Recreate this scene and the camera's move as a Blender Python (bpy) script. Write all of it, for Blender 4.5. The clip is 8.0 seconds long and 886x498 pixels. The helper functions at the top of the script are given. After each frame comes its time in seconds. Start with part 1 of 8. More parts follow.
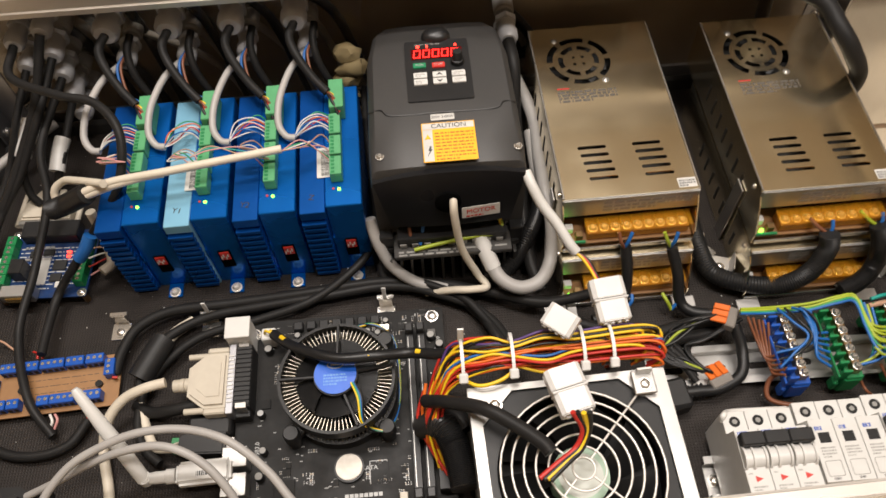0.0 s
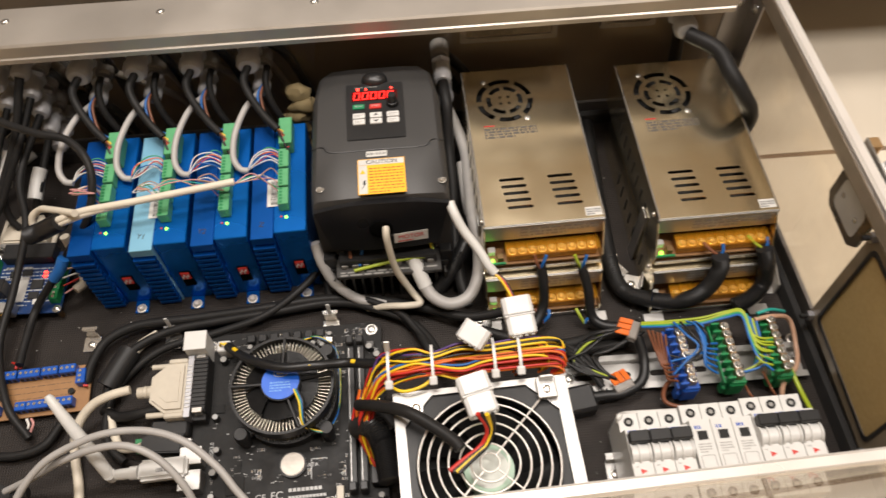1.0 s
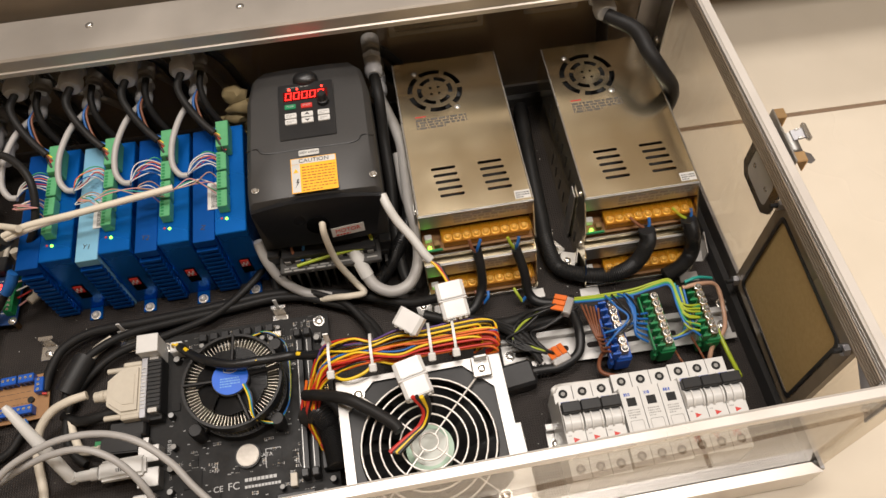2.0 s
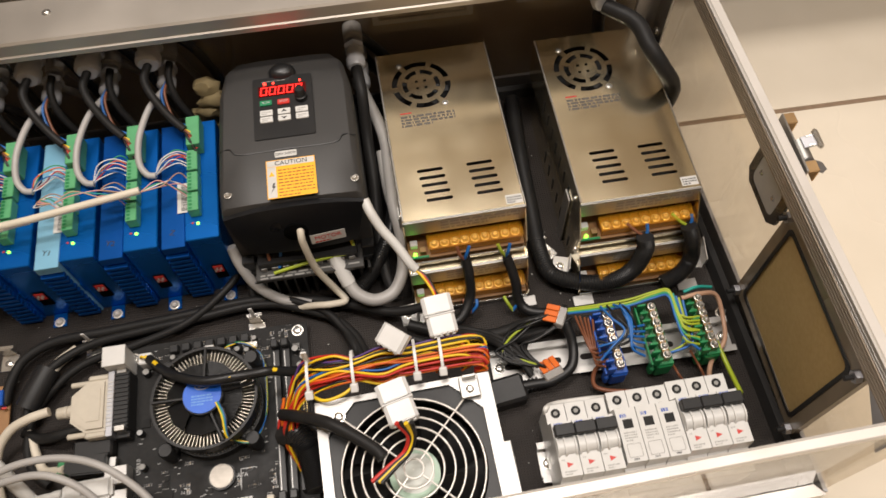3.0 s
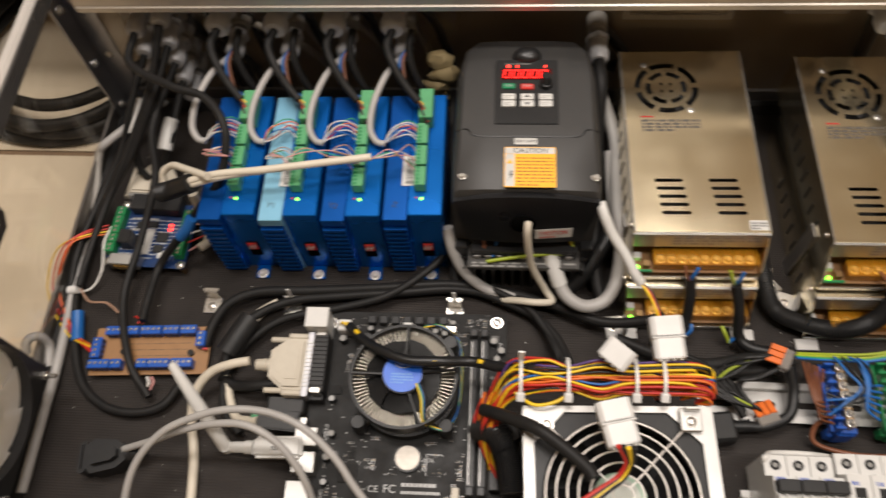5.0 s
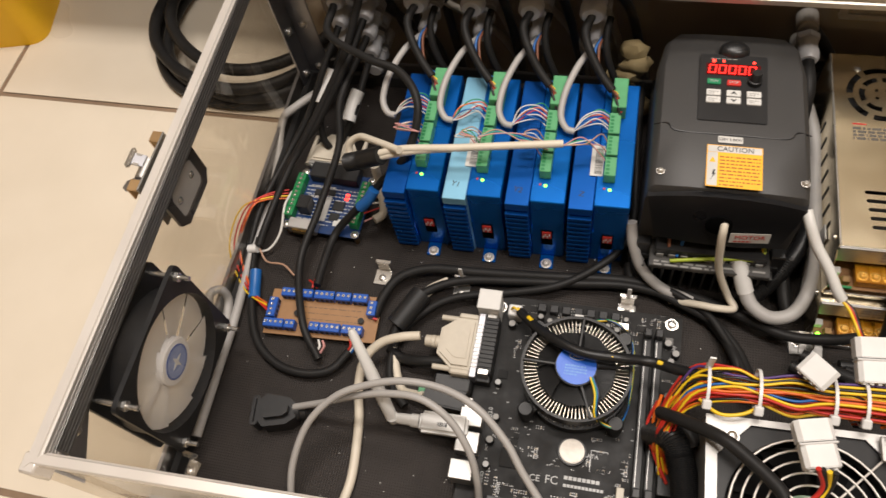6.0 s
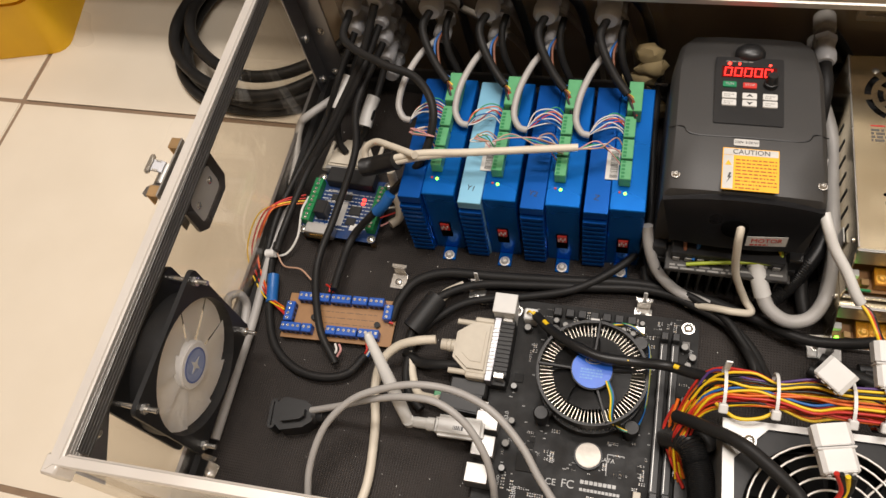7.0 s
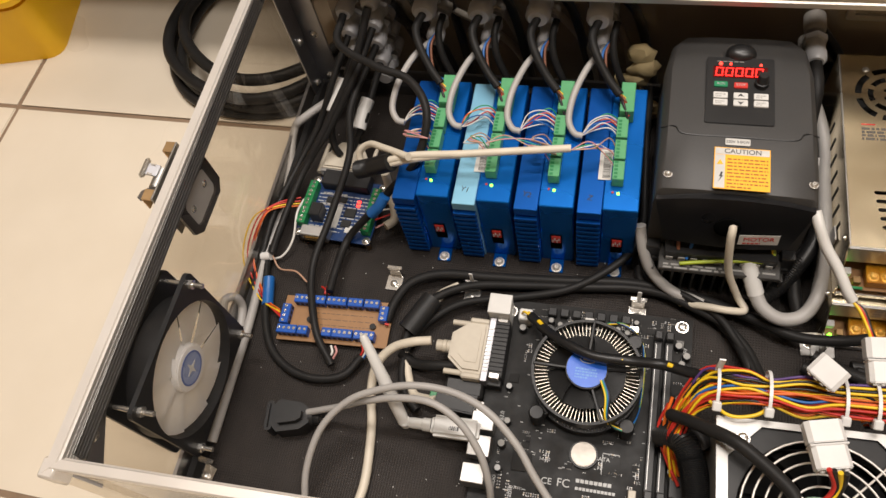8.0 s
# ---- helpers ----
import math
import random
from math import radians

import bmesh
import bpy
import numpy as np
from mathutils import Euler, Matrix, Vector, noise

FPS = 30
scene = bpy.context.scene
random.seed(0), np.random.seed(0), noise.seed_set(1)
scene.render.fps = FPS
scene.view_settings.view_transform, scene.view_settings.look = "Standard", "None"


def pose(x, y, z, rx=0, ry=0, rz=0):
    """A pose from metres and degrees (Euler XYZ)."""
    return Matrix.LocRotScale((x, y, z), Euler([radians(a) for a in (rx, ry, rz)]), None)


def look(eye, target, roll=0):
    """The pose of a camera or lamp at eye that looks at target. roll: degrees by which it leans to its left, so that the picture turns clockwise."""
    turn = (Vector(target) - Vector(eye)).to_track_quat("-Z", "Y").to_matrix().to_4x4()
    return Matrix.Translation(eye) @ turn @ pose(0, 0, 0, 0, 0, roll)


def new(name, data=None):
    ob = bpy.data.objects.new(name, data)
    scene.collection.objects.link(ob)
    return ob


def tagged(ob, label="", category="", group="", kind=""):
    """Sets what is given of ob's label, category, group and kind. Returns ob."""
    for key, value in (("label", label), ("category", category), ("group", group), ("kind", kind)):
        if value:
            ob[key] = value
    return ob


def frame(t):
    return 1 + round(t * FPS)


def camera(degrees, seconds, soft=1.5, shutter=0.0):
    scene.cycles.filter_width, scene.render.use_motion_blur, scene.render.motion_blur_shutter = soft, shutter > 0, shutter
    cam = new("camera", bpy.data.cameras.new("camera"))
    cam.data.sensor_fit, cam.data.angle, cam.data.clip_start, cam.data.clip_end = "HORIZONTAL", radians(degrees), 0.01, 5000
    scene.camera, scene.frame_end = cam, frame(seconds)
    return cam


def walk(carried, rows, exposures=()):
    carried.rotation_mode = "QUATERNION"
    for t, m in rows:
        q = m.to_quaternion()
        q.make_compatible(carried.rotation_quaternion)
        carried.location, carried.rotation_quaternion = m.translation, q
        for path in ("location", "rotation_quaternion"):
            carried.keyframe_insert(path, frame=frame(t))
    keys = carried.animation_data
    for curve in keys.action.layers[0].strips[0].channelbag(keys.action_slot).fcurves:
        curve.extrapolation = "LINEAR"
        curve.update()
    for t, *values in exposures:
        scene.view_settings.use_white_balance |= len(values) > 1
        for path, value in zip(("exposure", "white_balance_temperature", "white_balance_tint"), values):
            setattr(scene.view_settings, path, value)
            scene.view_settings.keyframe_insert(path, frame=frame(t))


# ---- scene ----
cam = camera(59.8, 8.0, shutter=0.4)
PATH = [
    (0, (0.0263, 0.1439, 0.6069), (0.0483, 1.2642, -1.1697), -3.2),
    (0.5, (0.042, 0.1292, 0.6447), (0.0536, 1.2684, -1.1193), -2.1),
    (1, (0.0766, 0.1081, 0.6804), (0.127, 1.2432, -1.0857), -2.1),
    (1.5, (0.1145, 0.0955, 0.7056), (0.2163, 1.1834, -1.0878), -1.9),
    (1.7, (0.1218, 0.0966, 0.7088), (0.1953, 1.1802, -1.0888), -4.1),
    (2.8, (0.127, 0.1292, 0.6941), (0.2132, 1.1561, -1.1351), -4.1),
    (3, (0.1292, 0.1502, 0.6878), (0.2373, 1.1508, -1.155), -2.4),
    (3.5, (0.127, 0.1806, 0.6783), (0.2772, 1.1466, -1.1802), 1.1),
    (4, (0.1145, 0.1796, 0.6783), (0.2121, 1.1508, -1.1813), -0.4),
    (4.5, (0.0861, 0.1733, 0.6678), (0.0882, 1.1718, -1.1792), -2.8),
    (5, (0.0263, 0.1775, 0.6689), (-0.146, 1.1603, -1.1792), -7.2),
    (5.2, (0.0011, 0.1712, 0.6689), (-0.231, 1.1498, -1.1749), -8.3),
    (6.3, (-0.0462, 0.168, 0.6678), (-0.5166, 1.0783, -1.1644), -16.7),
    (6.5, (-0.0441, 0.168, 0.6678), (-0.5208, 1.0836, -1.1613), -16.8),
    (7, (-0.041, 0.167, 0.6699), (-0.5271, 1.0899, -1.1529), -17.5),
    (7.5, (-0.0389, 0.168, 0.672), (-0.5198, 1.0962, -1.1498), -17.3),
    (8, (-0.0378, 0.1659, 0.672), (-0.5177, 1.0941, -1.1498), -17.6),
]
walk(cam, [(t, look(eye, target, roll)) for t, eye, target, roll in PATH], [(0.0, 0.22), (1.0, 0.22), (1.5, 0.05), (2.6, 0.0), (4.0, -0.05), (5.0, -0.03), (6.3, 0.03), (8.0, 0.03)])

# ---- world, light, exposure ----
world = bpy.data.worlds.new("room_light")
scene.world = world
world.use_nodes = True
bg = world.node_tree.nodes["Background"]
bg.inputs[0].default_value = (1.0, 0.9, 0.76, 1)
bg.inputs[1].default_value = 0.3
scene.view_settings.exposure = 0.0


def area_lamp(name, x, y, z, sx, sy, watts, target, colour=(1.0, 0.925, 0.865)):
    data = bpy.data.lights.new(name, "AREA")
    data.shape, data.size, data.size_y, data.energy, data.color = "RECTANGLE", sx, sy, watts, colour
    ob = new(name, data)
    ob.matrix_world = look((x, y, z), target)
    return tagged(ob, "ceiling lamp panel, unseen and placed to suit the light", "lamp", kind="structure")


area_lamp("ceiling_lamp", -0.35, 0.75, 2.6, 1.2, 0.3, 40, (-0.35, 0.75, 0))
# Added lamp that brightens the power supplies and the rear wall.
area_lamp("ceiling_lamp", 0.25, 1.46, 2.6, 1.2, 0.3, 19, (0.25, 1.46, 0))
area_lamp("ceiling_lamp", 0.80, 0.0, 2.6, 1.2, 0.3, 39, (0.80, 0.0, 0))


# ---- materials ----
def surf(name, c1, c2=None, rough=0.5, metal=0.0, scale=60.0, bump=0.0, bscale=None, coarse=6.0, spec=0.5,
         stretch=(1, 1, 1), alpha=1.0, trans=0.0, glow=None, gain=1.0, rvar=0.12, island=False):
    """A node material with two scales of variation, from c1 to c2."""
    c2 = c2 or tuple(c * 0.78 for c in c1)
    m = bpy.data.materials.new(name)
    m.use_nodes = True
    nt = m.node_tree
    b = nt.nodes["Principled BSDF"]
    tc = nt.nodes.new("ShaderNodeTexCoord")
    mp = nt.nodes.new("ShaderNodeMapping")
    mp.inputs["Scale"].default_value = stretch
    nt.links.new(tc.outputs["Object"], mp.inputs[0])
    n1 = nt.nodes.new("ShaderNodeTexNoise")
    n1.inputs["Scale"].default_value, n1.inputs["Detail"].default_value = scale, 6
    n2 = nt.nodes.new("ShaderNodeTexNoise")
    n2.inputs["Scale"].default_value, n2.inputs["Detail"].default_value = coarse, 3
    for n in (n1, n2):
        nt.links.new(mp.outputs[0], n.inputs["Vector"])
    mixf = nt.nodes.new("ShaderNodeMath")
    mixf.operation = "MULTIPLY_ADD"
    mixf.inputs[1].default_value = 0.5
    nt.links.new(n1.outputs[0], mixf.inputs[0])
    half = nt.nodes.new("ShaderNodeMath")
    half.operation = "MULTIPLY"
    half.inputs[1].default_value = 0.5
    nt.links.new(n2.outputs[0], half.inputs[0])
    nt.links.new(half.outputs[0], mixf.inputs[2])
    ramp = nt.nodes.new("ShaderNodeMapRange")
    ramp.inputs[1].default_value, ramp.inputs[2].default_value = 0.35, 0.65
    nt.links.new(mixf.outputs[0], ramp.inputs[0])
    mix = nt.nodes.new("ShaderNodeMix")
    mix.data_type = "RGBA"
    mix.inputs["A"].default_value, mix.inputs["B"].default_value = (*c1, 1), (*c2, 1)
    nt.links.new(ramp.outputs[0], mix.inputs["Factor"])
    nt.links.new(mix.outputs["Result"], b.inputs["Base Color"])
    rr = nt.nodes.new("ShaderNodeMapRange")
    rr.inputs[1].default_value, rr.inputs[2].default_value = 0.3, 0.7
    rr.inputs[3].default_value, rr.inputs[4].default_value = max(0.03, rough - rvar), min(1, rough + rvar)
    nt.links.new(n2.outputs[0], rr.inputs[0])
    nt.links.new(rr.outputs[0], b.inputs["Roughness"])
    b.inputs["Metallic"].default_value = metal
    b.inputs["Specular IOR Level"].default_value = spec
    b.inputs["Alpha"].default_value = alpha
    b.inputs["Transmission Weight"].default_value = trans
    if glow:
        b.inputs["Emission Color"].default_value = (*glow, 1)
        b.inputs["Emission Strength"].default_value = gain
    if bump:
        n3 = n1
        if bscale:
            n3 = nt.nodes.new("ShaderNodeTexNoise")
            n3.inputs["Scale"].default_value, n3.inputs["Detail"].default_value = bscale, 4
            nt.links.new(mp.outputs[0], n3.inputs["Vector"])
        bp = nt.nodes.new("ShaderNodeBump")
        bp.inputs["Strength"].default_value, bp.inputs["Distance"].default_value = bump, 0.001
        nt.links.new(n3.outputs[0], bp.inputs["Height"])
        nt.links.new(bp.outputs[0], b.inputs["Normal"])
    return m


def woven(name, c1, c2, pitch):
    """The embossed phenolic face of film-coated plywood: a fine raised wire mesh."""
    m = surf(name, c1, c2, rough=0.5, scale=35, coarse=5, spec=0.2)
    nt = m.node_tree
    b = nt.nodes["Principled BSDF"]
    tc = nt.nodes.new("ShaderNodeTexCoord")
    heights = []
    for axis in ("X", "Y"):
        w = nt.nodes.new("ShaderNodeTexWave")
        w.wave_type, w.bands_direction = "BANDS", axis
        w.inputs["Scale"].default_value = 0.314 / pitch
        w.inputs["Distortion"].default_value = 0.35
        w.inputs["Detail Scale"].default_value = 40
        nt.links.new(tc.outputs["Object"], w.inputs["Vector"])
        heights.append(w)
    mx = nt.nodes.new("ShaderNodeMath")
    mx.operation = "MAXIMUM"
    nt.links.new(heights[0].outputs[1], mx.inputs[0])
    nt.links.new(heights[1].outputs[1], mx.inputs[1])
    bp = nt.nodes.new("ShaderNodeBump")
    bp.inputs["Strength"].default_value, bp.inputs["Distance"].default_value = 0.7, 0.0006
    nt.links.new(mx.outputs[0], bp.inputs["Height"])
    nt.links.new(bp.outputs[0], b.inputs["Normal"])
    return m


def clear(name, colour, rough=0.02):
    """Clear acrylic sheet."""
    m = bpy.data.materials.new(name)
    m.use_nodes = True
    nt = m.node_tree
    nt.nodes.clear()
    out = nt.nodes.new("ShaderNodeOutputMaterial")
    tr = nt.nodes.new("ShaderNodeBsdfTransparent")
    tr.inputs[0].default_value = (*colour, 1)
    gl = nt.nodes.new("ShaderNodeBsdfGlossy")
    gl.inputs["Roughness"].default_value = rough
    lw = nt.nodes.new("ShaderNodeLayerWeight")
    lw.inputs[0].default_value = 0.5
    pw = nt.nodes.new("ShaderNodeMath")
    pw.operation = "POWER"
    pw.inputs[1].default_value = 4.0
    nt.links.new(lw.outputs["Facing"], pw.inputs[0])
    fr = nt.nodes.new("ShaderNodeMath")
    fr.operation = "MULTIPLY_ADD"
    fr.inputs[1].default_value, fr.inputs[2].default_value = 0.9, 0.035
    nt.links.new(pw.outputs[0], fr.inputs[0])
    mix = nt.nodes.new("ShaderNodeMixShader")
    nt.links.new(fr.outputs[0], mix.inputs[0])
    nt.links.new(tr.outputs[0], mix.inputs[1])
    nt.links.new(gl.outputs[0], mix.inputs[2])
    haze = nt.nodes.new("ShaderNodeBsdfDiffuse")
    haze.inputs[0].default_value = (0.5, 0.46, 0.4, 1)
    nz = nt.nodes.new("ShaderNodeTexNoise")
    nz.inputs["Scale"].default_value, nz.inputs["Detail"].default_value = 9, 8
    rg = nt.nodes.new("ShaderNodeMapRange")
    rg.inputs[1].default_value, rg.inputs[2].default_value = 0.4, 0.75
    rg.inputs[3].default_value, rg.inputs[4].default_value = 0.004, 0.045
    nt.links.new(nz.outputs[0], rg.inputs[0])
    m2 = nt.nodes.new("ShaderNodeMixShader")
    nt.links.new(rg.outputs[0], m2.inputs[0])
    nt.links.new(mix.outputs[0], m2.inputs[1])
    nt.links.new(haze.outputs[0], m2.inputs[2])
    nt.links.new(m2.outputs[0], out.inputs[0])
    return m


def lit(name, colour, gain):
    return surf(name, colour, colour, rough=0.4, glow=colour, gain=gain)


TILE = surf("cream floor tile", (0.74, 0.66, 0.54), (0.69, 0.61, 0.49), rough=0.32, scale=14, coarse=2.5, rvar=0.1)
GROUT = surf("brown grout", (0.27, 0.185, 0.12), rough=0.9, scale=90, bump=0.3)
WALLP = surf("beige wall paint", (0.54, 0.45, 0.33), (0.49, 0.40, 0.29), rough=0.85, scale=8)
CEILP = surf("off-white ceiling paint", (0.75, 0.70, 0.62), rough=0.9, scale=8)
PLY = woven("brown film-faced plywood", (0.030, 0.0245, 0.0215), (0.018, 0.0148, 0.013), 0.0024)
ACRYL = clear("clear acrylic sheet", (0.90, 0.87, 0.82))
ALU = surf("anodised aluminium", (0.78, 0.75, 0.71), (0.68, 0.65, 0.61), rough=0.34, metal=1, scale=30, stretch=(1, 1, 1), bump=0.05, bscale=400)
RAILM = surf("satin anodised rail", (0.80, 0.76, 0.71), (0.72, 0.68, 0.63), rough=0.36, metal=0.45, scale=26, bump=0.04, bscale=500)
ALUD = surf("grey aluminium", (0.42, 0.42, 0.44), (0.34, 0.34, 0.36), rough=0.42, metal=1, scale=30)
# Tan of the reflected room is mixed into this steel's base colour.
STEEL = surf("galvanised sheet steel", (0.96, 0.86, 0.64), (0.87, 0.76, 0.54), rough=0.19, metal=1, scale=9, coarse=14, bump=0.012, bscale=120, rvar=0.05)
STEELM = surf("matt zinc-plated steel", (0.50, 0.49, 0.47), (0.38, 0.37, 0.355), rough=0.46, metal=1, scale=24, rvar=0.08)
CHROME = surf("bright nickel", (0.72, 0.70, 0.66), rough=0.24, metal=0.9, scale=50, rvar=0.05)
GOLD = surf("gold plate", (0.85, 0.62, 0.25), rough=0.25, metal=1)
BRASS = surf("brass bar", (0.42, 0.27, 0.13), rough=0.35, metal=1)
BLUE = surf("blue anodised aluminium", (0.002, 0.165, 0.62), (0.002, 0.135, 0.54), rough=0.25, metal=0.7, scale=30, bump=0.03, bscale=500)
BLUEHS = surf("dark blue anodised aluminium", (0.002, 0.105, 0.45), (0.002, 0.08, 0.37), rough=0.30, metal=0.7, scale=30)
PALEBLUE = surf("pale blue anodised aluminium", (0.24, 0.50, 0.66), (0.19, 0.43, 0.60), rough=0.4, metal=0.45, scale=30)
VFDG = surf("charcoal grey plastic", (0.043, 0.0415, 0.040), (0.036, 0.0345, 0.0335), rough=0.48, scale=700, bump=0.12, bscale=1600)
VFDB = surf("black plastic", (0.013, 0.013, 0.0135), rough=0.36, scale=200, bump=0.05, bscale=1200)
BLACK = surf("black moulded plastic", (0.020, 0.0195, 0.0195), (0.014, 0.0138, 0.014), rough=0.4, spec=0.3, scale=120)
RUBBER = surf("black cable sheath", (0.019, 0.018, 0.0175), (0.013, 0.0125, 0.012), rough=0.5, scale=60, bump=0.06, spec=0.18)
SLEEVE = surf("black spiral wrap", (0.014, 0.0138, 0.014), rough=0.4, scale=80, spec=0.35)
GREYC = surf("grey cable sheath", (0.40, 0.385, 0.365), (0.34, 0.325, 0.31), rough=0.45, scale=60)
CREAM = surf("cream cable sheath", (0.66, 0.60, 0.49), (0.58, 0.52, 0.42), rough=0.5, scale=70, bump=0.04)
BEIGE = surf("beige connector plastic", (0.52, 0.47, 0.38), (0.46, 0.41, 0.33), rough=0.5, scale=150)
WHITE = surf("white plastic", (0.64, 0.63, 0.60), (0.58, 0.57, 0.545), rough=0.38, scale=90)
NYLON = surf("natural nylon", (0.72, 0.71, 0.69), (0.65, 0.64, 0.62), rough=0.3, scale=70)
GLAND = surf("pale grey nylon", (0.42, 0.42, 0.43), (0.36, 0.36, 0.37), rough=0.42, scale=80)
PCBB = surf("black solder mask", (0.014, 0.014, 0.0138), (0.021, 0.020, 0.019), rough=0.5, scale=260, coarse=60, spec=0.14)
PCBBLUE = surf("blue solder mask", (0.006, 0.035, 0.13), (0.010, 0.028, 0.09), rough=0.32, scale=260, coarse=60)
PCBBROWN = surf("brown phenolic board", (0.30, 0.155, 0.060), (0.25, 0.125, 0.048), rough=0.55, scale=130)
TERMBLUE = surf("blue terminal plastic", (0.010, 0.085, 0.40), (0.008, 0.065, 0.33), rough=0.36, scale=150)
TERMGREEN = surf("pale green terminal plastic", (0.10, 0.36, 0.16), (0.08, 0.30, 0.13), rough=0.42, scale=150)
GREEN = surf("green terminal plastic", (0.010, 0.20, 0.060), (0.008, 0.16, 0.05), rough=0.4, scale=150)
AMBER = surf("amber translucent cover", (0.90, 0.42, 0.02), (0.80, 0.34, 0.015), rough=0.12, scale=60, alpha=0.13)
# Black block coloured amber-brown, as light through the amber cover would tint it.
AMBERB = surf("terminal strip with amber cover light in its colour", (0.36, 0.14, 0.010), (0.28, 0.10, 0.008), rough=0.35, scale=120)
WIRE = {}
for _n, _c in (("red", (0.55, 0.03, 0.02)), ("orange", (0.74, 0.15, 0.015)), ("yellow", (0.88, 0.58, 0.02)), ("black", (0.012, 0.012, 0.012)),
               ("blue", (0.015, 0.13, 0.42)), ("green", (0.03, 0.30, 0.12)), ("brown", (0.21, 0.075, 0.035)), ("white", (0.75, 0.73, 0.69)),
               ("pink", (0.62, 0.30, 0.28)), ("purple", (0.10, 0.05, 0.20)), ("teal", (0.02, 0.32, 0.27)), ("grey", (0.33, 0.33, 0.33)), ("lime", (0.36, 0.44, 0.03)),
               ("tan", (0.50, 0.30, 0.20))):
    WIRE[_n] = surf(_n + " wire insulation", _c, rough=0.42, scale=80)
MCB = surf("light grey breaker plastic", (0.61, 0.60, 0.575), (0.56, 0.55, 0.525), rough=0.36, scale=120)
LABELO = surf("amber printed label", (0.92, 0.46, 0.015), (0.87, 0.42, 0.012), rough=0.4, scale=60)
LABELW = surf("white printed label", (0.62, 0.605, 0.57), rough=0.45, scale=90)
INK = surf("black print", (0.03, 0.03, 0.03), rough=0.5)
INKW = surf("white print", (0.46, 0.46, 0.45), rough=0.5)
INKR = surf("red print", (0.55, 0.03, 0.02), rough=0.5)
INKF = surf("faded grey print", (0.11, 0.098, 0.082), rough=0.35)
INKB = surf("blue print", (0.02, 0.08, 0.42), rough=0.5)
INKG = surf("grey print", (0.30, 0.29, 0.27), rough=0.5)
# Near-black for chips, and for openings whose shade is put into colour.
DARKHOLE = surf("near-black of chips and shaded openings", (0.011, 0.0105, 0.010), rough=0.8)
REDBTN = surf("red keypad rubber", (0.60, 0.03, 0.02), rough=0.5)
GREENBTN = surf("green keypad rubber", (0.01, 0.22, 0.09), rough=0.5)
LEDR = lit("red led", (1.0, 0.035, 0.02), 5)
LEDD = lit("red digit segment", (1.0, 0.02, 0.015), 2.4)
LEDG = lit("green led", (0.25, 1.0, 0.05), 4)
DISPLAY = surf("dark red display window", (0.10, 0.004, 0.004), rough=0.15)
YELLOWP = surf("yellow moulded plastic", (0.85, 0.50, 0.005), (0.78, 0.44, 0.005), rough=0.4, scale=30)
FILTER = surf("dusty filter mat", (0.42, 0.30, 0.13), (0.36, 0.25, 0.10), rough=0.9, scale=240, bump=0.3)
FROST = surf("translucent fan blade", (0.93, 0.92, 0.91), (0.90, 0.89, 0.87), rough=0.5, scale=40)
nt_ = FROST.node_tree
_tl = nt_.nodes.new("ShaderNodeBsdfTranslucent")
_tl.inputs[0].default_value = (0.93, 0.92, 0.90, 1)
_mx = nt_.nodes.new("ShaderNodeMixShader")
_mx.inputs[0].default_value = 0.5
nt_.links.new(nt_.nodes["Principled BSDF"].outputs[0], _mx.inputs[1])
nt_.links.new(_tl.outputs[0], _mx.inputs[2])
nt_.links.new(_mx.outputs[0], nt_.nodes["Material Output"].inputs[0])
# Shade inside openings is put into this flat, glossless black.
SHADEVOID = surf("black shade of openings", (0.004, 0.004, 0.004), rough=0.9, spec=0.0)
VFIN = surf("dark anodised heat sink", (0.075, 0.072, 0.068), rough=0.4, metal=0.5, scale=80)
VFDL = surf("satin black plastic", (0.020, 0.020, 0.022), rough=0.30, scale=200, bump=0.05, bscale=1200)
CELL = surf("stamped battery steel", (0.38, 0.35, 0.31), rough=0.5, metal=1, scale=200)
INKO = surf("brown print", (0.42, 0.13, 0.008), rough=0.5)
FOAM = surf("tan foam sealant", (0.42, 0.33, 0.17), (0.34, 0.26, 0.13), rough=0.8, scale=60, bump=0.4)
BLUEINT = surf("blue sticker", (0.012, 0.12, 0.62), (0.010, 0.10, 0.54), rough=0.35, scale=60)
DARKBED = surf("dark brown of the added bed", (0.100, 0.082, 0.064), rough=0.6, scale=20)


# ---- mesh helpers ----
def bm_box(x0, y0, z0, x1, y1, z1, bev=0.0, seg=1, bm=None):
    """A box between two corners, with rounded edges, added to bm."""
    own = bmesh.new()
    r = bmesh.ops.create_cube(own, size=1)
    sx, sy, sz = x1 - x0, y1 - y0, z1 - z0
    for v in r["verts"]:
        v.co = Vector(((v.co.x + 0.5) * sx + x0, (v.co.y + 0.5) * sy + y0, (v.co.z + 0.5) * sz + z0))
    if bev:
        bmesh.ops.bevel(own, geom=own.edges[:], offset=min(bev, 0.45 * min(abs(sx), abs(sy), abs(sz))), segments=seg, affect="EDGES")
    return merge(bm, own)


def merge(bm, own, m=None):
    if m is not None:
        own.transform(m)
    if bm is None:
        return own
    tmp = bpy.data.meshes.new("tmp")
    own.to_mesh(tmp)
    own.free()
    bm.from_mesh(tmp)
    bpy.data.meshes.remove(tmp)
    return bm


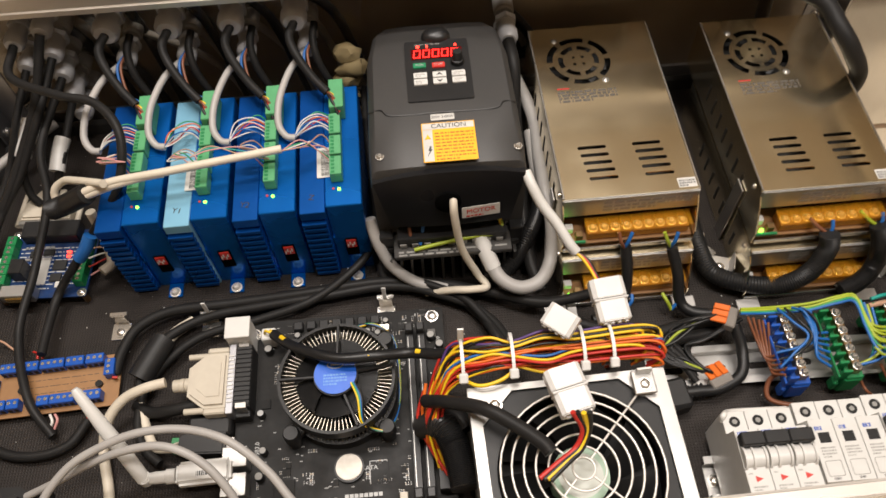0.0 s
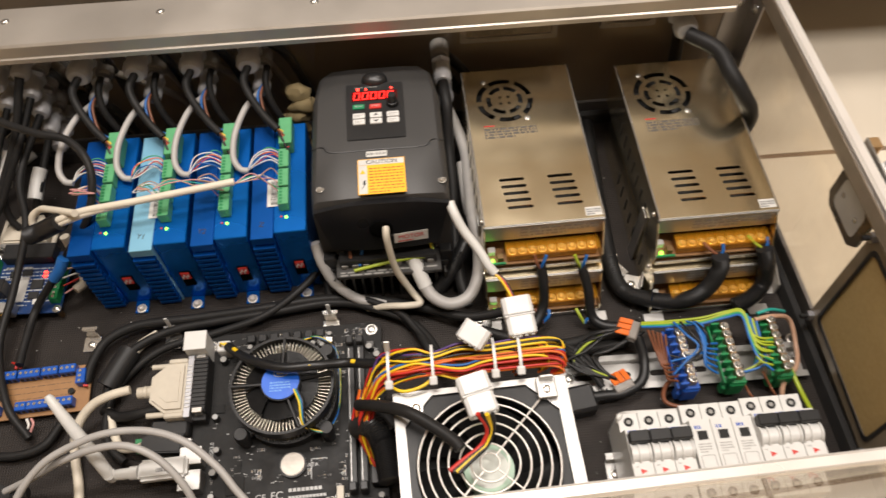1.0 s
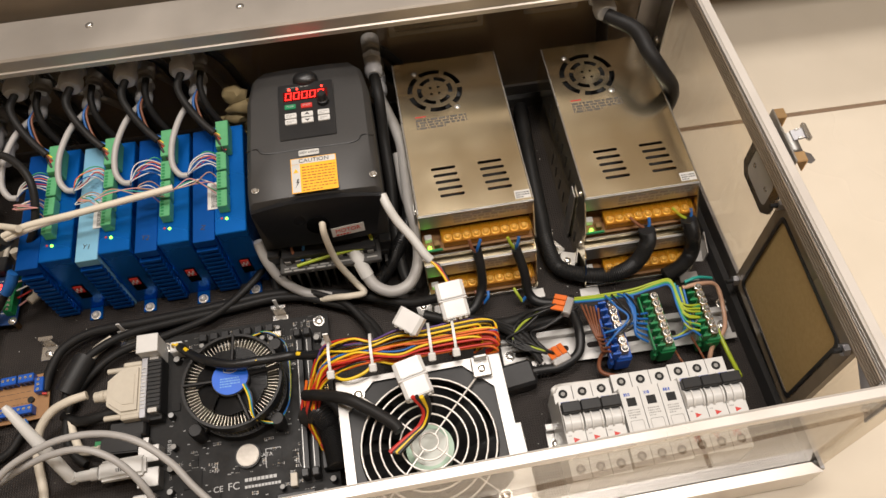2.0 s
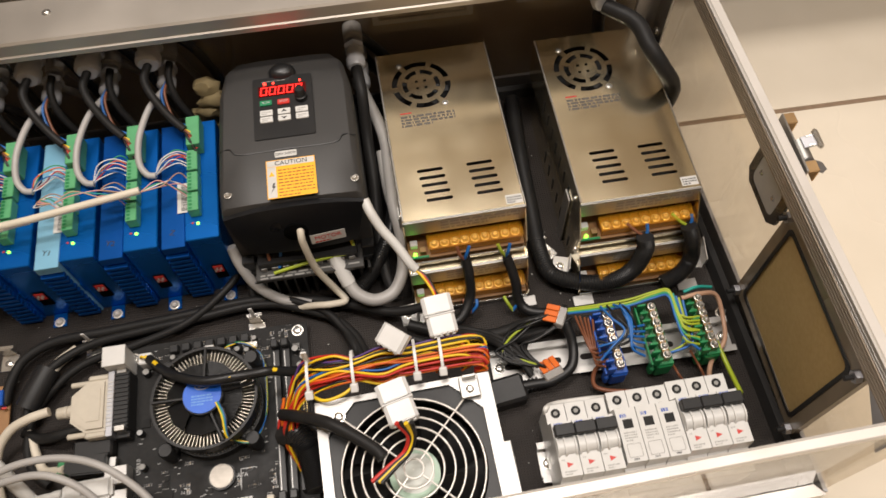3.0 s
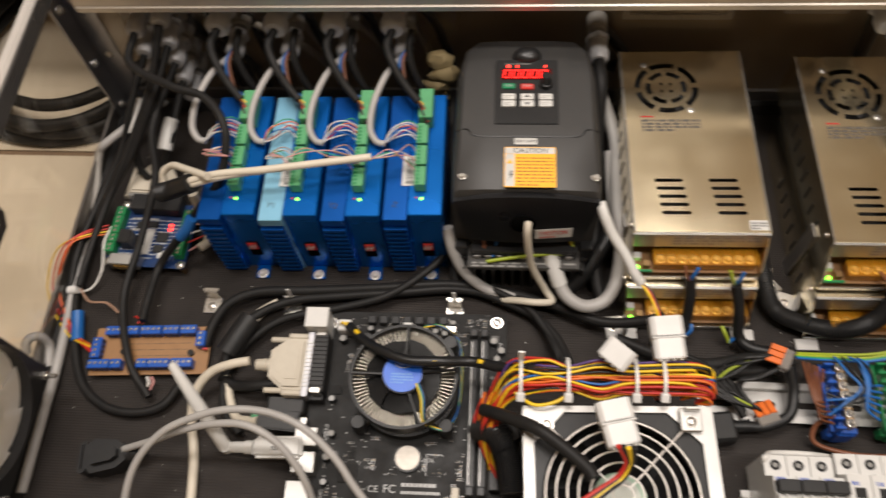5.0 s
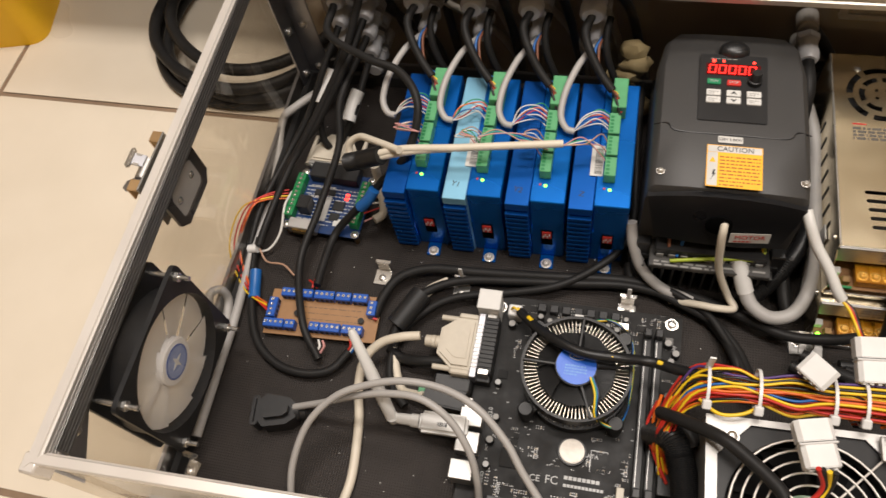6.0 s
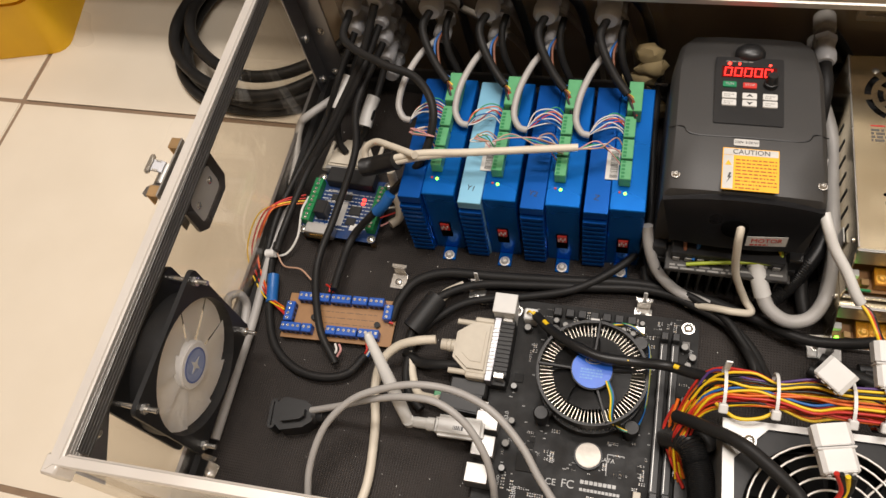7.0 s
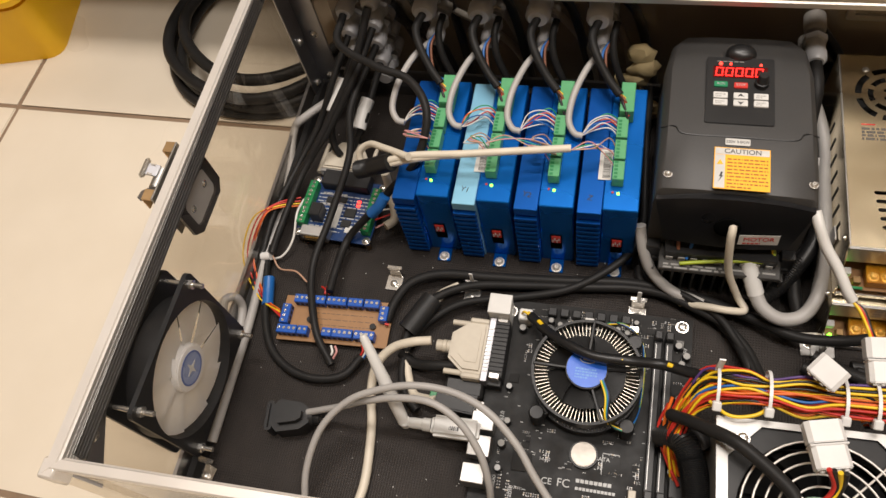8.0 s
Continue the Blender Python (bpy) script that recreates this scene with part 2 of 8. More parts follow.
def bm_cyl(c, r, h, axis="z", n=20, r2=None, bev=0.0, bm=None):
    """A cylinder or cone from its base centre c along an axis."""
    own = bmesh.new()
    bmesh.ops.create_cone(own, cap_ends=True, segments=n, radius1=r, radius2=r if r2 is None else r2, depth=h)
    own.transform(Matrix.Translation((0, 0, h / 2)))
    if bev:
        rims = [e for e in own.edges if abs(e.verts[0].co.z - e.verts[1].co.z) < 1e-7]
        bmesh.ops.bevel(own, geom=rims, offset=bev, segments=2, affect="EDGES")
    turn = {"z": pose(0, 0, 0), "x": pose(0, 0, 0, 0, 90, 0), "y": pose(0, 0, 0, -90, 0, 0)}[axis] if isinstance(axis, str) else Vector(axis).to_track_quat("Z", "Y").to_matrix().to_4x4()
    return merge(bm, own, Matrix.Translation(c) @ turn)


def bm_lathe(profile, n=28, bm=None, m=None):
    """A turned body from (radius, height) pairs."""
    own = bmesh.new()
    rings = []
    for r, z in profile:
        rings.append([own.verts.new((r * math.cos(2 * math.pi * i / n), r * math.sin(2 * math.pi * i / n), z)) for i in range(n)])
    for a, b in zip(rings, rings[1:]):
        for i in range(n):
            own.faces.new((a[i], a[(i + 1) % n], b[(i + 1) % n], b[i]))
    own.faces.new(rings[0][::-1])
    own.faces.new(rings[-1])
    return merge(bm, own, m)


def smooth_path(pts, per=8):
    """Points of a smooth line through pts."""
    p = [Vector(q) for q in pts]
    if len(p) < 3:
        return p
    p = [p[0] * 2 - p[1]] + p + [p[-1] * 2 - p[-2]]
    out = []
    for a, b, c, d in zip(p, p[1:], p[2:], p[3:]):
        for k in range(per):
            t = k / per
            out.append(0.5 * (2 * b + (c - a) * t + (2 * a - 5 * b + 4 * c - d) * t * t + (3 * b - a - 3 * c + d) * t ** 3))
    out.append(p[-2])
    return out


def bm_tube(pts, r, n=8, per=8, bm=None, wrap=0.0):
    """A round tube along a smooth line. wrap: depth of the spiral wrap's rings."""
    own = bm or bmesh.new()
    path = smooth_path(pts, per)
    last, ref = None, None
    for i, p in enumerate(path):
        d = (path[min(i + 1, len(path) - 1)] - path[max(i - 1, 0)]).normalized()
        if ref is None:
            ref = d.orthogonal().normalized()
        ref = (ref - d * ref.dot(d)).normalized()
        side = d.cross(ref)
        rr = r * (1 + (wrap if i % 2 else 0))
        ring = [own.verts.new(p + (ref * math.cos(2 * math.pi * k / n) + side * math.sin(2 * math.pi * k / n)) * rr) for k in range(n)]
        if last:
            for k in range(n):
                own.faces.new((last[k], last[(k + 1) % n], ring[(k + 1) % n], ring[k]))
        else:
            own.faces.new(ring[::-1])
        last = ring
    own.faces.new(last)
    return own


def bm_prism(outline, z0, z1, bm=None, m=None, bev=0.0):
    """A straight body over a flat outline of (x, y)."""
    own = bmesh.new()
    lo = [own.verts.new((x, y, z0)) for x, y in outline]
    hi = [own.verts.new((x, y, z1)) for x, y in outline]
    k = len(outline)
    own.faces.new(lo[::-1])
    top = own.faces.new(hi)
    for i in range(k):
        own.faces.new((lo[i], lo[(i + 1) % k], hi[(i + 1) % k], hi[i]))
    bmesh.ops.recalc_face_normals(own, faces=own.faces[:])
    if bev:
        bmesh.ops.bevel(own, geom=list(top.edges), offset=bev, segments=2, affect="EDGES")
    return merge(bm, own, m)


def bm_frame(outer, holes, z0, z1, bm=None, m=None):
    """A flat plate between z0 and z1 with holes; outlines of (x, y)."""
    own = bmesh.new()
    loops = []
    for loop in [outer] + holes:
        vs = [own.verts.new((x, y, 0)) for x, y in loop]
        for i in range(len(vs)):
            own.edges.new((vs[i], vs[(i + 1) % len(vs)]))
        loops.append(vs)
    bmesh.ops.triangle_fill(own, edges=own.edges[:], use_beauty=True, normal=(0, 0, 1))
    own.transform(Matrix.Translation((0, 0, z0)))
    r = bmesh.ops.extrude_face_region(own, geom=own.faces[:])
    for v in r["geom"]:
        if isinstance(v, bmesh.types.BMVert):
            v.co.z = z1
    bmesh.ops.recalc_face_normals(own, faces=own.faces[:])
    return merge(bm, own, m)


def ring_pts(cx, cy, r, n=24, a0=0.0):
    return [(cx + r * math.cos(a0 + 2 * math.pi * i / n), cy + r * math.sin(a0 + 2 * math.pi * i / n)) for i in range(n)]


def rect(x0, y0, x1, y1):
    return [(x0, y0), (x1, y0), (x1, y1), (x0, y1)]


def rrect(x0, y0, x1, y1, r, k=4):
    out = []
    for cx, cy, a in ((x1 - r, y0 + r, -90), (x1 - r, y1 - r, 0), (x0 + r, y1 - r, 90), (x0 + r, y0 + r, 180)):
        out += [(cx + r * math.cos(radians(a + 90 * i / k)), cy + r * math.sin(radians(a + 90 * i / k))) for i in range(k + 1)]
    return out


def data_of(name, bm, material, smooth=False):
    me = bpy.data.meshes.new(name)
    bm.to_mesh(me)
    bm.free()
    me.materials.append(material)
    if smooth:
        me.shade_smooth()
        me.set_sharp_from_angle(angle=radians(40))
    return me


def part(name, bm, material, parent, label="", smooth=True):
    ob = new(name, data_of(name, bm, material, smooth))
    ob.parent = parent
    return tagged(ob, label)


def solid(name, bm, material, label, category, group="", kind="", smooth=True):
    return tagged(new(name, data_of(name, bm, material, smooth)), label, category, group, kind)


def thing(name, x, y, z, label, category, group="", rz=0.0, kind="", rx=0.0, ry=0.0):
    ob = new(name)
    ob.empty_display_size = 0.01
    ob.matrix_world = pose(x, y, z, rx, ry, rz)
    return tagged(ob, label, category, group, kind)


def words(name, text, size, material, parent, m, label=""):
    """Raised print in the built-in font, centred at the pose m."""
    cu = bpy.data.curves.new(name, "FONT")
    cu.body, cu.size, cu.align_x, cu.align_y, cu.extrude = text, size, "CENTER", "CENTER", 0.00008
    tmp = bpy.data.objects.new("tmp", cu)
    scene.collection.objects.link(tmp)
    bpy.context.view_layer.update()
    me = bpy.data.meshes.new_from_object(tmp.evaluated_get(bpy.context.evaluated_depsgraph_get()))
    bpy.data.objects.remove(tmp)
    me.transform(m)
    me.materials.clear()
    me.materials.append(material)
    ob = new(name, me)
    ob.parent = parent
    return tagged(ob, label)


def bars(x0, y0, x1, y1, z, rows, rng, bm=None, gap=0.45, t=0.00012):
    """Lines of unreadable print as thin bars."""
    own = bm or bmesh.new()
    h = (y1 - y0) / rows
    for i in range(rows):
        x = x0
        end = x1 if i < rows - 1 else x0 + (x1 - x0) * 0.6
        while x < end - 0.0008:
            w = rng.uniform(0.02, 0.14) * (x1 - x0)
            bm_box(x, y1 - (i + 1) * h, z, min(x + w, end), y1 - (i + gap) * h, z + t, bm=own)
            x += w + 0.02 * (x1 - x0) + 0.0003
    return own


def screw_bm(c, r, h, axis="z", bm=None):
    """A pan-head screw."""
    q = {"z": pose(0, 0, 0), "-x": pose(0, 0, 0, 0, -90, 0), "x": pose(0, 0, 0, 0, 90, 0), "-y": pose(0, 0, 0, 90, 0, 0), "y": pose(0, 0, 0, -90, 0, 0)}[axis]
    own = bm_lathe([(r * 1.35, 0), (r * 1.35, h * 0.2), (r, h * 0.2), (r * 0.95, h * 0.65), (r * 0.6, h), (r * 0.25, h), (r * 0.2, h * 0.6)], 14)
    return merge(bm, own, Matrix.Translation(c) @ q)


def cable(pts, r, material, label, name="cable", category="cable", n=10, per=8, wrap=0.0, group=""):
    return solid(name, bm_tube(pts, r, n, per, wrap=wrap), material, label, category, group)


# ---- room ----
FLOOR = -0.03
solid("floor", bm_box(-3, -2.2, FLOOR - 0.1, 3, 3, FLOOR - 0.0012), GROUT, "cream ceramic tile floor with brown grout joints", "floor", kind="structure")
bm = bm_box(-3, -2.2, 2.7, 3, 3, 2.8)
solid("ceiling", bm, CEILP, "off-white painted ceiling", "ceiling", kind="structure")
for nm, b in (("wall_north", (-3, 3, FLOOR, 3, 3.1, 2.7)), ("wall_south", (-3, -2.3, FLOOR, 3, -2.2, 2.7)), ("wall_west", (-3.1, -2.3, FLOOR, -3, 3.1, 2.7)), ("wall_east", (3, -2.3, FLOOR, 3.1, 3.1, 2.7))):
    solid(nm, bm_box(*b), WALLP, "beige painted workshop wall", "wall", kind="structure")

# ---- the control box: plywood base, aluminium rails, acrylic sides ----
FL, FR, BR, BL = (-0.4005, 0.2050), (0.4500, 0.2346), (0.4315, 0.720), (-0.4075, 0.713)
TOPZ = 0.196
box = thing("control_box", 0, 0, 0, "open control box with clear acrylic sides and aluminium rails", "box")
part("base_board", bm_prism([FL, FR, BR, BL], -0.022, 0.0), PLY, box, "dark brown mesh-faced plywood base board", smooth=False)


def run(a, b, section, bm=None):
    """Sweeps a section of (inward, z) along the wall from a to b; the inside lies to the left."""
    a, b = Vector((*a, 0)), Vector((*b, 0))
    d = (b - a).normalized()
    inw = Vector((-d.y, d.x, 0))
    own = bmesh.new()
    r0 = [own.verts.new(a + inw * s + Vector((0, 0, z)) + d * max(s, 0)) for s, z in section]
    r1 = [own.verts.new(b + inw * s + Vector((0, 0, z)) - d * max(s, 0)) for s, z in section]
    k = len(section)
    own.faces.new(r0[::-1])
    own.faces.new(r1)
    for i in range(k):
        own.faces.new((r0[i], r0[(i + 1) % k], r1[(i + 1) % k], r1[i]))
    bmesh.ops.recalc_face_normals(own, faces=own.faces[:])
    return merge(bm, own)


ribs = []
for i in range(5):
    z = TOPZ - 0.003 - i * 0.0034
    ribs += [(0.0120, z), (0.0120, z - 0.0022), (0.0112, z - 0.0025), (0.0112, z - 0.0032)]
RAIL = [(0.0015, TOPZ - 0.022), (0.0015, TOPZ - 0.002), (0.0030, TOPZ), (0.0100, TOPZ), (0.0108, TOPZ - 0.0010), (0.0120, TOPZ - 0.0020)] + ribs + [(0.0105, TOPZ - 0.022)]
FLF, FRF = (FL[0] + 0.006, FL[1] + 0.006), (FR[0] - 0.006, FR[1] + 0.006)
FRONTRAIL = [(0.0, TOPZ - 0.008), (0.0, TOPZ - 0.001), (0.001, TOPZ), (0.0070, TOPZ), (0.0078, TOPZ - 0.0014), (0.0090, TOPZ - 0.0022)] + [(s - 0.003, z) for s, z in ribs] + [(0.0070, TOPZ - 0.022), (0.0045, TOPZ - 0.008)]
part("rail", run(FLF, FRF, FRONTRAIL), RAILM, box, "ribbed aluminium top rail", smooth=False)
for a, b in ((FR, BR), (BL, FL)):
    part("rail", run(a, b, RAIL), RAILM, box, "ribbed aluminium top rail", smooth=False)
for cx_, cy_, s_ in ((FL[0], FLF[1], 1), (FR[0], FRF[1], -1)):
    part("corner_cap", bm_box(min(cx_ - s_ * 0.0012, cx_ + s_ * 0.0110), cy_ - 0.0062, TOPZ - 0.023, max(cx_ - s_ * 0.0012, cx_ + s_ * 0.0110), cy_ + 0.0080, TOPZ - 0.0006, 0.0015), RAILM, box, "aluminium corner cap")
# Right inner face: the dim interior's reflection is painted as a brown strip.
part("rail_shade", run(FRF, BR, [(0.0121, TOPZ - 0.0024), (0.0124, TOPZ - 0.0029)] + [(s + 0.0008, z) for s, z in ribs] + [(0.0110, TOPZ - 0.0218)]), surf("rail metal with brown shade painted in", (0.27, 0.22, 0.165), (0.21, 0.17, 0.125), rough=0.45, metal=0.4, scale=60), box, "inner rail face with brown shade in its colour", smooth=False)
# Left inner face: the dark interior's reflection is painted as a grey strip.
part("rail_shade", run(BL, FLF, [(0.0121, TOPZ - 0.0024), (0.0124, TOPZ - 0.0029)] + [(s + 0.0008, z) for s, z in ribs] + [(0.0110, TOPZ - 0.0218)]), surf("rail metal with dark reflection painted in", (0.16, 0.152, 0.145), (0.12, 0.115, 0.11), rough=0.35, metal=0.6, scale=60), box, "grooved inner rail face with a dark reflection in its colour", smooth=False)
BACKRAIL = [(-0.012, TOPZ - 0.004), (-0.012, TOPZ), (0.0385, TOPZ), (0.0405, TOPZ - 0.002), (0.0405, TOPZ - 0.014), (0.042, TOPZ - 0.015), (0.042, TOPZ - 0.020), (0.039, TOPZ - 0.021), (0.037, TOPZ - 0.004)]
back_rail = part("rail", run(BR, BL, BACKRAIL), surf("dull brushed aluminium", (0.53, 0.485, 0.43), (0.45, 0.41, 0.36), rough=0.42, metal=0.7, scale=18, bump=0.04, bscale=400), box, "wide brushed aluminium hinge rail with screws", smooth=False)
for x in (-0.30, -0.155, -0.01, 0.135, 0.28):
    part("screw", screw_bm((x, 0.708, TOPZ), 0.003, 0.002), CHROME, back_rail)
for a, b in ((FLF, FRF), (FR, BR), (BR, BL), (BL, FL)):
    ob = part("acrylic_panel", run(a, b, [(0.002, 0.0005), (0.002, TOPZ - 0.004), (0.006, TOPZ - 0.004), (0.006, 0.0005)]), ACRYL, box, "clear acrylic side panel, dusty and scratched", smooth=False)
    ob.visible_shadow = False
for a, b in ((FR, BR), (BL, FL), (BR, BL), (FL, FR)):
    # Front angle gets the brighter rail metal, standing in for light on it.
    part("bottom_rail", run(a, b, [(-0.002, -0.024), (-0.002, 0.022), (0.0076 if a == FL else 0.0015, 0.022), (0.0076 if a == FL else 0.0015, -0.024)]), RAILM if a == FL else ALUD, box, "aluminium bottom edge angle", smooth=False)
    if a != FL:
        part("corner_seal", run(a, b, [(0.0065, 0.0006), (0.0065, 0.013), (0.011, 0.010), (0.0155, 0.0006)]), RUBBER, box, "black foam strip along the base edge", smooth=False)

# ---- power supplies ----
def slot(cx, cy, w, h):
    return rrect(cx - w / 2, cy - h / 2, cx + w / 2, cy + h / 2, h * 0.48, 3)


def arc_slot(cx, cy, r0, r1, a0, a1, k=8):
    out = [(cx + r1 * math.cos(radians(a0 + (a1 - a0) * i / k)), cy + r1 * math.sin(radians(a0 + (a1 - a0) * i / k))) for i in range(k + 1)]
    return out + [(cx + r0 * math.cos(radians(a1 - (a1 - a0) * i / k)), cy + r0 * math.sin(radians(a1 - (a1 - a0) * i / k))) for i in range(k + 1)]


PW, PL, PH = 0.112, 0.196, 0.049


GOLDSC = surf("yellow chromate screw", (1.0, 0.72, 0.26), (0.92, 0.60, 0.18), rough=0.3, metal=0.7, scale=200)


def power_supply(x, y, z, rz, upper):
    """An enclosed switching power supply; the origin is the front left lower corner of the cover."""
    ps = thing("power_supply", x, y, z, ("galvanised switching power supply with perforated top, stacked on another" if upper else "galvanised switching power supply at the bottom of a stack"), "power supply", "stacked power supplies", rz)
    holes = []
    if upper:
        cx, cy = 0.0405, 0.1525
        for r0, r1, o in ((0.0235, 0.0288, 12), (0.0140, 0.0186, 42)):
            for k in range(6):
                holes.append(arc_slot(cx, cy, r0, r1, o + k * 60, o + k * 60 + (48 if r0 > 0.02 else 44)))
        for dx, dy in ((-0.0042, 0.0042), (0.0042, 0.0042), (-0.0042, -0.0042), (0.0042, -0.0042)):
            holes.append(rect(cx + dx - 0.0013, cy + dy - 0.0013, cx + dx + 0.0013, cy + dy + 0.0013))
        for bx in (0.033, 0.079):
            for k in range(5):
                holes.append(slot(bx + 0.001 * k, 0.051 - k * 0.0081, 0.024, 0.0034))
    part("cover", bm_frame(rect(0, 0, PW, PL), holes, PH - 0.0012, PH), STEEL, ps, "shiny galvanised perforated cover", smooth=False)
    lip = bm_box(0, -0.0022, PH - 0.0225, PW, 0, PH + 0.0002, 0.0009, 2)
    part("front_lip", lip, STEELM, ps, smooth=False)
    for sx in (0.0, PW - 0.0012):
        o = [(0, 0.0), (PL, 0), (PL, PH - 0.0014), (-0.001, PH - 0.0014), (-0.001, PH - 0.006), (-0.006, PH - 0.012), (-0.0185, 0.013), (-0.0185, 0)]
        part("side_plate", bm_prism(o, 0, 0.0012, m=Matrix(((0, 0, 1, sx), (1, 0, 0, 0), (0, 1, 0, 0), (0, 0, 0, 1)))), STEEL, ps, smooth=False)
    part("back_plate", bm_box(0.0012, PL - 0.0012, 0, PW - 0.0012, PL, PH - 0.0014), STEEL, ps, smooth=False)
    part("bottom_plate", bm_box(0.0012, -0.0185, 0, PW - 0.0012, PL - 0.0014, 0.0012), STEEL, ps, smooth=False)
    part("front_edge", bm_box(0.0012, -0.0200, 0, PW - 0.0012, -0.0187, 0.0050, 0.0005), CHROME, ps, smooth=False)
    for sx in (-0.0004, PW):
        # Slots are dark strips on the plate, their shade given as colour.
        vents = bmesh.new()
        for k in range(7):
            bm_box(sx, 0.030 + k * 0.017, 0.012, sx + 0.0004, 0.033 + k * 0.017, 0.030, bm=vents)
        part("side_vents", vents, DARKHOLE, ps, "row of dark side slots", smooth=False)
        part("side_screw", screw_bm((PW if sx > 0 else 0.0, 0.012, PH - 0.010), 0.0024, 0.0016, "x" if sx > 0 else "-x"), CHROME, ps)
    part("board_end", bm_box(0.002, -0.0172, 0.0074, 0.0205, -0.0150, 0.0100, 0.0003), GREEN, ps, "green edge of the inner board", smooth=False)
    # Near-black block supplies the shade behind the cover's slots.
    part("interior_shade", bm_box(0.002, 0.010, 0.003, PW - 0.002, PL - 0.003, 0.034), DARKHOLE, ps, "dark block standing in for the shaded interior", smooth=False)
    part("circuit_board", bm_box(0.002, -0.0165, 0.0055, PW - 0.002, 0.0095, 0.0072), PCBBROWN, ps, smooth=False)
    block = part("terminal_block", bm_box(0.022, -0.0140, 0.0072, 0.107, 0.001, 0.0165, 0.0006), AMBERB, ps, "screw terminal strip with the amber cover light in its colour", smooth=False)
    for k in range(9):
        xx = 0.0268 + k * 0.0094
        part("terminal_screw", screw_bm((xx, -0.0085, 0.0165), 0.0032, 0.0030), GOLDSC, block, "brass terminal screw")
        if k:
            part("rib", bm_box(xx - 0.0052, -0.0140, 0.0165, xx - 0.0042, 0.001, 0.0205), AMBER, block, smooth=False)
    cov = bm_box(0.020, -0.0155, 0.0208, 0.109, -0.0005, 0.0214, 0.0002)
    bm_box(0.020, -0.0163, 0.0135, 0.109, -0.0156, 0.0213, 0.0003, bm=cov)
    for k in range(10):
        bm_box(0.0215 + k * 0.0094, -0.0155, 0.0214, 0.0221 + k * 0.0094, -0.0005, 0.0222, bm=cov)
    part("terminal_cover", cov, AMBER, ps, "amber translucent hinged terminal cover")
    part("trimmer", bm_box(0.0125, -0.0135, 0.0072, 0.0185, -0.0075, 0.0135, 0.0004), BRASS, ps, smooth=False)
    part("led", bm_lathe([(0.0018, 0), (0.0018, 0.003), (0.001, 0.0045)], 10, m=Matrix.Translation((0.008, -0.013, 0.0072))), LEDG, ps, "lit green indicator")
    part("inductor", bm_box(0.0045, -0.006, 0.0072, 0.0115, 0.0, 0.014, 0.0006), NYLON, ps, smooth=False)
    rng = random.Random(5)
    part("rating_print", merge(None, bars(0.034, 0.004, 0.106, 0.0185, 0.0, 3, rng), Matrix(((1, 0, 0, 0), (0, 0, -1, -0.0023), (0, 1, 0, PH - 0.0215), (0, 0, 0, 1)))), INKG, ps, "small grey rating print", smooth=False)
    if upper:
        part("notice_print", bars(0.015, 0.103, 0.067, 0.117, PH, 4, rng, gap=0.3), INKF, ps, smooth=False)
        for x0, x1 in ((0.0, 0.0016), (PW - 0.0016, PW)):
            part("folded_edge", bm_box(x0, 0.0, PH + 0.0001, x1, PL, PH + 0.0010, 0.0004), CHROME, ps, smooth=False)
        part("notice_heading", bm_box(0.015, 0.1185, PH, 0.026, 0.1200, PH + 0.0001), INKR, ps, "small red heading", smooth=False)
        st = part("sticker", bm_box(PW - 0.017, 0.002, PH, PW - 0.002, 0.0115, PH + 0.00015), LABELW, ps, "small white quality sticker", smooth=False)
        part("sticker_print", bars(PW - 0.016, 0.003, PW - 0.003, 0.0105, PH + 0.00015, 3, rng), INK, st, smooth=False)
        fan = part("fan_hub", bm_cyl((0.0405, 0.1525, PH - 0.012), 0.0115, 0.006, n=24), BLACK, ps, "small black cooling fan under the grille")
        for k in range(7):
            part("blade", merge(None, bm_box(0.010, -0.004, -0.003, 0.027, 0.004, -0.002), pose(0.0405, 0.1525, PH - 0.008, 0, 0, 360 * k / 7) @ pose(0, 0, 0, 28)), BLACK, fan, smooth=False)
        for dx, dy in ((-0.0185, 0.0265), (0.0195, -0.0265)):
            part("fan_screw", screw_bm((0.0405 + dx, 0.1525 + dy, PH), 0.0023, 0.001), CHROME, ps)
    else:
        for sx in (-0.006, PW - 0.014):
            part("mounting_tab", bm_box(sx, -0.031, 0.0, sx + 0.02, -0.020, 0.0016, 0.0005), STEELM, ps, smooth=False)
    return ps


for bx, by, rz in ((0.1315, 0.500, 1.2), (0.2910, 0.495, 0.8)):
    power_supply(bx + 0.001, by - 0.0245, 0.0012, rz, False)
    power_supply(bx, by, 0.0535, rz, True)
    sp = thing("stack_bracket", bx, by, 0, "zinc steel bracket strip joining the stacked power supplies", "bracket", "stack brackets", rz)
    part("strip", bm_box(PW + 0.0005, 0.020, 0.0, PW + 0.0022, 0.034, 0.075, 0.0003), STEELM, sp, smooth=False)
    part("strip", bm_box(-0.0022, 0.020, 0.0, -0.0005, 0.034, 0.075, 0.0003), STEELM, sp, smooth=False)
    part("foot", bm_box(PW + 0.0005, 0.018, 0.0, PW + 0.016, 0.036, 0.0015, 0.0003), STEELM, sp, smooth=False)


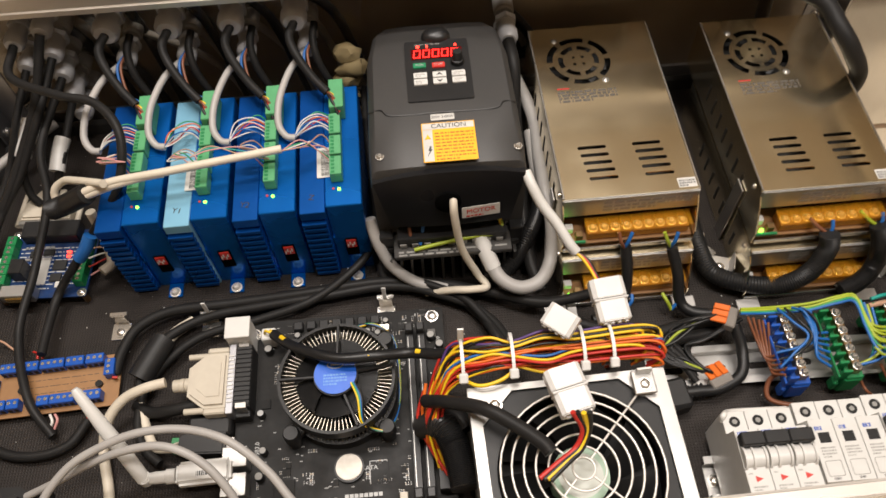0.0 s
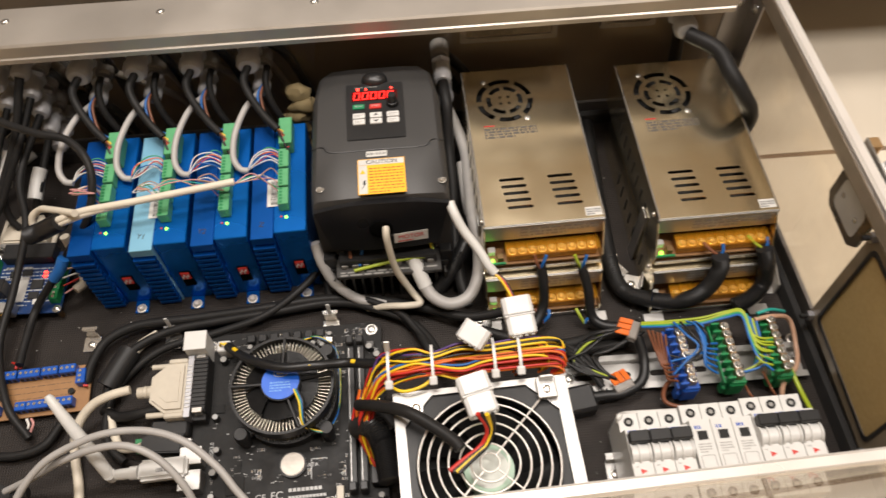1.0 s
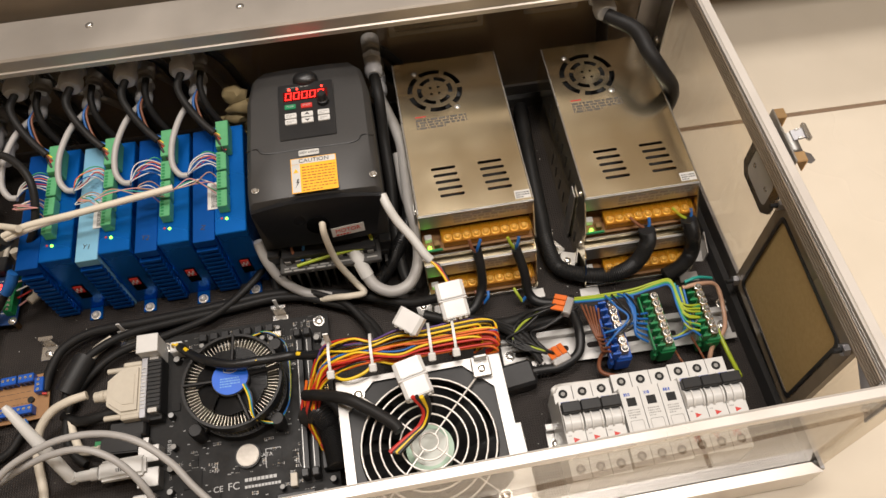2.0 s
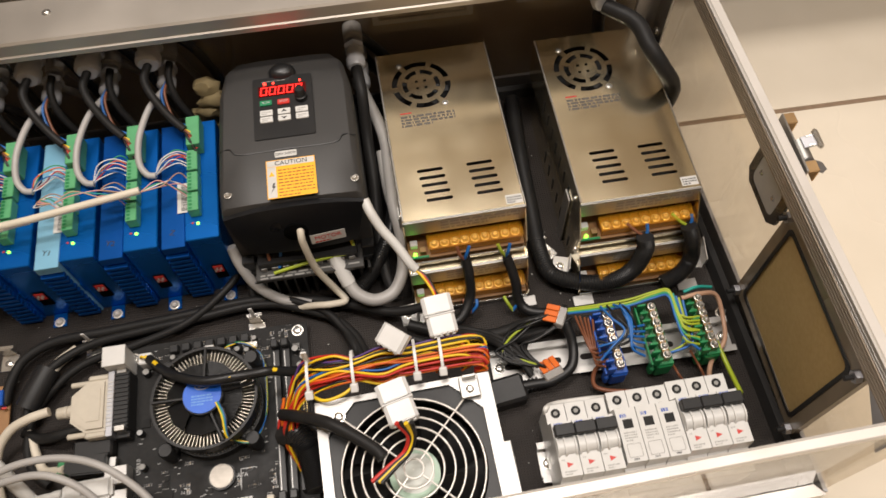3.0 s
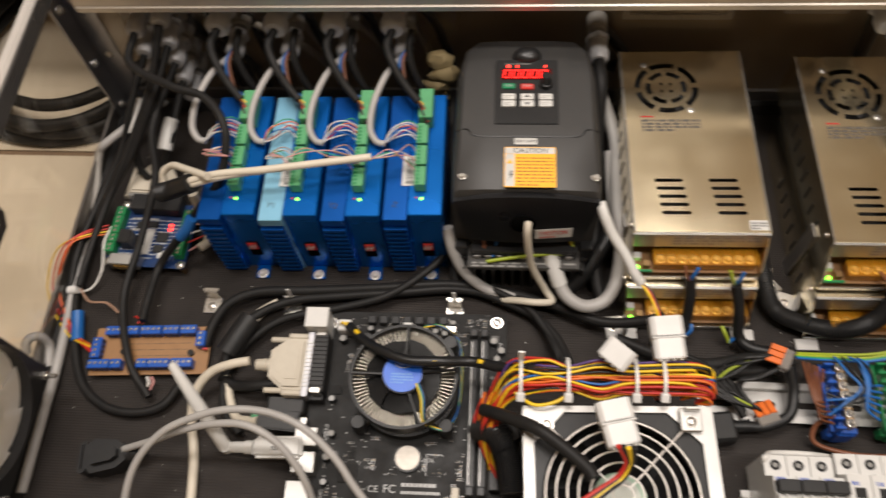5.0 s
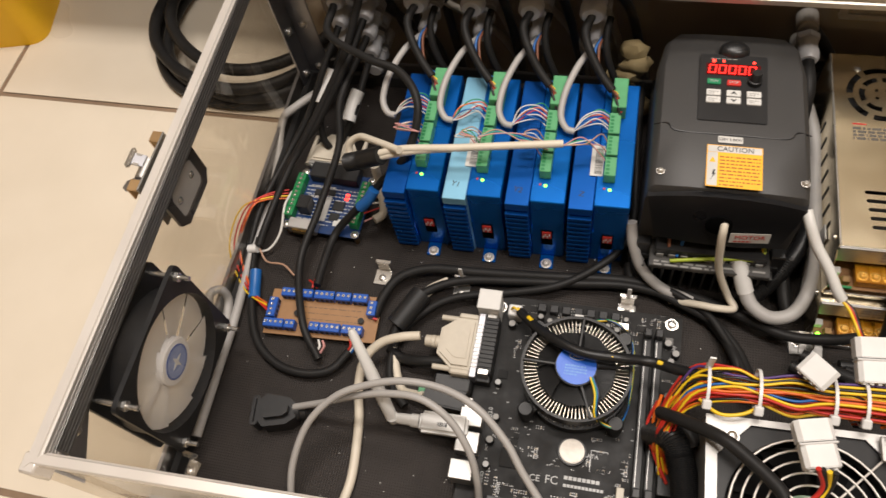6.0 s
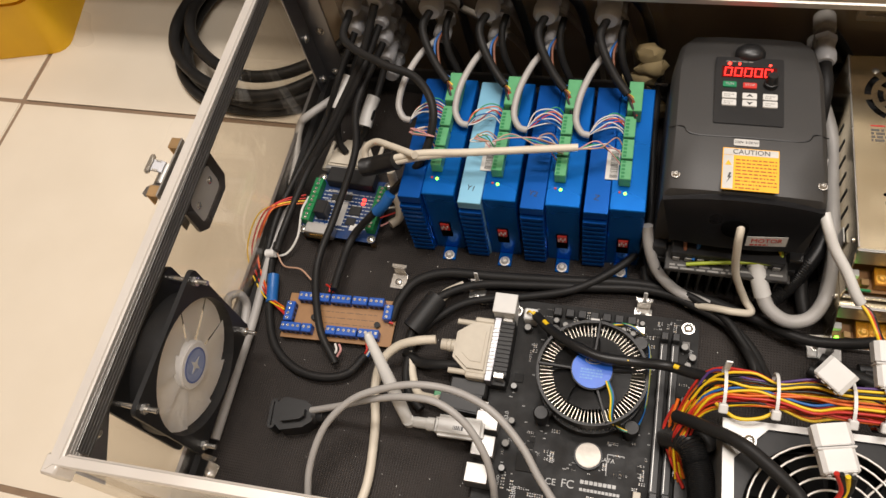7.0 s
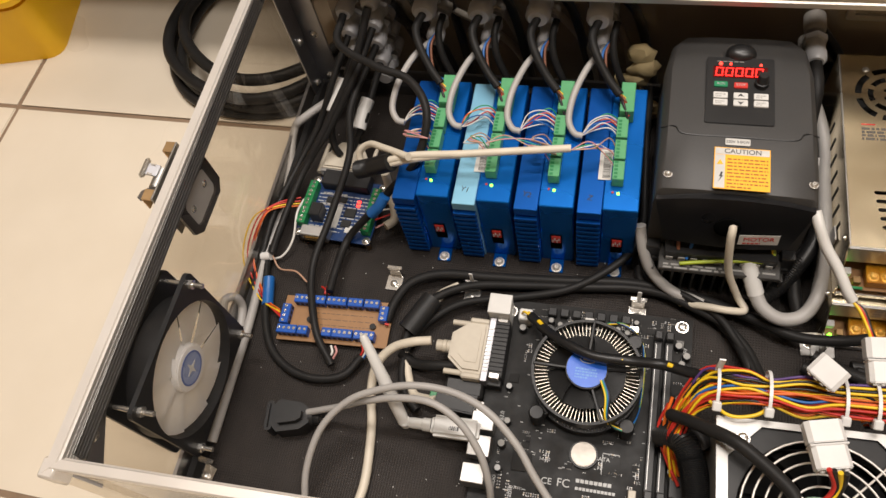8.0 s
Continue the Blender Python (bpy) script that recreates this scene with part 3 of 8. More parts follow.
# ---- stepper drivers ----
def stepper_driver(x, y, rz, pale, tag):
    """A driver with a finned side; the origin is the front left lower corner."""
    dr = thing("stepper_driver", x, y, 0.0, ("blue and pale blue" if pale else "bright blue") + " anodised stepper motor driver with green plug-in terminals", "motor driver", "row of stepper drivers", rz)
    D, Hh, W, hw = 0.136, 0.0975, 0.0515, 0.021
    hs = bm_box(0.0045, 0.002, 0, hw, D, Hh - 0.010, 0.0004)
    bm_box(0, -0.0005, Hh - 0.010, hw, D, Hh, 0.0005, bm=hs)
    sink = part("heat_sink", hs, PALEBLUE if pale else BLUEHS, dr, "pale blue finned heat sink" if pale else "blue finned heat sink", smooth=False)
    for k in range(11):
        z = 0.004 + k * 0.0076
        part("fin", bm_box(0.0, -0.0028, z, hw - 0.0006, D, z + 0.0042, 0.0003), BLUEHS, sink, smooth=False)
    part("housing", bm_box(hw + 0.0002, 0.004, 0.0, W, D, Hh + 0.001, 0.0008), BLUE, dr, "blue anodised sheet housing", smooth=False)
    part("foot", bm_box(hw + 0.0085, -0.0105, 0.0, hw + 0.0215, 0.0038, 0.0022, 0.0005), BLUE, dr, smooth=False)
    part("foot_screw", screw_bm((hw + 0.015, -0.006, 0.0022), 0.0037, 0.0036), RAILM, dr, "plated pan-head screw on a washer")
    win = part("switch_window", bm_box(hw + 0.0095, 0.0030, 0.0245, hw + 0.0200, 0.0041, 0.0500), SHADEVOID, dr, "dark opening with red switches", smooth=False)
    dip = part("dip_switch", bm_box(hw + 0.0105, 0.0020, 0.0375, hw + 0.0190, 0.0032, 0.0490, 0.0003), REDBTN, win, "red switch block", smooth=False)
    for k in range(4):
        part("slider", bm_box(hw + 0.0113 + k * 0.0019, 0.0014, 0.0395 + 0.003 * (k % 2), hw + 0.0124 + k * 0.0019, 0.0021, 0.0430 + 0.003 * (k % 2)), LABELW, dip, smooth=False)
    part("hook_tab", bm_box(hw + 0.0006, 0.0020, 0.0440, hw + 0.0022, 0.0040, 0.0560, 0.0003), BLUE, dr, smooth=False)
    zt = Hh + 0.001
    cx = hw + 0.006
    plug = part("motor_plug", bm_box(cx + 0.001, 0.097, zt, cx + 0.0135, 0.130, zt + 0.0165, 0.0006), TERMGREEN, dr, "pale green pluggable terminal", smooth=False)
    slots = bmesh.new()
    for k in range(6):
        bm_box(cx + 0.0002, 0.0985 + k * 0.0053, zt + 0.003, cx + 0.0012, 0.1020 + k * 0.0053, zt + 0.010, bm=slots)
    part("wire_entry", slots, DARKHOLE, plug, smooth=False)
    for yy, ln in ((0.028, 0.020), (0.0495, 0.021), (0.0722, 0.023)):
        pl = part("signal_plug", bm_box(cx, yy, zt, cx + 0.0098, yy + ln - 0.0008, zt + 0.0115, 0.0005), TERMGREEN, dr, "pale green pluggable terminal", smooth=False)
        sl = bmesh.new()
        for k in range(5):
            bm_box(cx + 0.0012, yy + 0.0012 + k * 0.0038, zt + 0.0115, cx + 0.0042, yy + 0.0036 + k * 0.0038, zt + 0.0117, bm=sl)
            bm_box(cx - 0.0003, yy + 0.0012 + k * 0.0038, zt + 0.002, cx + 0.0005, yy + 0.0036 + k * 0.0038, zt + 0.006, bm=sl)
        part("screw_slot", sl, GREEN, pl, smooth=False)
    part("red_led", bm_cyl((cx + 0.0015, 0.0215, zt), 0.0011, 0.0006, n=10), INKR, dr, "unlit red indicator")
    part("green_led", bm_cyl((cx + 0.0062, 0.0205, zt), 0.0014, 0.0009, n=10), LEDG, dr, "lit green indicator")
    if tag:
        words("hand_mark", tag, 0.0075, INK, dr, pose(0.010, 0.015, Hh + 0.0002, 0, 0, -12), "hand-written axis mark")
    if pale or tag == "Z":
        lab = part("barcode_label", bm_box(cx - 0.012, 0.034, Hh + 0.0011, cx - 0.001, 0.066, Hh + 0.00125), LABELW, dr, "white barcode label", smooth=False)
        bc = bmesh.new()
        rng = random.Random(7)
        yy = 0.036
        while yy < 0.064:
            w = rng.uniform(0.0003, 0.0011)
            bm_box(cx - 0.0085, yy, Hh + 0.00125, cx - 0.002, yy + w, Hh + 0.0013, bm=bc)
            yy += w + rng.uniform(0.0004, 0.0009)
        part("barcode", bc, INK, lab, smooth=False)
    return dr


for dx, dy, pale, tag in ((-0.2470, 0.5045, False, ""), (-0.1915, 0.5050, True, "Y1"), (-0.1360, 0.5060, False, "Y2"), (-0.0815, 0.5085, False, "Z")):
    stepper_driver(dx, dy, 1.5, pale, tag)


# ---- frequency inverter ----
vfd = thing("frequency_inverter", 0.0415, 0.500, 0.0, "charcoal plastic frequency inverter with keypad, red display and orange caution label", "inverter", rz=0.6)
own = bmesh.new()
W2 = 0.0615
prof = [(0.0130, 0.1320), (0.016, 0.1385), (0.034, 0.1437), (0.08, 0.1425), (0.14, 0.1375), (0.172, 0.1335), (0.186, 0.127), (0.190, 0.112), (0.190, 0.060)]
rows_ = []
for yy, zz in prof:
    nar = max(0.0, (yy - 0.150) / 0.04) ** 2 * 0.016
    row = []
    for f, dz in ((-1, -0.075), (-1, -0.012), (-0.975, -0.006), (-0.90, -0.0015), (-0.5, 0.0), (0.5, 0.0), (0.90, -0.0015), (0.975, -0.006), (1, -0.012), (1, -0.075)):
        z = max(0.058, zz + dz) if dz > -0.07 else 0.058
        row.append(own.verts.new((f * (W2 - nar), yy, z)))
    rows_.append(row)
for a, b in zip(rows_, rows_[1:]):
    for i in range(len(a) - 1):
        own.faces.new((a[i], a[i + 1], b[i + 1], b[i]))
own.faces.new([v for v in rows_[0]][::-1])
own.faces.new([v for v in rows_[-1]])
bmesh.ops.remove_doubles(own, verts=own.verts[:], dist=1e-6)
bmesh.ops.recalc_face_normals(own, faces=own.faces[:])
part("top_cover", own, VFDG, vfd, "domed charcoal grey cover")
lower = bmesh.new()
k = 14
rows_ = [[], [], [], []]
for i in range(k + 1):
    u = -1 + 2 * i / k
    bow = 0.0080 * (1 - abs(u) ** 2.2)
    rows_[0].append(lower.verts.new((u * (W2 - 0.012), 0.0025 - bow * 0.45, 0.0800)))
    rows_[1].append(lower.verts.new((u * (W2 - 0.006), 0.0045 - bow * 0.55, 0.1120)))
    rows_[2].append(lower.verts.new((u * (W2 - 0.0015), 0.0095, 0.1290 + bow)))
    rows_[3].append(lower.verts.new((u * (W2 - 0.0015), 0.0300, 0.1290 + bow * 0.8)))
for p, q in zip(rows_, rows_[1:]):
    for i in range(k):
        lower.faces.new((p[i], p[i + 1], q[i + 1], q[i]))
bmesh.ops.solidify(lower, geom=lower.faces[:], thickness=-0.002)
bmesh.ops.recalc_face_normals(lower, faces=lower.faces[:])
part("terminal_cover", lower, VFDL, vfd, "satin black bowed lower cover")
for s in (-1, 1):
    part("cheek", bm_box(s * W2 - (0.012 if s > 0 else 0), 0.004, 0.040, s * W2 + (0.012 if s < 0 else 0), 0.188, 0.060, 0.001), VFDB, vfd, smooth=False)
part("body", bm_box(-W2 + 0.002, 0.012, 0.045, W2 - 0.002, 0.186, 0.0585, 0.001), VFDB, vfd, "black lower body", smooth=False)
tray = part("terminal_tray", bm_box(-0.050, -0.013, 0.0495, 0.050, 0.012, 0.0545, 0.0006), VFIN, vfd, "dark metal terminal tray", smooth=False)
rng = random.Random(3)
part("terminal_print", bars(-0.046, -0.012, 0.046, -0.006, 0.0545, 2, rng), INKG, tray, smooth=False)
for k in range(9):
    part("terminal_pin", bm_box(-0.0445 + k * 0.0102, -0.0045, 0.0546, -0.0385 + k * 0.0102, -0.0032, 0.0600, 0.0004), STEELM, tray, smooth=False)
part("terminal_strip", bm_box(-0.046, -0.003, 0.0545, 0.046, 0.010, 0.066, 0.0008), BLACK, vfd, smooth=False)
part("heat_sink_base", bm_box(-0.058, 0.002, 0.038, 0.058, 0.186, 0.0445), BLACK, vfd, smooth=False)
for i in range(13):
    xx = -0.054 + i * 0.009
    part("fin", bm_box(xx - 0.0011, -0.006, 0.002, xx + 0.0011, 0.185, 0.0382), VFIN, vfd, smooth=False)
# Black disc on the cover stands for the shaded hole.
hole = bm_lathe([(0.0105, -0.0005), (0.0105, 0.0008), (0.0098, 0.0012), (0.001, 0.0012)], 24, m=pose(-0.002, 0.0002, 0.1110, 80, 0, 0))
part("cable_hole", hole, SHADEVOID, vfd, "dark round cable opening")
ml = part("motor_label", merge(None, bm_box(-0.0155, -0.006, 0, 0.0155, 0.006, 0.0003), pose(0.024, -0.0016, 0.0985, 82, 0, 5)), LABELW, vfd, "white label with red print", smooth=False)
words("motor_print", "MOTOR", 0.0066, INKR, ml, pose(0.024, -0.0021, 0.0997, 82, 0, 5))
part("motor_smallprint", merge(None, bars(-0.012, -0.0048, 0.012, -0.0018, 0, 1, rng), pose(0.024, -0.0021, 0.0985, 82, 0, 5)), INKR, ml, smooth=False)
# the cover's slope along y
lab = part("caution_label", merge(None, bm_box(-0.0205, -0.0195, 0, 0.0215, 0.0195, 0.0003), pose(0.0020, 0.0345, 0.1438, 0.5)), LABELO, vfd, "orange caution label", smooth=False)
CL = pose(0.0020, 0.0345, 0.1441, 0.5)
part("label_heading", merge(None, bm_box(-0.0198, 0.0128, 0, 0.0208, 0.0188, 0.0002), CL), LABELW, lab, smooth=False)
words("caution_print", "CAUTION", 0.0062, INK, lab, CL @ pose(0.001, 0.0158, 0.0003))
part("label_column", merge(None, bm_box(-0.0198, -0.0188, 0, -0.0122, 0.0124, 0.0002), CL), LABELW, lab, smooth=False)
part("label_text", merge(None, bars(-0.0105, -0.018, 0.020, 0.0112, 0.0, 9, rng, gap=0.62), CL), INKO, lab, smooth=False)
tri = bm_prism([(-0.0185, 0.003), (-0.0135, 0.003), (-0.016, 0.0078)], 0.0002, 0.0004)
part("warning_sign", merge(None, tri, CL), LABELO, lab, smooth=False)
bolt = bm_prism([(-0.0172, -0.014), (-0.0150, -0.0085), (-0.0163, -0.0085), (-0.0150, -0.004), (-0.0135, -0.0042), (-0.0145, -0.0072), (-0.0133, -0.0074)], 0.0002, 0.0004)
part("bolt_sign", merge(None, bolt, CL), INK, lab, smooth=False)
rl = part("rating_label", merge(None, bm_prism(rrect(-0.0095, -0.0032, 0.0095, 0.0032, 0.001), 0, 0.0003), pose(-0.001, 0.0600, 0.1438, -0.6)), LABELW, vfd, "small white rating label", smooth=False)
words("rating_print", "220V 3.0KW", 0.0034, INK, rl, pose(-0.001, 0.0600, 0.1443, -0.6))
# keypad
KP = pose(-0.0003, 0.1155, 0.1412, -1.9) @ Matrix.Diagonal((0.935, 0.955, 1, 1))
pad = part("keypad", merge(None, bm_prism(rrect(-0.029, -0.039, 0.029, 0.037, 0.002), 0, 0.0012, bev=0.0004), KP), VFDB, vfd, "black keypad with red digits and white keys", smooth=False)
part("display_window", merge(None, bm_box(-0.0235, 0.0125, 0.0012, 0.0230, 0.0255, 0.0016), KP), DISPLAY, pad, smooth=False)
segs = {"a": (0, 1, 1, 1), "b": (1, 0.5, 1, 1), "c": (1, 0, 1, 0.5), "d": (0, 0, 1, 0), "e": (0, 0, 0, 0.5), "f": (0, 0.5, 0, 1)}
for d in range(5):
    g = bmesh.new()
    for s, (ax, ay, bx_, by_) in segs.items():
        px = -0.0205 + d * 0.0085
        w, h, t = 0.0054, 0.0088, 0.0010
        x0, x1, y0, y1 = px + ax * w, px + bx_ * w, 0.0147 + ay * h, 0.0147 + by_ * h
        bm_box(min(x0, x1) - t / 2 + (ay - 0.5) * 0.001, min(y0, y1) - t / 2, 0.0016, max(x0, x1) + t / 2 + (ay - 0.5) * 0.001, max(y0, y1) + t / 2, 0.00185, bm=g)
    part("digit", merge(None, g, KP), LEDD, pad, "lit red digit", smooth=False)
for i, xx in enumerate((-0.017, -0.0085, 0.0175)):
    part("led", merge(None, bm_cyl((xx, 0.0285, 0.0012), 0.0011 if i else 0.0016, 0.0008, n=10), KP), LEDR, pad, "lit red indicator")
part("pad_print", merge(None, bars(-0.020, 0.0312, 0.021, 0.0326, 0.0012, 1, rng), KP), INKG, pad, smooth=False)


def key(x, y, w, h, mat_, txt, size, ink):
    kk = part("key", merge(None, bm_prism(rrect(x - w / 2, y - h / 2, x + w / 2, y + h / 2, 0.0008, 2), 0.0012, 0.0026, bev=0.0003), KP), mat_, pad, smooth=False)
    if txt == "up" or txt == "down":
        s = 1 if txt == "up" else -1
        part("arrow", merge(None, bm_prism([(x - 0.0028, y - s * 0.0014), (x, y - s * 0.0004), (x + 0.0028, y - s * 0.0014), (x, y + s * 0.0022)], 0.0026, 0.0028), KP), INK, kk, smooth=False)
    elif txt:
        words("key_print", txt, size, ink, kk, KP @ pose(x, y, 0.00275))
    else:
        part("key_print", merge(None, bars(x - w * 0.36, y - h * 0.3, x + w * 0.36, y + h * 0.3, 0.0026, 2, rng), KP), INKG, kk, smooth=False)


key(-0.0165, 0.0040, 0.0115, 0.0062, GREENBTN, "RUN", 0.0034, INKW)
key(0.0005, 0.0035, 0.0115, 0.0062, REDBTN, "STOP", 0.0034, INKW)
key(-0.0165, -0.0085, 0.0120, 0.0068, WHITE, "", 0, INK)
key(0.0005, -0.0085, 0.0120, 0.0068, WHITE, "up", 0, INK)
key(0.0175, -0.0085, 0.0120, 0.0068, WHITE, "", 0, INK)
key(-0.0165, -0.0165, 0.0120, 0.0068, WHITE, "", 0, INK)
key(0.0005, -0.0165, 0.0120, 0.0068, WHITE, "down", 0, INK)
key(0.0175, -0.0165, 0.0120, 0.0068, WHITE, "", 0, INK)
part("speed_knob", bm_lathe([(0.0062, 0), (0.0060, 0.004), (0.0050, 0.0045), (0.0044, 0.011), (0.0038, 0.012)], 20, m=KP @ pose(0.0178, 0.0062, 0.0012)), BLACK, pad, "black rotary speed knob")
part("panel_button", bm_lathe([(0.0135, 0), (0.0130, 0.004), (0.0105, 0.0075), (0.006, 0.0095), (0.0015, 0.010)], 28, m=KP @ pose(0.0005, 0.0425, -0.001) @ Matrix.Diagonal((1, 0.72, 0.8, 1))), VFDB, vfd, "glossy black domed panel catch")
seam = bm_tube([(-0.0610, 0.0740, 0.1385), (-0.050, 0.0735, 0.1423), (-0.041, 0.0660, 0.1428), (0.0, 0.0655, 0.1433), (0.041, 0.0660, 0.1428), (0.050, 0.0735, 0.1423), (0.0610, 0.0740, 0.1385)], 0.0005, 5, 6)
part("cover_seam", seam, VFDB, vfd, "dark seam line")
for s in (-1, 1):
    part("cover_screw", screw_bm((0.0015 + s * 0.0540, 0.0270, 0.1405), 0.0026, 0.0022), CHROME, vfd)

# ---- motherboard ----
mb = thing("motherboard", -0.1425, 0.232, 0.0, "black computer motherboard on brass standoffs with chips, slots and ports", "circuit board", rz=0.8)
BW, BD, BZ = 0.174, 0.226, 0.0085
part("board", bm_box(0, 0, BZ, BW, BD, BZ + 0.0016), PCBB, mb, "black printed circuit board", smooth=False)
for xx, yy in ((0.006, 0.008), (0.160, 0.008), (0.006, 0.168), (0.165, 0.218), (0.165, 0.090), (0.012, 0.214)):
    part("standoff", bm_cyl((xx, yy, 0), 0.003, BZ, n=6), BRASS, mb)
    part("board_screw", screw_bm((xx, yy, BZ + 0.0016), 0.0042, 0.003), CHROME, mb)
T = BZ + 0.0016
for xx in (0.1415, 0.1510):
    sl = part("memory_slot", bm_box(xx, 0.062, T, xx + 0.0065, 0.202, T + 0.009, 0.0004), BLACK, mb, "black memory slot", smooth=False)
    part("contact_strip", bm_box(xx + 0.0016, 0.070, T + 0.009, xx + 0.0021, 0.196, T + 0.0092), STEELM, sl, smooth=False)
    for yy in (0.060, 0.198):
        part("latch", bm_box(xx - 0.0002, yy, T, xx + 0.0067, yy + 0.008, T + 0.016, 0.001), BLACK, sl, smooth=False)
for yy, ln in ((0.036, 0.089), (0.016, 0.025)):
    part("expansion_slot", bm_box(0.028, yy, T, 0.028 + ln, yy + 0.0075, T + 0.011, 0.0004), BLACK, mb, "black expansion slot", smooth=False)
part("atx_socket", bm_box(0.1605, 0.066, T, 0.1720, 0.118, T + 0.012, 0.0005), BLACK, mb, smooth=False)
part("chipset_heat_sink", bm_box(0.118, 0.020, T, 0.152, 0.050, T + 0.010, 0.0006), BLACK, mb, smooth=False)
part("chip", bm_box(0.033, 0.070, T, 0.049, 0.086, T + 0.0014, 0.0002), DARKHOLE, mb, smooth=False)
part("chip", bm_box(0.020, 0.146, T, 0.028, 0.154, T + 0.0014, 0.0002), DARKHOLE, mb, smooth=False)
part("chip", bm_box(0.056, 0.056, T, 0.066, 0.062, T + 0.0014, 0.0002), DARKHOLE, mb, smooth=False)
cell = part("coin_cell_holder", bm_cyl((0.0915, 0.0915, T), 0.0118, 0.0035, n=32), BLACK, mb)
part("coin_cell", bm_cyl((0.0915, 0.0915, T + 0.0015), 0.0103, 0.0034, n=32, bev=0.0005), CELL, cell, "shiny coin cell battery")
rng = random.Random(11)
for i in range(20):
    while True:
        xx, yy = rng.uniform(0.020, 0.170), rng.uniform(0.012, 0.222)
        if not (0.030 < xx < 0.124 and 0.096 < yy < 0.200) and not 0.136 < xx < 0.162 and not 0.028 < xx < 0.12 and not (0.158 < xx < 0.174 and 0.06 < yy < 0.12):
            break
    r = rng.choice((0.0026, 0.0031, 0.0036))
    cp = part("capacitor", bm_lathe([(r, 0), (r, 0.007), (r * 0.9, 0.0078)], 14, m=Matrix.Translation((xx, yy, T))), BLACK, mb, "aluminium can capacitor")
    part("cap_top", bm_cyl((xx, yy, T + 0.0079), r * 0.8, 0.0002, n=14), INKW if i % 4 == 0 else INKG, cp)
for i in range(9):
    xx, yy = 0.050 + 0.0085 * i, rng.uniform(0.203, 0.209)
    cp = part("capacitor", bm_lathe([(0.0032, 0), (0.0032, 0.008), (0.0028, 0.0088)], 14, m=Matrix.Translation((xx, yy, T))), BLACK, mb, "aluminium can capacitor")
    part("cap_top", bm_cyl((xx, yy, T + 0.0089), 0.0022, 0.0002, n=14), INKG, cp)
for i in range(7):
    part("choke", bm_box(0.046 + i * 0.011, 0.2125, T, 0.054 + i * 0.011, 0.2205, T + 0.0065, 0.0008), BLACK, mb, smooth=False)


def on_board(xx, yy):
    """True where the board lies bare of cooler, slots and sockets."""
    return (0.018 < xx < 0.171 and 0.005 < yy < 0.221 and (xx - 0.0855) ** 2 + (yy - 0.152) ** 2 > 0.049 ** 2 and not (0.139 < xx < 0.160 and 0.058 < yy < 0.207)
            and not (xx < 0.030 and 0.140 < yy < 0.198) and (xx - 0.0915) ** 2 + (yy - 0.0915) ** 2 > 0.0135 ** 2 and not (0.058 < xx < 0.124 and 0.058 < yy < 0.076))


chips, darks, pads = bmesh.new(), bmesh.new(), bmesh.new()
for i in range(150):
    x0, y0 = rng.uniform(0.018, 0.170), rng.uniform(0.004, 0.222)
    along, count, pitch = rng.random() < 0.5, rng.randint(2, 7), rng.choice((0.0016, 0.0020, 0.0026))
    w, h = rng.choice(((0.0009, 0.0005), (0.0012, 0.0007), (0.0018, 0.0010)))
    for k in range(count):
        xx, yy = (x0 + k * pitch, y0) if along else (x0, y0 + k * pitch)
        if not on_board(xx, yy):
            continue
        ww, hh = (h, w) if along else (w, h)
        bm_box(xx, yy, T, xx + ww, yy + hh, T + 0.0005, bm=darks if (i + k) % 3 else chips)
        if along:
            bm_box(xx, yy - 0.0004, T, xx + ww, yy, T + 0.0002, bm=pads)
            bm_box(xx, yy + hh, T, xx + ww, yy + hh + 0.0004, T + 0.0002, bm=pads)
        else:
            bm_box(xx - 0.0004, yy, T, xx, yy + hh, T + 0.0002, bm=pads)
            bm_box(xx + ww, yy, T, xx + ww + 0.0004, yy + hh, T + 0.0002, bm=pads)
tagged(part("surface_component", chips, surf("tan ceramic component", (0.26, 0.20, 0.13), rough=0.5), mb, "tiny soldered capacitors", smooth=False), kind="stuff")
tagged(part("chip_resistor", darks, INK, mb, "tiny black soldered resistors", smooth=False), kind="stuff")
tagged(part("solder_pad", pads, STEELM, mb, "tinned solder pads", smooth=False), kind="stuff")
for x0, y0, nx, ny in ((0.120, 0.008, 10, 2), (0.076, 0.007, 9, 2), (0.166, 0.134, 2, 5), (0.040, 0.008, 8, 1)):
    hd_ = part("pin_header", bm_box(x0, y0, T, x0 + nx * 0.00254, y0 + ny * 0.00254, T + 0.0025, 0.0002), BLACK, mb, "black pin header", smooth=False)
    pins = bmesh.new()
    for a in range(nx):
        for b in range(ny):
            bm_box(x0 + a * 0.00254 + 0.0009, y0 + b * 0.00254 + 0.0009, T + 0.0025, x0 + a * 0.00254 + 0.0016, y0 + b * 0.00254 + 0.0016, T + 0.008, bm=pins)
    part("pins", pins, GOLD, hd_, smooth=False)
for xx, yy, w, h, hh, mm in ((0.0800, 0.2035, 0.008, 0.009, 0.010, WHITE), (0.1180, 0.2050, 0.010, 0.006, 0.007, CHROME), (0.1600, 0.1950, 0.007, 0.008, 0.006, VFIN), (0.1080, 0.0780, 0.014, 0.0165, 0.0002, PCBB), (0.1300, 0.0560, 0.006, 0.012, 0.007, BEIGE)):
    part("connector", bm_box(xx, yy, T, xx + w, yy + h, T + hh, 0.0004), mm, mb, smooth=False)
ics = bmesh.new()
legs = bmesh.new()
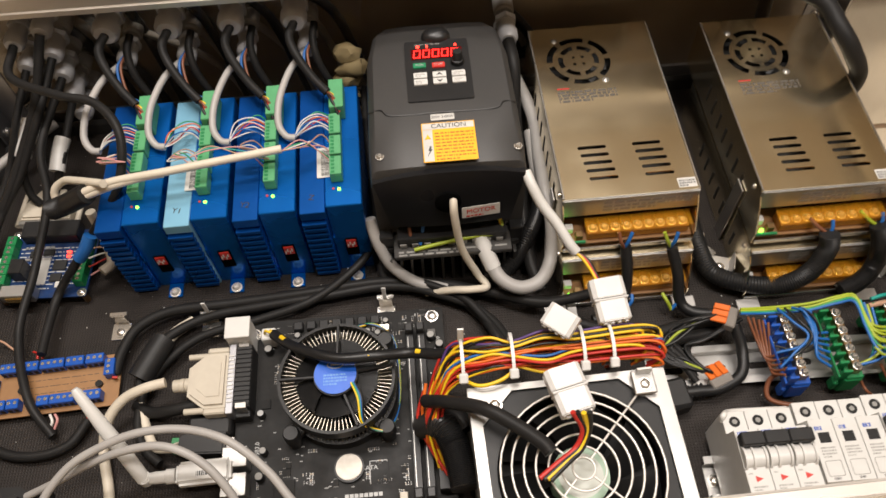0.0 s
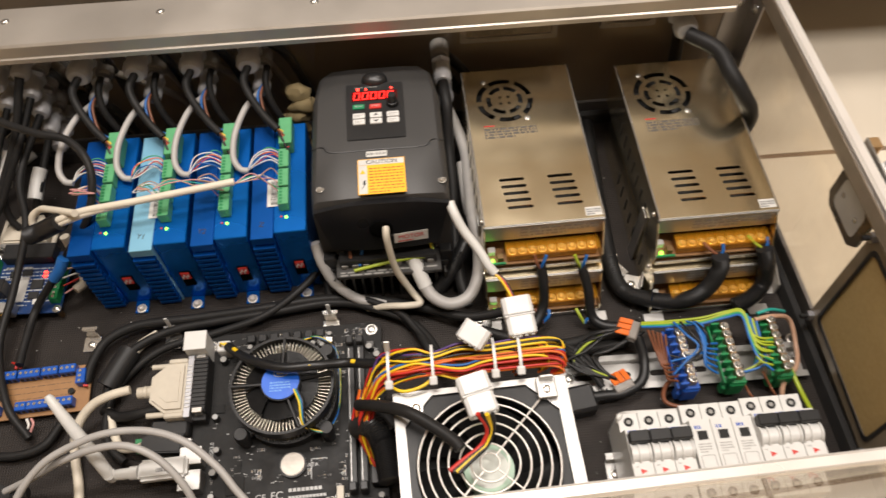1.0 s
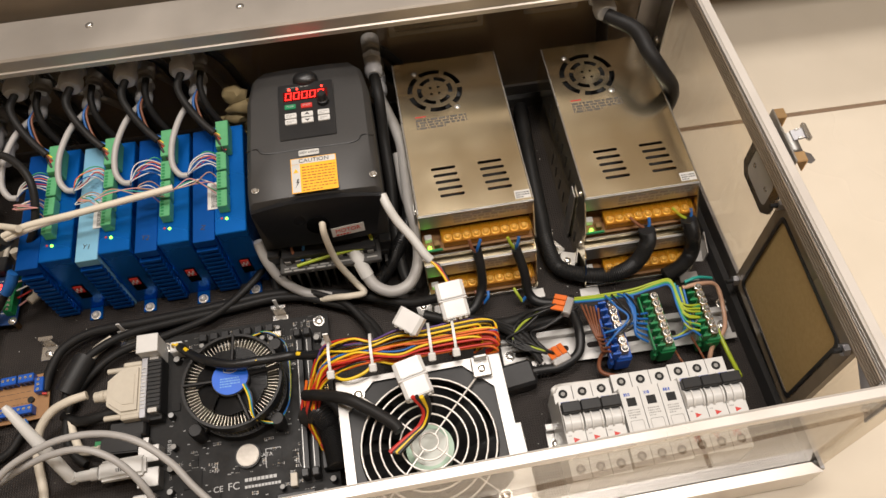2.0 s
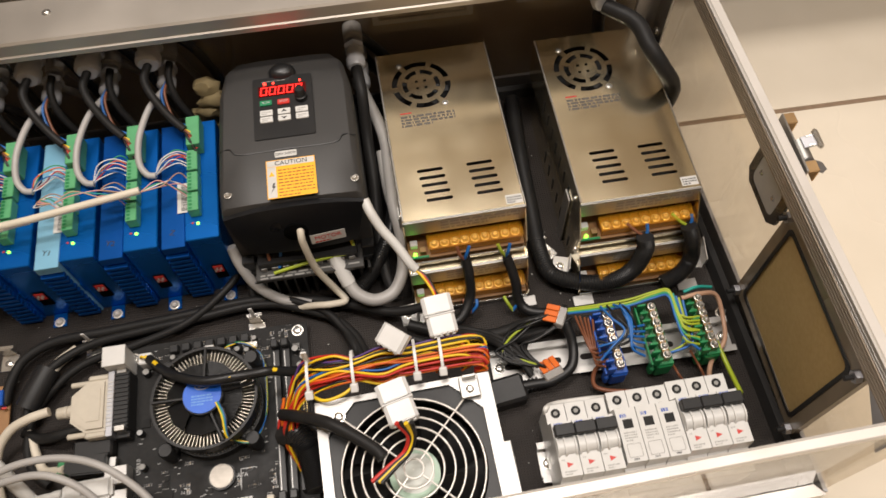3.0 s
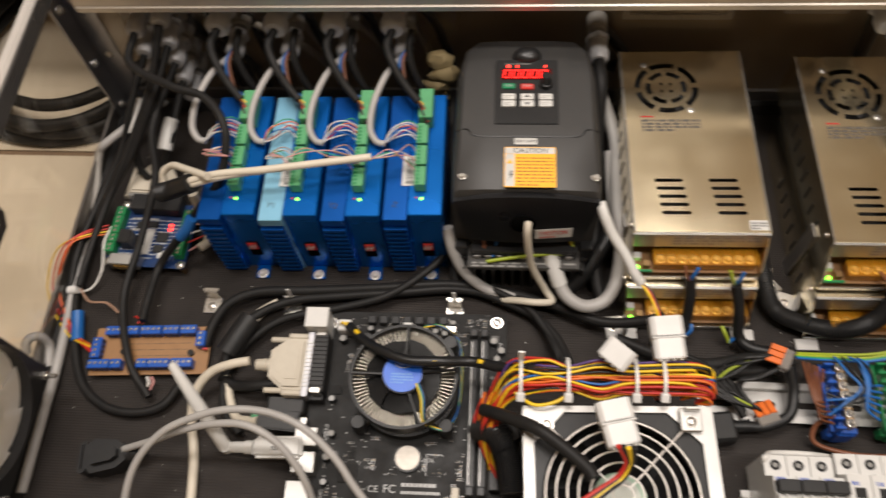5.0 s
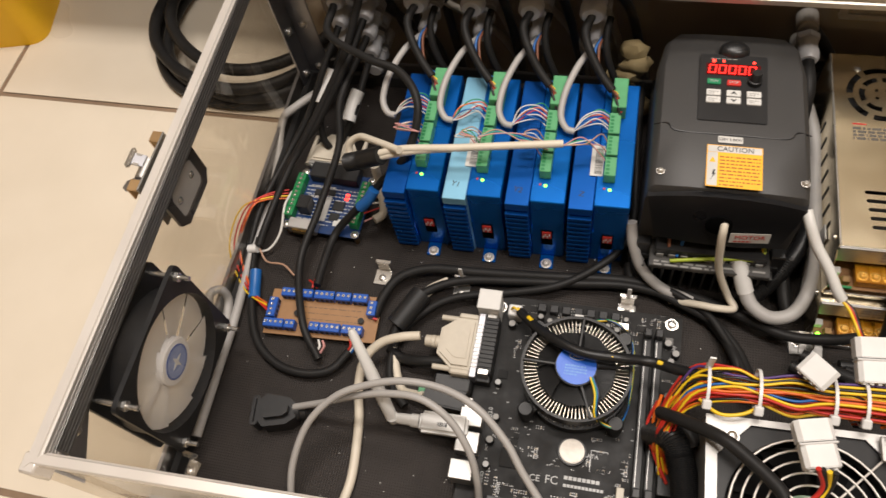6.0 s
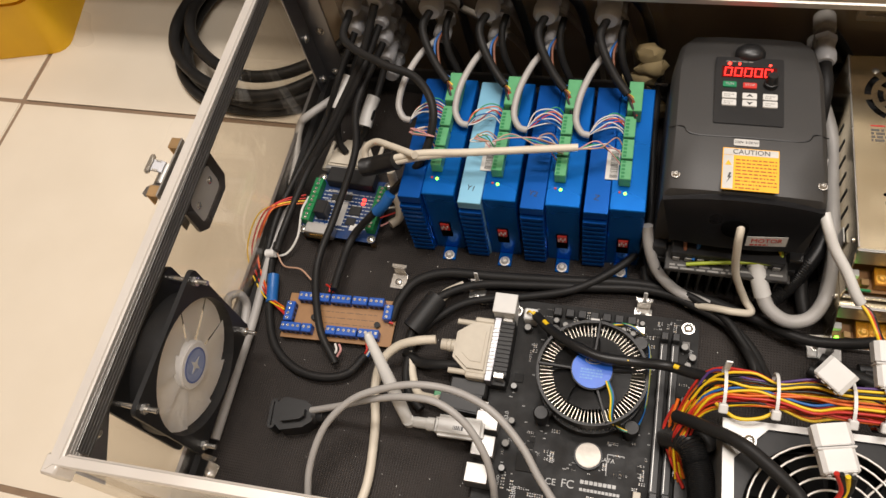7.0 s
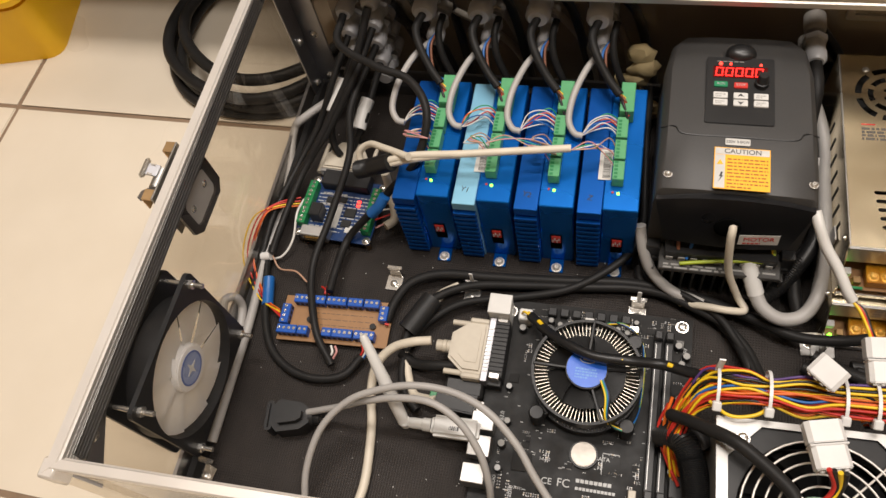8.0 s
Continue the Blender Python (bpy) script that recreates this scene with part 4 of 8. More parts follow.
for i in range(46):
    xx, yy = rng.uniform(0.018, 0.168), rng.uniform(0.006, 0.222)
    if not on_board(xx, yy):
        continue
    w, h = rng.choice(((0.004, 0.005), (0.005, 0.004), (0.006, 0.006)))
    bm_box(xx, yy, T, xx + w, yy + h, T + 0.0013, bm=ics)
    for k in range(4):
        bm_box(xx + (k + 0.25) * w / 4, yy - 0.0008, T, xx + (k + 0.7) * w / 4, yy + h + 0.0008, T + 0.0004, bm=legs)
tagged(part("small_chip", ics, DARKHOLE, mb, smooth=False), kind="stuff")
tagged(part("chip_legs", legs, INKG, mb, smooth=False), kind="stuff")
pr = bmesh.new()
for i in range(170):
    xx, yy = rng.uniform(0.017, 0.168), rng.uniform(0.004, 0.222)
    if not on_board(xx, yy):
        continue
    for k in range(rng.randint(2, 4)):
        bm_box(xx + k * 0.0008, yy, T, xx + k * 0.0008 + 0.0005, yy + 0.0009, T + 0.0001, bm=pr)
for x0, y0, w, h, count in ((0.0875, 0.0685, 0.0037, 0.0030, 8), (0.0875, 0.0625, 0.0030, 0.0024, 11)):
    for k in range(count):
        bm_box(x0 + k * w, y0, T, x0 + k * w + w * 0.80, y0 + h, T + 0.0001, bm=pr)
for xx in (0.107, 0.112, 0.117, 0.1205):
    bm_box(xx, 0.078, T, xx + 0.0006, 0.096, T + 0.0001, bm=pr)
for yy in (0.078, 0.0835, 0.089, 0.0955):
    bm_box(0.107, yy, T, 0.121, yy + 0.0006, T + 0.0001, bm=pr)
tagged(part("board_print", pr, INKW, mb, "white printed legends and marks", smooth=False), kind="stuff")
words("usb_print", "USB3.0", 0.0048, INKW, mb, pose(0.0185, 0.112, T + 0.0002, 0, 0, 90))
words("erp_print", "ErP Ready", 0.0052, INKW, mb, pose(0.1675, 0.188, T + 0.0002, 0, 0, 90))
words("bios_print", "UEFI DualBIOS", 0.0048, INKW, mb, pose(0.075, 0.0475, T + 0.0002, 0, 0, 0))
words("sata_print", "SATA", 0.0050, INKW, mb, pose(0.1075, 0.0905, T + 0.0002, 0, 0, 0))
words("mark_print", "CE", 0.0075, INKW, mb, pose(0.0635, 0.0655, T + 0.0002))
words("mark_print", "FC", 0.0095, INKW, mb, pose(0.0775, 0.0660, T + 0.0002))
words("series_print", "Ultra Durable", 0.0062, INKW, mb, pose(0.0345, 0.0400, T + 0.0002, 0, 0, 90))
words("audio_print", "AUDIO", 0.0036, INKW, mb, pose(0.0200, 0.058, T + 0.0002, 0, 0, 90))
# the ports along the board's edge
ports = (("network_port", 0.074, 0.092, 0.016, 0.014, STEELM), ("usb_port", 0.096, 0.112, 0.014, 0.0155, STEELM), ("audio_port", 0.050, 0.066, 0.013, 0.022, STEELM), ("serial_port", 0.1365, 0.172, 0.0125, 0.012, BLACK), ("mouse_port", 0.198, 0.216, 0.013, 0.030, WHITE))
for nm, y0, y1, dx, hh, mm in ports:
    pp = part(nm, bm_box(-0.005, y0, T, 0.0145, y1, T + hh, 0.0006), mm, mb, smooth=False)
    if nm == "mouse_port":
        part("shell", bm_box(-0.0055, y0 - 0.0005, T + hh, 0.0150, y1 + 0.0005, T + hh + 0.002, 0.0005), WHITE, pp, smooth=False)
jack = part("printer_port", bm_box(0.000, 0.142, T, 0.0155, 0.196, T + 0.020, 0.0008), BLACK, mb, "black printer port block", smooth=False)
for k in range(13):
    part("rib", bm_box(0.0005, 0.1435 + k * 0.004, T + 0.020, 0.0150, 0.1455 + k * 0.004, T + 0.0213), BLACK, jack, smooth=False)
for yy in (0.1405, 0.1935):
    part("port_bracket", bm_box(0.004, yy, T + 0.0008, 0.013, yy + 0.005, T + 0.0215, 0.0004), CHROME, jack, smooth=False)

# ---- processor cooler ----
ck = thing("processor_cooler", -0.0575, 0.3855, T, "round black processor fan on finned aluminium heat sink", "fan")
fin_mesh = data_of("fin", bm_box(0.0300, -0.00020, 0.004, 0.0434, 0.00020, 0.0335), surf("extruded aluminium fin", (0.60, 0.55, 0.46), (0.48, 0.44, 0.37), rough=0.4, metal=0.9, scale=60))
for i in range(78):
    ob = new("fin", fin_mesh)
    ob.parent = ck
    ob.rotation_euler = (0, 0, 2 * math.pi * i / 78)
part("core", bm_cyl((0, 0, 0), 0.018, 0.030, n=32), ALUD, ck)
part("shroud", bm_frame(ring_pts(0, 0, 0.0460, 48), [ring_pts(0, 0, 0.0436, 48)], 0.028, 0.0395), BLACK, ck, "black fan shroud ring")
part("lower_ring", bm_frame(ring_pts(0, 0, 0.0450, 48), [ring_pts(0, 0, 0.0420, 48)], 0.0, 0.012), BLACK, ck)
for i in range(7):
    a = 360 * i / 7
    own = bmesh.new()
    g = []
    for j in range(6):
        r = 0.0165 + 0.0165 * j / 5
        g.append([own.verts.new((r * math.cos(radians(s)), r * math.sin(radians(s)), zz)) for s, zz in ((-29 + j * 2.0, 0.0345), (0 + j * 2.0, 0.0375), (24 + j * 2.0, 0.0395))])
    for p, q in zip(g, g[1:]):
        for s in range(2):
            own.faces.new((p[s], q[s], q[s + 1], p[s + 1]))
    bmesh.ops.solidify(own, geom=own.faces[:], thickness=0.0008)
    part("blade", merge(None, own, pose(0, 0, 0, 0, 0, a)), BLACK, ck, "black fan blade")
hubp = part("hub", bm_cyl((0, 0, 0.028), 0.0172, 0.0165, n=36, bev=0.0012), BLACK, ck)
stk = part("hub_sticker", bm_cyl((0, 0, 0.0445), 0.0164, 0.0003, n=40), BLUEINT, hubp, "round blue sticker with white oval mark")
part("oval_mark", bm_frame([(0.0065 * math.cos(2 * math.pi * i / 28), 0.0075 + 0.0033 * math.sin(2 * math.pi * i / 28)) for i in range(28)], [[(0.0057 * math.cos(2 * math.pi * i / 28), 0.0077 + 0.0027 * math.sin(2 * math.pi * i / 28)) for i in range(28)]], 0.0448, 0.0450), INKW, stk, smooth=False)
part("oval_bar", bm_box(-0.0036, 0.0068, 0.0448, 0.0036, 0.0086, 0.0450), INKW, stk, smooth=False)
part("sticker_print", bars(-0.009, -0.009, 0.009, 0.001, 0.0448, 4, rng), surf("pale blue print", (0.15, 0.35, 0.70), rough=0.5), stk, smooth=False)
for a in (8, 88, 180, 292):
    part("strut", merge(None, bm_box(0.016, -0.0011, 0.0385, 0.0445, 0.0011, 0.0415, 0.0004), pose(0, 0, 0, 0, 0, a)), BLACK, ck, smooth=False)
for a in (45, 135, 225, 315):
    px, py = 0.0525 * math.cos(radians(a)), 0.0525 * math.sin(radians(a))
    leg = part("mounting_arm", merge(None, bm_box(0.040, -0.005, 0.010, 0.0535, 0.005, 0.016, 0.001), pose(0, 0, 0, 0, 0, a)), BLACK, ck, smooth=False)
    part("push_pin", bm_lathe([(0.0055, -0.001), (0.0055, 0.010), (0.0066, 0.011), (0.0066, 0.0225), (0.0055, 0.0245)], 20, m=Matrix.Translation((px, py, 0))), BLACK, leg, "black push pin")

# ---- computer power supply with fan grille ----
ax = thing("computer_power_supply", 0.0465, 0.229, 0.0, "grey steel computer power supply lying with its wire-grilled fan upward", "power supply", rz=2.2)
AW, AD, AH = 0.143, 0.124, 0.086
octo = [(0.0705 + 0.0625 * sx, 0.0565 + 0.0625 * sy) for sx, sy in ((-1, -0.62), (-0.62, -1), (0.62, -1), (1, -0.62), (1, 0.62), (0.62, 1), (-0.62, 1), (-1, 0.62))]
part("top_plate", bm_frame(rect(0, -0.004, AW, AD), [[(max(0.006, min(AW - 0.006, x)), max(-0.0025, y)) for x, y in octo]], AH - 0.001, AH), STEELM, ax, "matt grey steel top", smooth=False)
for b in ((0, -0.004, 0, 0.001, AD, AH - 0.0012), (AW - 0.001, -0.004, 0, AW, AD, AH - 0.0012), (0.0012, AD - 0.001, 0, AW - 0.0012, AD, AH - 0.0012), (0.0012, -0.004, 0, AW - 0.0012, -0.003, AH - 0.0012)):
    part("side_plate", bm_box(*b), STEELM, ax, smooth=False)
part("flange", bm_box(AW + 0.0005, -0.004, 0, AW + 0.014, AD - 0.040, 0.012, 0.0006), STEELM, ax, "folded steel edge strip", smooth=False)
# Near-black disc stands for the shade down in the well.
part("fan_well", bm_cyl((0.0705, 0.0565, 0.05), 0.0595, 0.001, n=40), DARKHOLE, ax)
part("fan_frame", bm_frame([(max(0.008, min(AW - 0.008, x)), max(-0.002, y)) for x, y in octo], [ring_pts(0.0705, 0.0565, 0.0575, 44)], AH - 0.012, AH - 0.003), BLACK, ax, smooth=False)
fh = part("fan_hub", bm_cyl((0.0705, 0.0565, 0.055), 0.0200, 0.021, n=36, bev=0.001), surf("pale green frosted hub", (0.38, 0.52, 0.40), (0.30, 0.46, 0.32), rough=0.4), ax, "pale translucent green fan hub")
part("hub_label", bm_cyl((0.0705, 0.0565, 0.076), 0.0155, 0.0003, n=36), surf("pale silver label", (0.60, 0.62, 0.56), rough=0.4), fh)
for i in range(9):
    own = bmesh.new()
    g = []
    for j in range(6):
        r = 0.019 + 0.037 * j / 5
        g.append([own.verts.new((r * math.cos(radians(s)), r * math.sin(radians(s)), zz)) for s, zz in ((-17 + j * 3.0, 0.056), (0 + j * 3.0, 0.064), (15 + j * 3.0, 0.068))])
    for p, q in zip(g, g[1:]):
        for s in range(2):
            own.faces.new((p[s], q[s], q[s + 1], p[s + 1]))
    bmesh.ops.solidify(own, geom=own.faces[:], thickness=0.001)
    part("blade", merge(None, own, pose(0.0705, 0.0565, 0, 0, 0, 40 * i + 12)), BLACK, ax, "black fan blade")
grille = part("fan_grille", bm_cyl((0.0705, 0.0565, AH + 0.0055), 0.0001, 0.0001, n=6), CHROME, ax, "bright wire fan grille")
for r in (0.0075, 0.0150, 0.0235, 0.0320, 0.0400, 0.0480, 0.0555):
    zz = AH + 0.0062 - 0.0030 * max(0, (r - 0.03) / 0.028) ** 2
    c = [(0.0705 + r * math.cos(a), 0.0565 + r * math.sin(a), zz) for a in [2 * math.pi * k / 40 for k in range(41)]]
    part("ring_wire", bm_tube(c, 0.0008, 10, 1), RAILM, grille)
for a in (45, 135, 225, 315):
    c, s = math.cos(radians(a)), math.sin(radians(a))
    part("spoke_wire", bm_tube([(0.0705 + r * c, 0.0565 + r * s, z) for r, z in ((0.007, AH + 0.0047), (0.030, AH + 0.0047), (0.052, AH + 0.0028), (0.0700, AH + 0.0012), (0.0745, AH + 0.0010))], 0.0008, 10, 4), RAILM, grille)
    px, py = 0.0705 + 0.0525 * c * 1.41, 0.0565 + 0.0525 * s * 1.41
    part("grille_screw", screw_bm((px, min(py, AD - 0.004) if py > 0 else py, AH + 0.0005), 0.004, 0.003), CHROME, grille)
cl = part("cable_clip", bm_box(0.117, 0.1035, AH + 0.0035, 0.133, 0.1215, AH + 0.0055, 0.0008), STEELM, ax, "bent steel cable clip", smooth=False)
bm = bm_box(0.120, 0.118, AH + 0.0035, 0.131, 0.1205, AH + 0.013, 0.0005)
part("upright", bm, STEELM, cl, smooth=False)
part("clip_screw", screw_bm((0.125, 0.1105, AH + 0.0055), 0.0036, 0.0025), CHROME, cl)


# ---- breakers on a rail ----
def din_rail(x0, x1, y, z0, label):
    dn = thing("mounting_rail", 0, 0, 0, label, "rail", "mounting rails")
    slots = []
    k = 0
    while x0 + 0.012 + k * 0.036 + 0.018 < x1:
        slots.append(rrect(x0 + 0.012 + k * 0.036, y - 0.003, x0 + 0.030 + k * 0.036, y + 0.003, 0.0028, 3))
        k += 1
    part("web", bm_frame(rect(x0, y - 0.0125, x1, y + 0.0125), slots, z0, z0 + 0.001), STEELM, dn, smooth=False)
    for s in (-1, 1):
        part("flange", bm_box(x0, min(y + s * 0.0125, y + s * 0.0115), z0 + 0.0011, x1, max(y + s * 0.0125, y + s * 0.0115), z0 + 0.0075), STEELM, dn, smooth=False)
        part("lip", bm_box(x0, min(y + s * 0.0118, y + s * 0.0175), z0 + 0.0076, x1, max(y + s * 0.0118, y + s * 0.0175), z0 + 0.0086), STEELM, dn, smooth=False)
    part("rail_screw", screw_bm((x0 + 0.007, y, z0 + 0.001), 0.004, 0.003), CHROME, dn)
    part("rail_screw", screw_bm((x1 - 0.007, y, z0 + 0.001), 0.004, 0.003), CHROME, dn)


din_rail(0.196, 0.424, 0.3885, 0.0006, "slotted zinc steel mounting rail carrying terminal blocks")
din_rail(0.222, 0.400, 0.2960, 0.0006, "slotted zinc steel mounting rail carrying circuit breakers")


def breaker(x, y, z, poles, style):
    """Modular switchgear of so many poles; the origin is its front left lower corner."""
    P = 0.0173
    W = poles * P - 0.0006
    br = thing("circuit_breaker", x, y, z, {"mcb": "white three-pole circuit breaker with black toggles and red marks", "contactor": "white single modular contactor with a dark window"}[style], "circuit breaker", "row of modular breakers", 0.4)
    D = 0.083
    o = [(0, 0), (D, 0), (D, 0.044), (D - 0.016, 0.044), (D - 0.019, 0.060), (0.064, 0.060), (0.064 if style == "mcb" else 0.062, 0.060), (0.020, 0.060), (0.019, 0.044), (0, 0.044)]
    for p in range(poles):
        x0 = p * P
        body = part("pole", bm_prism([(u, v) for u, v in o[:5] + o[7:]], x0, x0 + P - 0.0006, m=Matrix(((0, 0, 1, 0), (1, 0, 0, 0), (0, 1, 0, 0), (0, 0, 0, 1)))), MCB, br, smooth=False)
        cx = x0 + P / 2 - 0.0003
        for yy in (D - 0.0075, 0.0085):
            part("screw_hole", bm_cyl((cx, yy, 0.0440), 0.0040, 0.0004, n=18), DARKHOLE, body)
            part("terminal_screw", bm_cyl((cx, yy, 0.0443), 0.0019, 0.0002, n=12), INKG, body)
        if style == "mcb":
            part("toggle", bm_box(x0 - 0.0003 if p else x0 + 0.0006, 0.0505, 0.0600, x0 + P - 0.0005, 0.0600, 0.0690, 0.0008), BLACK, body, "black switch toggle", smooth=False)
            part("barrel", bm_cyl((x0 + 0.0016, 0.0440, 0.0585), 0.0072, P - 0.0038, axis="x", n=20), MCB, body, "white rounded toggle barrel")
            for u in (0.0004, 0.0062, P - 0.0026):
                part("rib", bm_cyl((x0 + u, 0.0440, 0.0585), 0.0086, 0.0014, axis="x", n=20), WHITE, body)
            part("red_mark", bm_prism([(x0 + 0.0060, 0.0270), (x0 + 0.0112, 0.0292), (x0 + 0.0060, 0.0314)], 0.0600, 0.06015), INKR, body, smooth=False)
            part("print", bars(x0 + 0.003, 0.0212, x0 + 0.013, 0.0252, 0.0600, 2, rng), INKG, body, smooth=False)
            part("small_print", bars(x0 + 0.002, 0.0325, x0 + 0.008, 0.0345, 0.0600, 1, rng), INKG, body, smooth=False)
        else:
            part("window", bm_box(x0 + 0.0042, 0.0470, 0.0600, x0 + 0.0122, 0.0545, 0.0602), DARKHOLE, body, smooth=False)
            part("print", bars(x0 + 0.003, 0.0365, x0 + 0.0135, 0.0450, 0.0600, 4, rng), INKG, body, smooth=False)
            part("panel", bm_frame(rrect(x0 + 0.0025, 0.0235, x0 + 0.0140, 0.0345, 0.0012, 2), [rrect(x0 + 0.0029, 0.0239, x0 + 0.0136, 0.0341, 0.001, 2)], 0.0600, 0.0602), INKG, body, "thin printed frame", smooth=False)
            part("button", bm_box(x0 + 0.0035, 0.0610, 0.0445, x0 + 0.0075, 0.0655, 0.0580, 0.0006), WHITE, body, smooth=False)
            part("code_print", bars(x0 + 0.0055, 0.0212, x0 + 0.0140, 0.0230, 0.0600, 1, rng, gap=0.1), INK, body, smooth=False)
        part("maker_mark", bars(x0 + 0.002, 0.0602, x0 + 0.0150, 0.0635, 0.0600, 1, rng, gap=0.15) if style == "mcb" else bars(x0 + 0.003, 0.0562, x0 + 0.013, 0.0595, 0.0600, 1, rng, gap=0.15), INKB, body, "small blue maker's mark", smooth=False)
    return br


breaker(0.2290, 0.2490, 0.0095, 3, "mcb")
for k in range(3):
    breaker(0.2825 + k * 0.0173, 0.2525, 0.0095, 1, "contactor")
marked = breaker(0.3348, 0.2545, 0.0095, 3, "mcb")
for k, letters in enumerate(("M", "V", "PS")):
    words("hand_mark", letters, 0.0072, INKR, marked, pose(0.0060 + k * 0.0173, 0.0135, 0.0444, 0, 0, 6), "red hand-written mark")


def distribution_block(x, y, material, colour):
    """A comb of screws on a brass bar in a plastic carrier."""
    tb = thing("distribution_block", x, y, 0.0092, colour + " neutral and earth bar with brass bar and plated screws", "terminal block", "terminal bars", 1.5)
    for yy in (-0.030, 0.019):
        f = part("foot", bm_box(-0.008, yy, 0, 0.007, yy + 0.011, 0.022, 0.0012), material, tb, colour + " plastic foot", smooth=False)
        part("hook", bm_box(-0.0125, yy + 0.0015, 0.001, -0.0082, yy + 0.009, 0.013, 0.001), material, f, smooth=False)
    part("carrier", bm_box(-0.0068, -0.029, 0.0222, 0.0068, 0.031, 0.0245, 0.0006), material, tb, smooth=False)
    for k in range(8):
        part("comb", bm_box(-0.0120, -0.0272 + k * 0.0076, 0.0200, -0.0046, -0.0250 + k * 0.0076, 0.0330, 0.0004), material, tb, smooth=False)
    part("comb_back", bm_box(-0.0140, -0.0280, 0.0195, -0.0122, 0.0290, 0.0265, 0.0004), material, tb, smooth=False)
    bar = part("bar", bm_box(-0.0032, -0.026, 0.0247, 0.0032, 0.028, 0.0325, 0.0004), BRASS, tb, "brass bar", smooth=False)
    for k in range(7):
        part("bar_screw", screw_bm((0, -0.0225 + k * 0.0078, 0.0325), 0.0027, 0.0032), CHROME, bar)
    return tb


distribution_block(0.3045, 0.386, TERMBLUE, "blue")
distribution_block(0.3470, 0.388, GREEN, "green")
distribution_block(0.3910, 0.391, GREEN, "green")

# ---- breakout board ----
bo = thing("breakout_board", -0.3690, 0.4985, 0.0, "blue breakout circuit board with green terminals and red lights", "circuit board", rz=-2.0)
QW, QD, Q = 0.082, 0.072, 0.014
part("board", bm_prism(rrect(0, 0, QW, QD, 0.003), Q - 0.0016, Q), PCBBLUE, bo, "blue printed circuit board", smooth=False)
for xx, yy in ((0.004, 0.004), (QW - 0.004, 0.004), (0.004, QD - 0.004), (QW - 0.004, QD - 0.004)):
    part("standoff", bm_cyl((xx, yy, 0), 0.0028, Q - 0.0016, n=6), BRASS, bo)
    part("board_screw", screw_bm((xx, yy, Q), 0.0032, 0.0025), CHROME, bo)
for x0 in (0.0015, QW - 0.0105):
    for k in range(5):
        t_ = part("terminal", bm_box(x0, 0.010 + k * 0.0103, Q, x0 + 0.009, 0.0200 + k * 0.0103, Q + 0.010, 0.0004), GREEN, bo, "green screw terminal", smooth=False)
        for j in (0.0028, 0.0073):
            part("terminal_screw", bm_cyl((x0 + 0.0045, 0.010 + k * 0.0103 + j, Q + 0.010), 0.0016, 0.0004, n=10), CHROME, t_)
db = part("serial_socket", bm_box(0.010, -0.004, Q, 0.040, 0.008, Q + 0.011, 0.0008), STEELM, bo, "nine-pin metal socket", smooth=False)
part("socket_face", bm_box(0.015, -0.0055, Q + 0.002, 0.035, -0.0038, Q + 0.009, 0.0008), GOLD, db, smooth=False)
part("printer_socket", bm_box(0.014, 0.058, Q, 0.066, 0.076, Q + 0.012, 0.0008), BLACK, bo, "black printer socket", smooth=False)
part("relay", bm_box(0.014, 0.018, Q, 0.026, 0.033, Q + 0.015, 0.0006), BLACK, bo, "black relay", smooth=False)
for a in ((0.030, 0.014, 0.042, 0.042), (0.052, 0.010, 0.060, 0.018)):
    part("label", bm_box(a[0], a[1], Q, a[2], a[3], Q + 0.0008), LABELW, bo, smooth=False)
for a in ((0.046, 0.016, 0.056, 0.024), (0.046, 0.028, 0.058, 0.038), (0.022, 0.042, 0.030, 0.049), (0.034, 0.044, 0.044, 0.050)):
    c_ = part("chip", bm_box(*a[:2], Q, *a[2:], Q + 0.002, 0.0002), DARKHOLE, bo, smooth=False)
    lg = bmesh.new()
    for k in range(6):
        u = a[0] + (k + 0.2) * (a[2] - a[0]) / 6
        bm_box(u, a[1] - 0.001, Q, u + 0.0008, a[3] + 0.001, Q + 0.0006, bm=lg)
    part("chip_legs", lg, CHROME, c_, smooth=False)
for y0 in (0.039, 0.0515):
    part("resistor_row", bars(0.016, y0, 0.060, y0 + 0.0025, Q, 1, rng, gap=0.0, t=0.0012), STEELM, bo, smooth=False)
part("board_print", bars(0.012, 0.009, 0.070, 0.056, Q, 11, rng, gap=0.75), INKW, bo, smooth=False)
for yy in (0.041, 0.0455):
    part("red_led", bm_box(0.056, yy, Q, 0.0595, yy + 0.0028, Q + 0.0018, 0.0003), LEDR, bo, "lit red indicator", smooth=False)
hood = thing("printer_plug", -0.3350, 0.5750, 0.012, "beige printer plug hood on the breakout board", "plug", rz=-2.0)
part("hood", bm_prism([(-0.022, 0), (0.024, 0), (0.024, 0.017), (0.013, 0.034), (-0.010, 0.034), (-0.022, 0.017)], 0, 0.0155, bev=0.002), BEIGE, hood, "beige plastic hood")
part("face", bm_box(-0.024, -0.004, 0.002, 0.026, 0.0, 0.0125, 0.0005), STEELM, hood, smooth=False)
for xx in (-0.0265, 0.0285):
    part("thumb_screw", bm_cyl((xx, -0.003, 0.0075), 0.0028, 0.036, axis="y", n=12, r2=0.0022), BEIGE, hood)

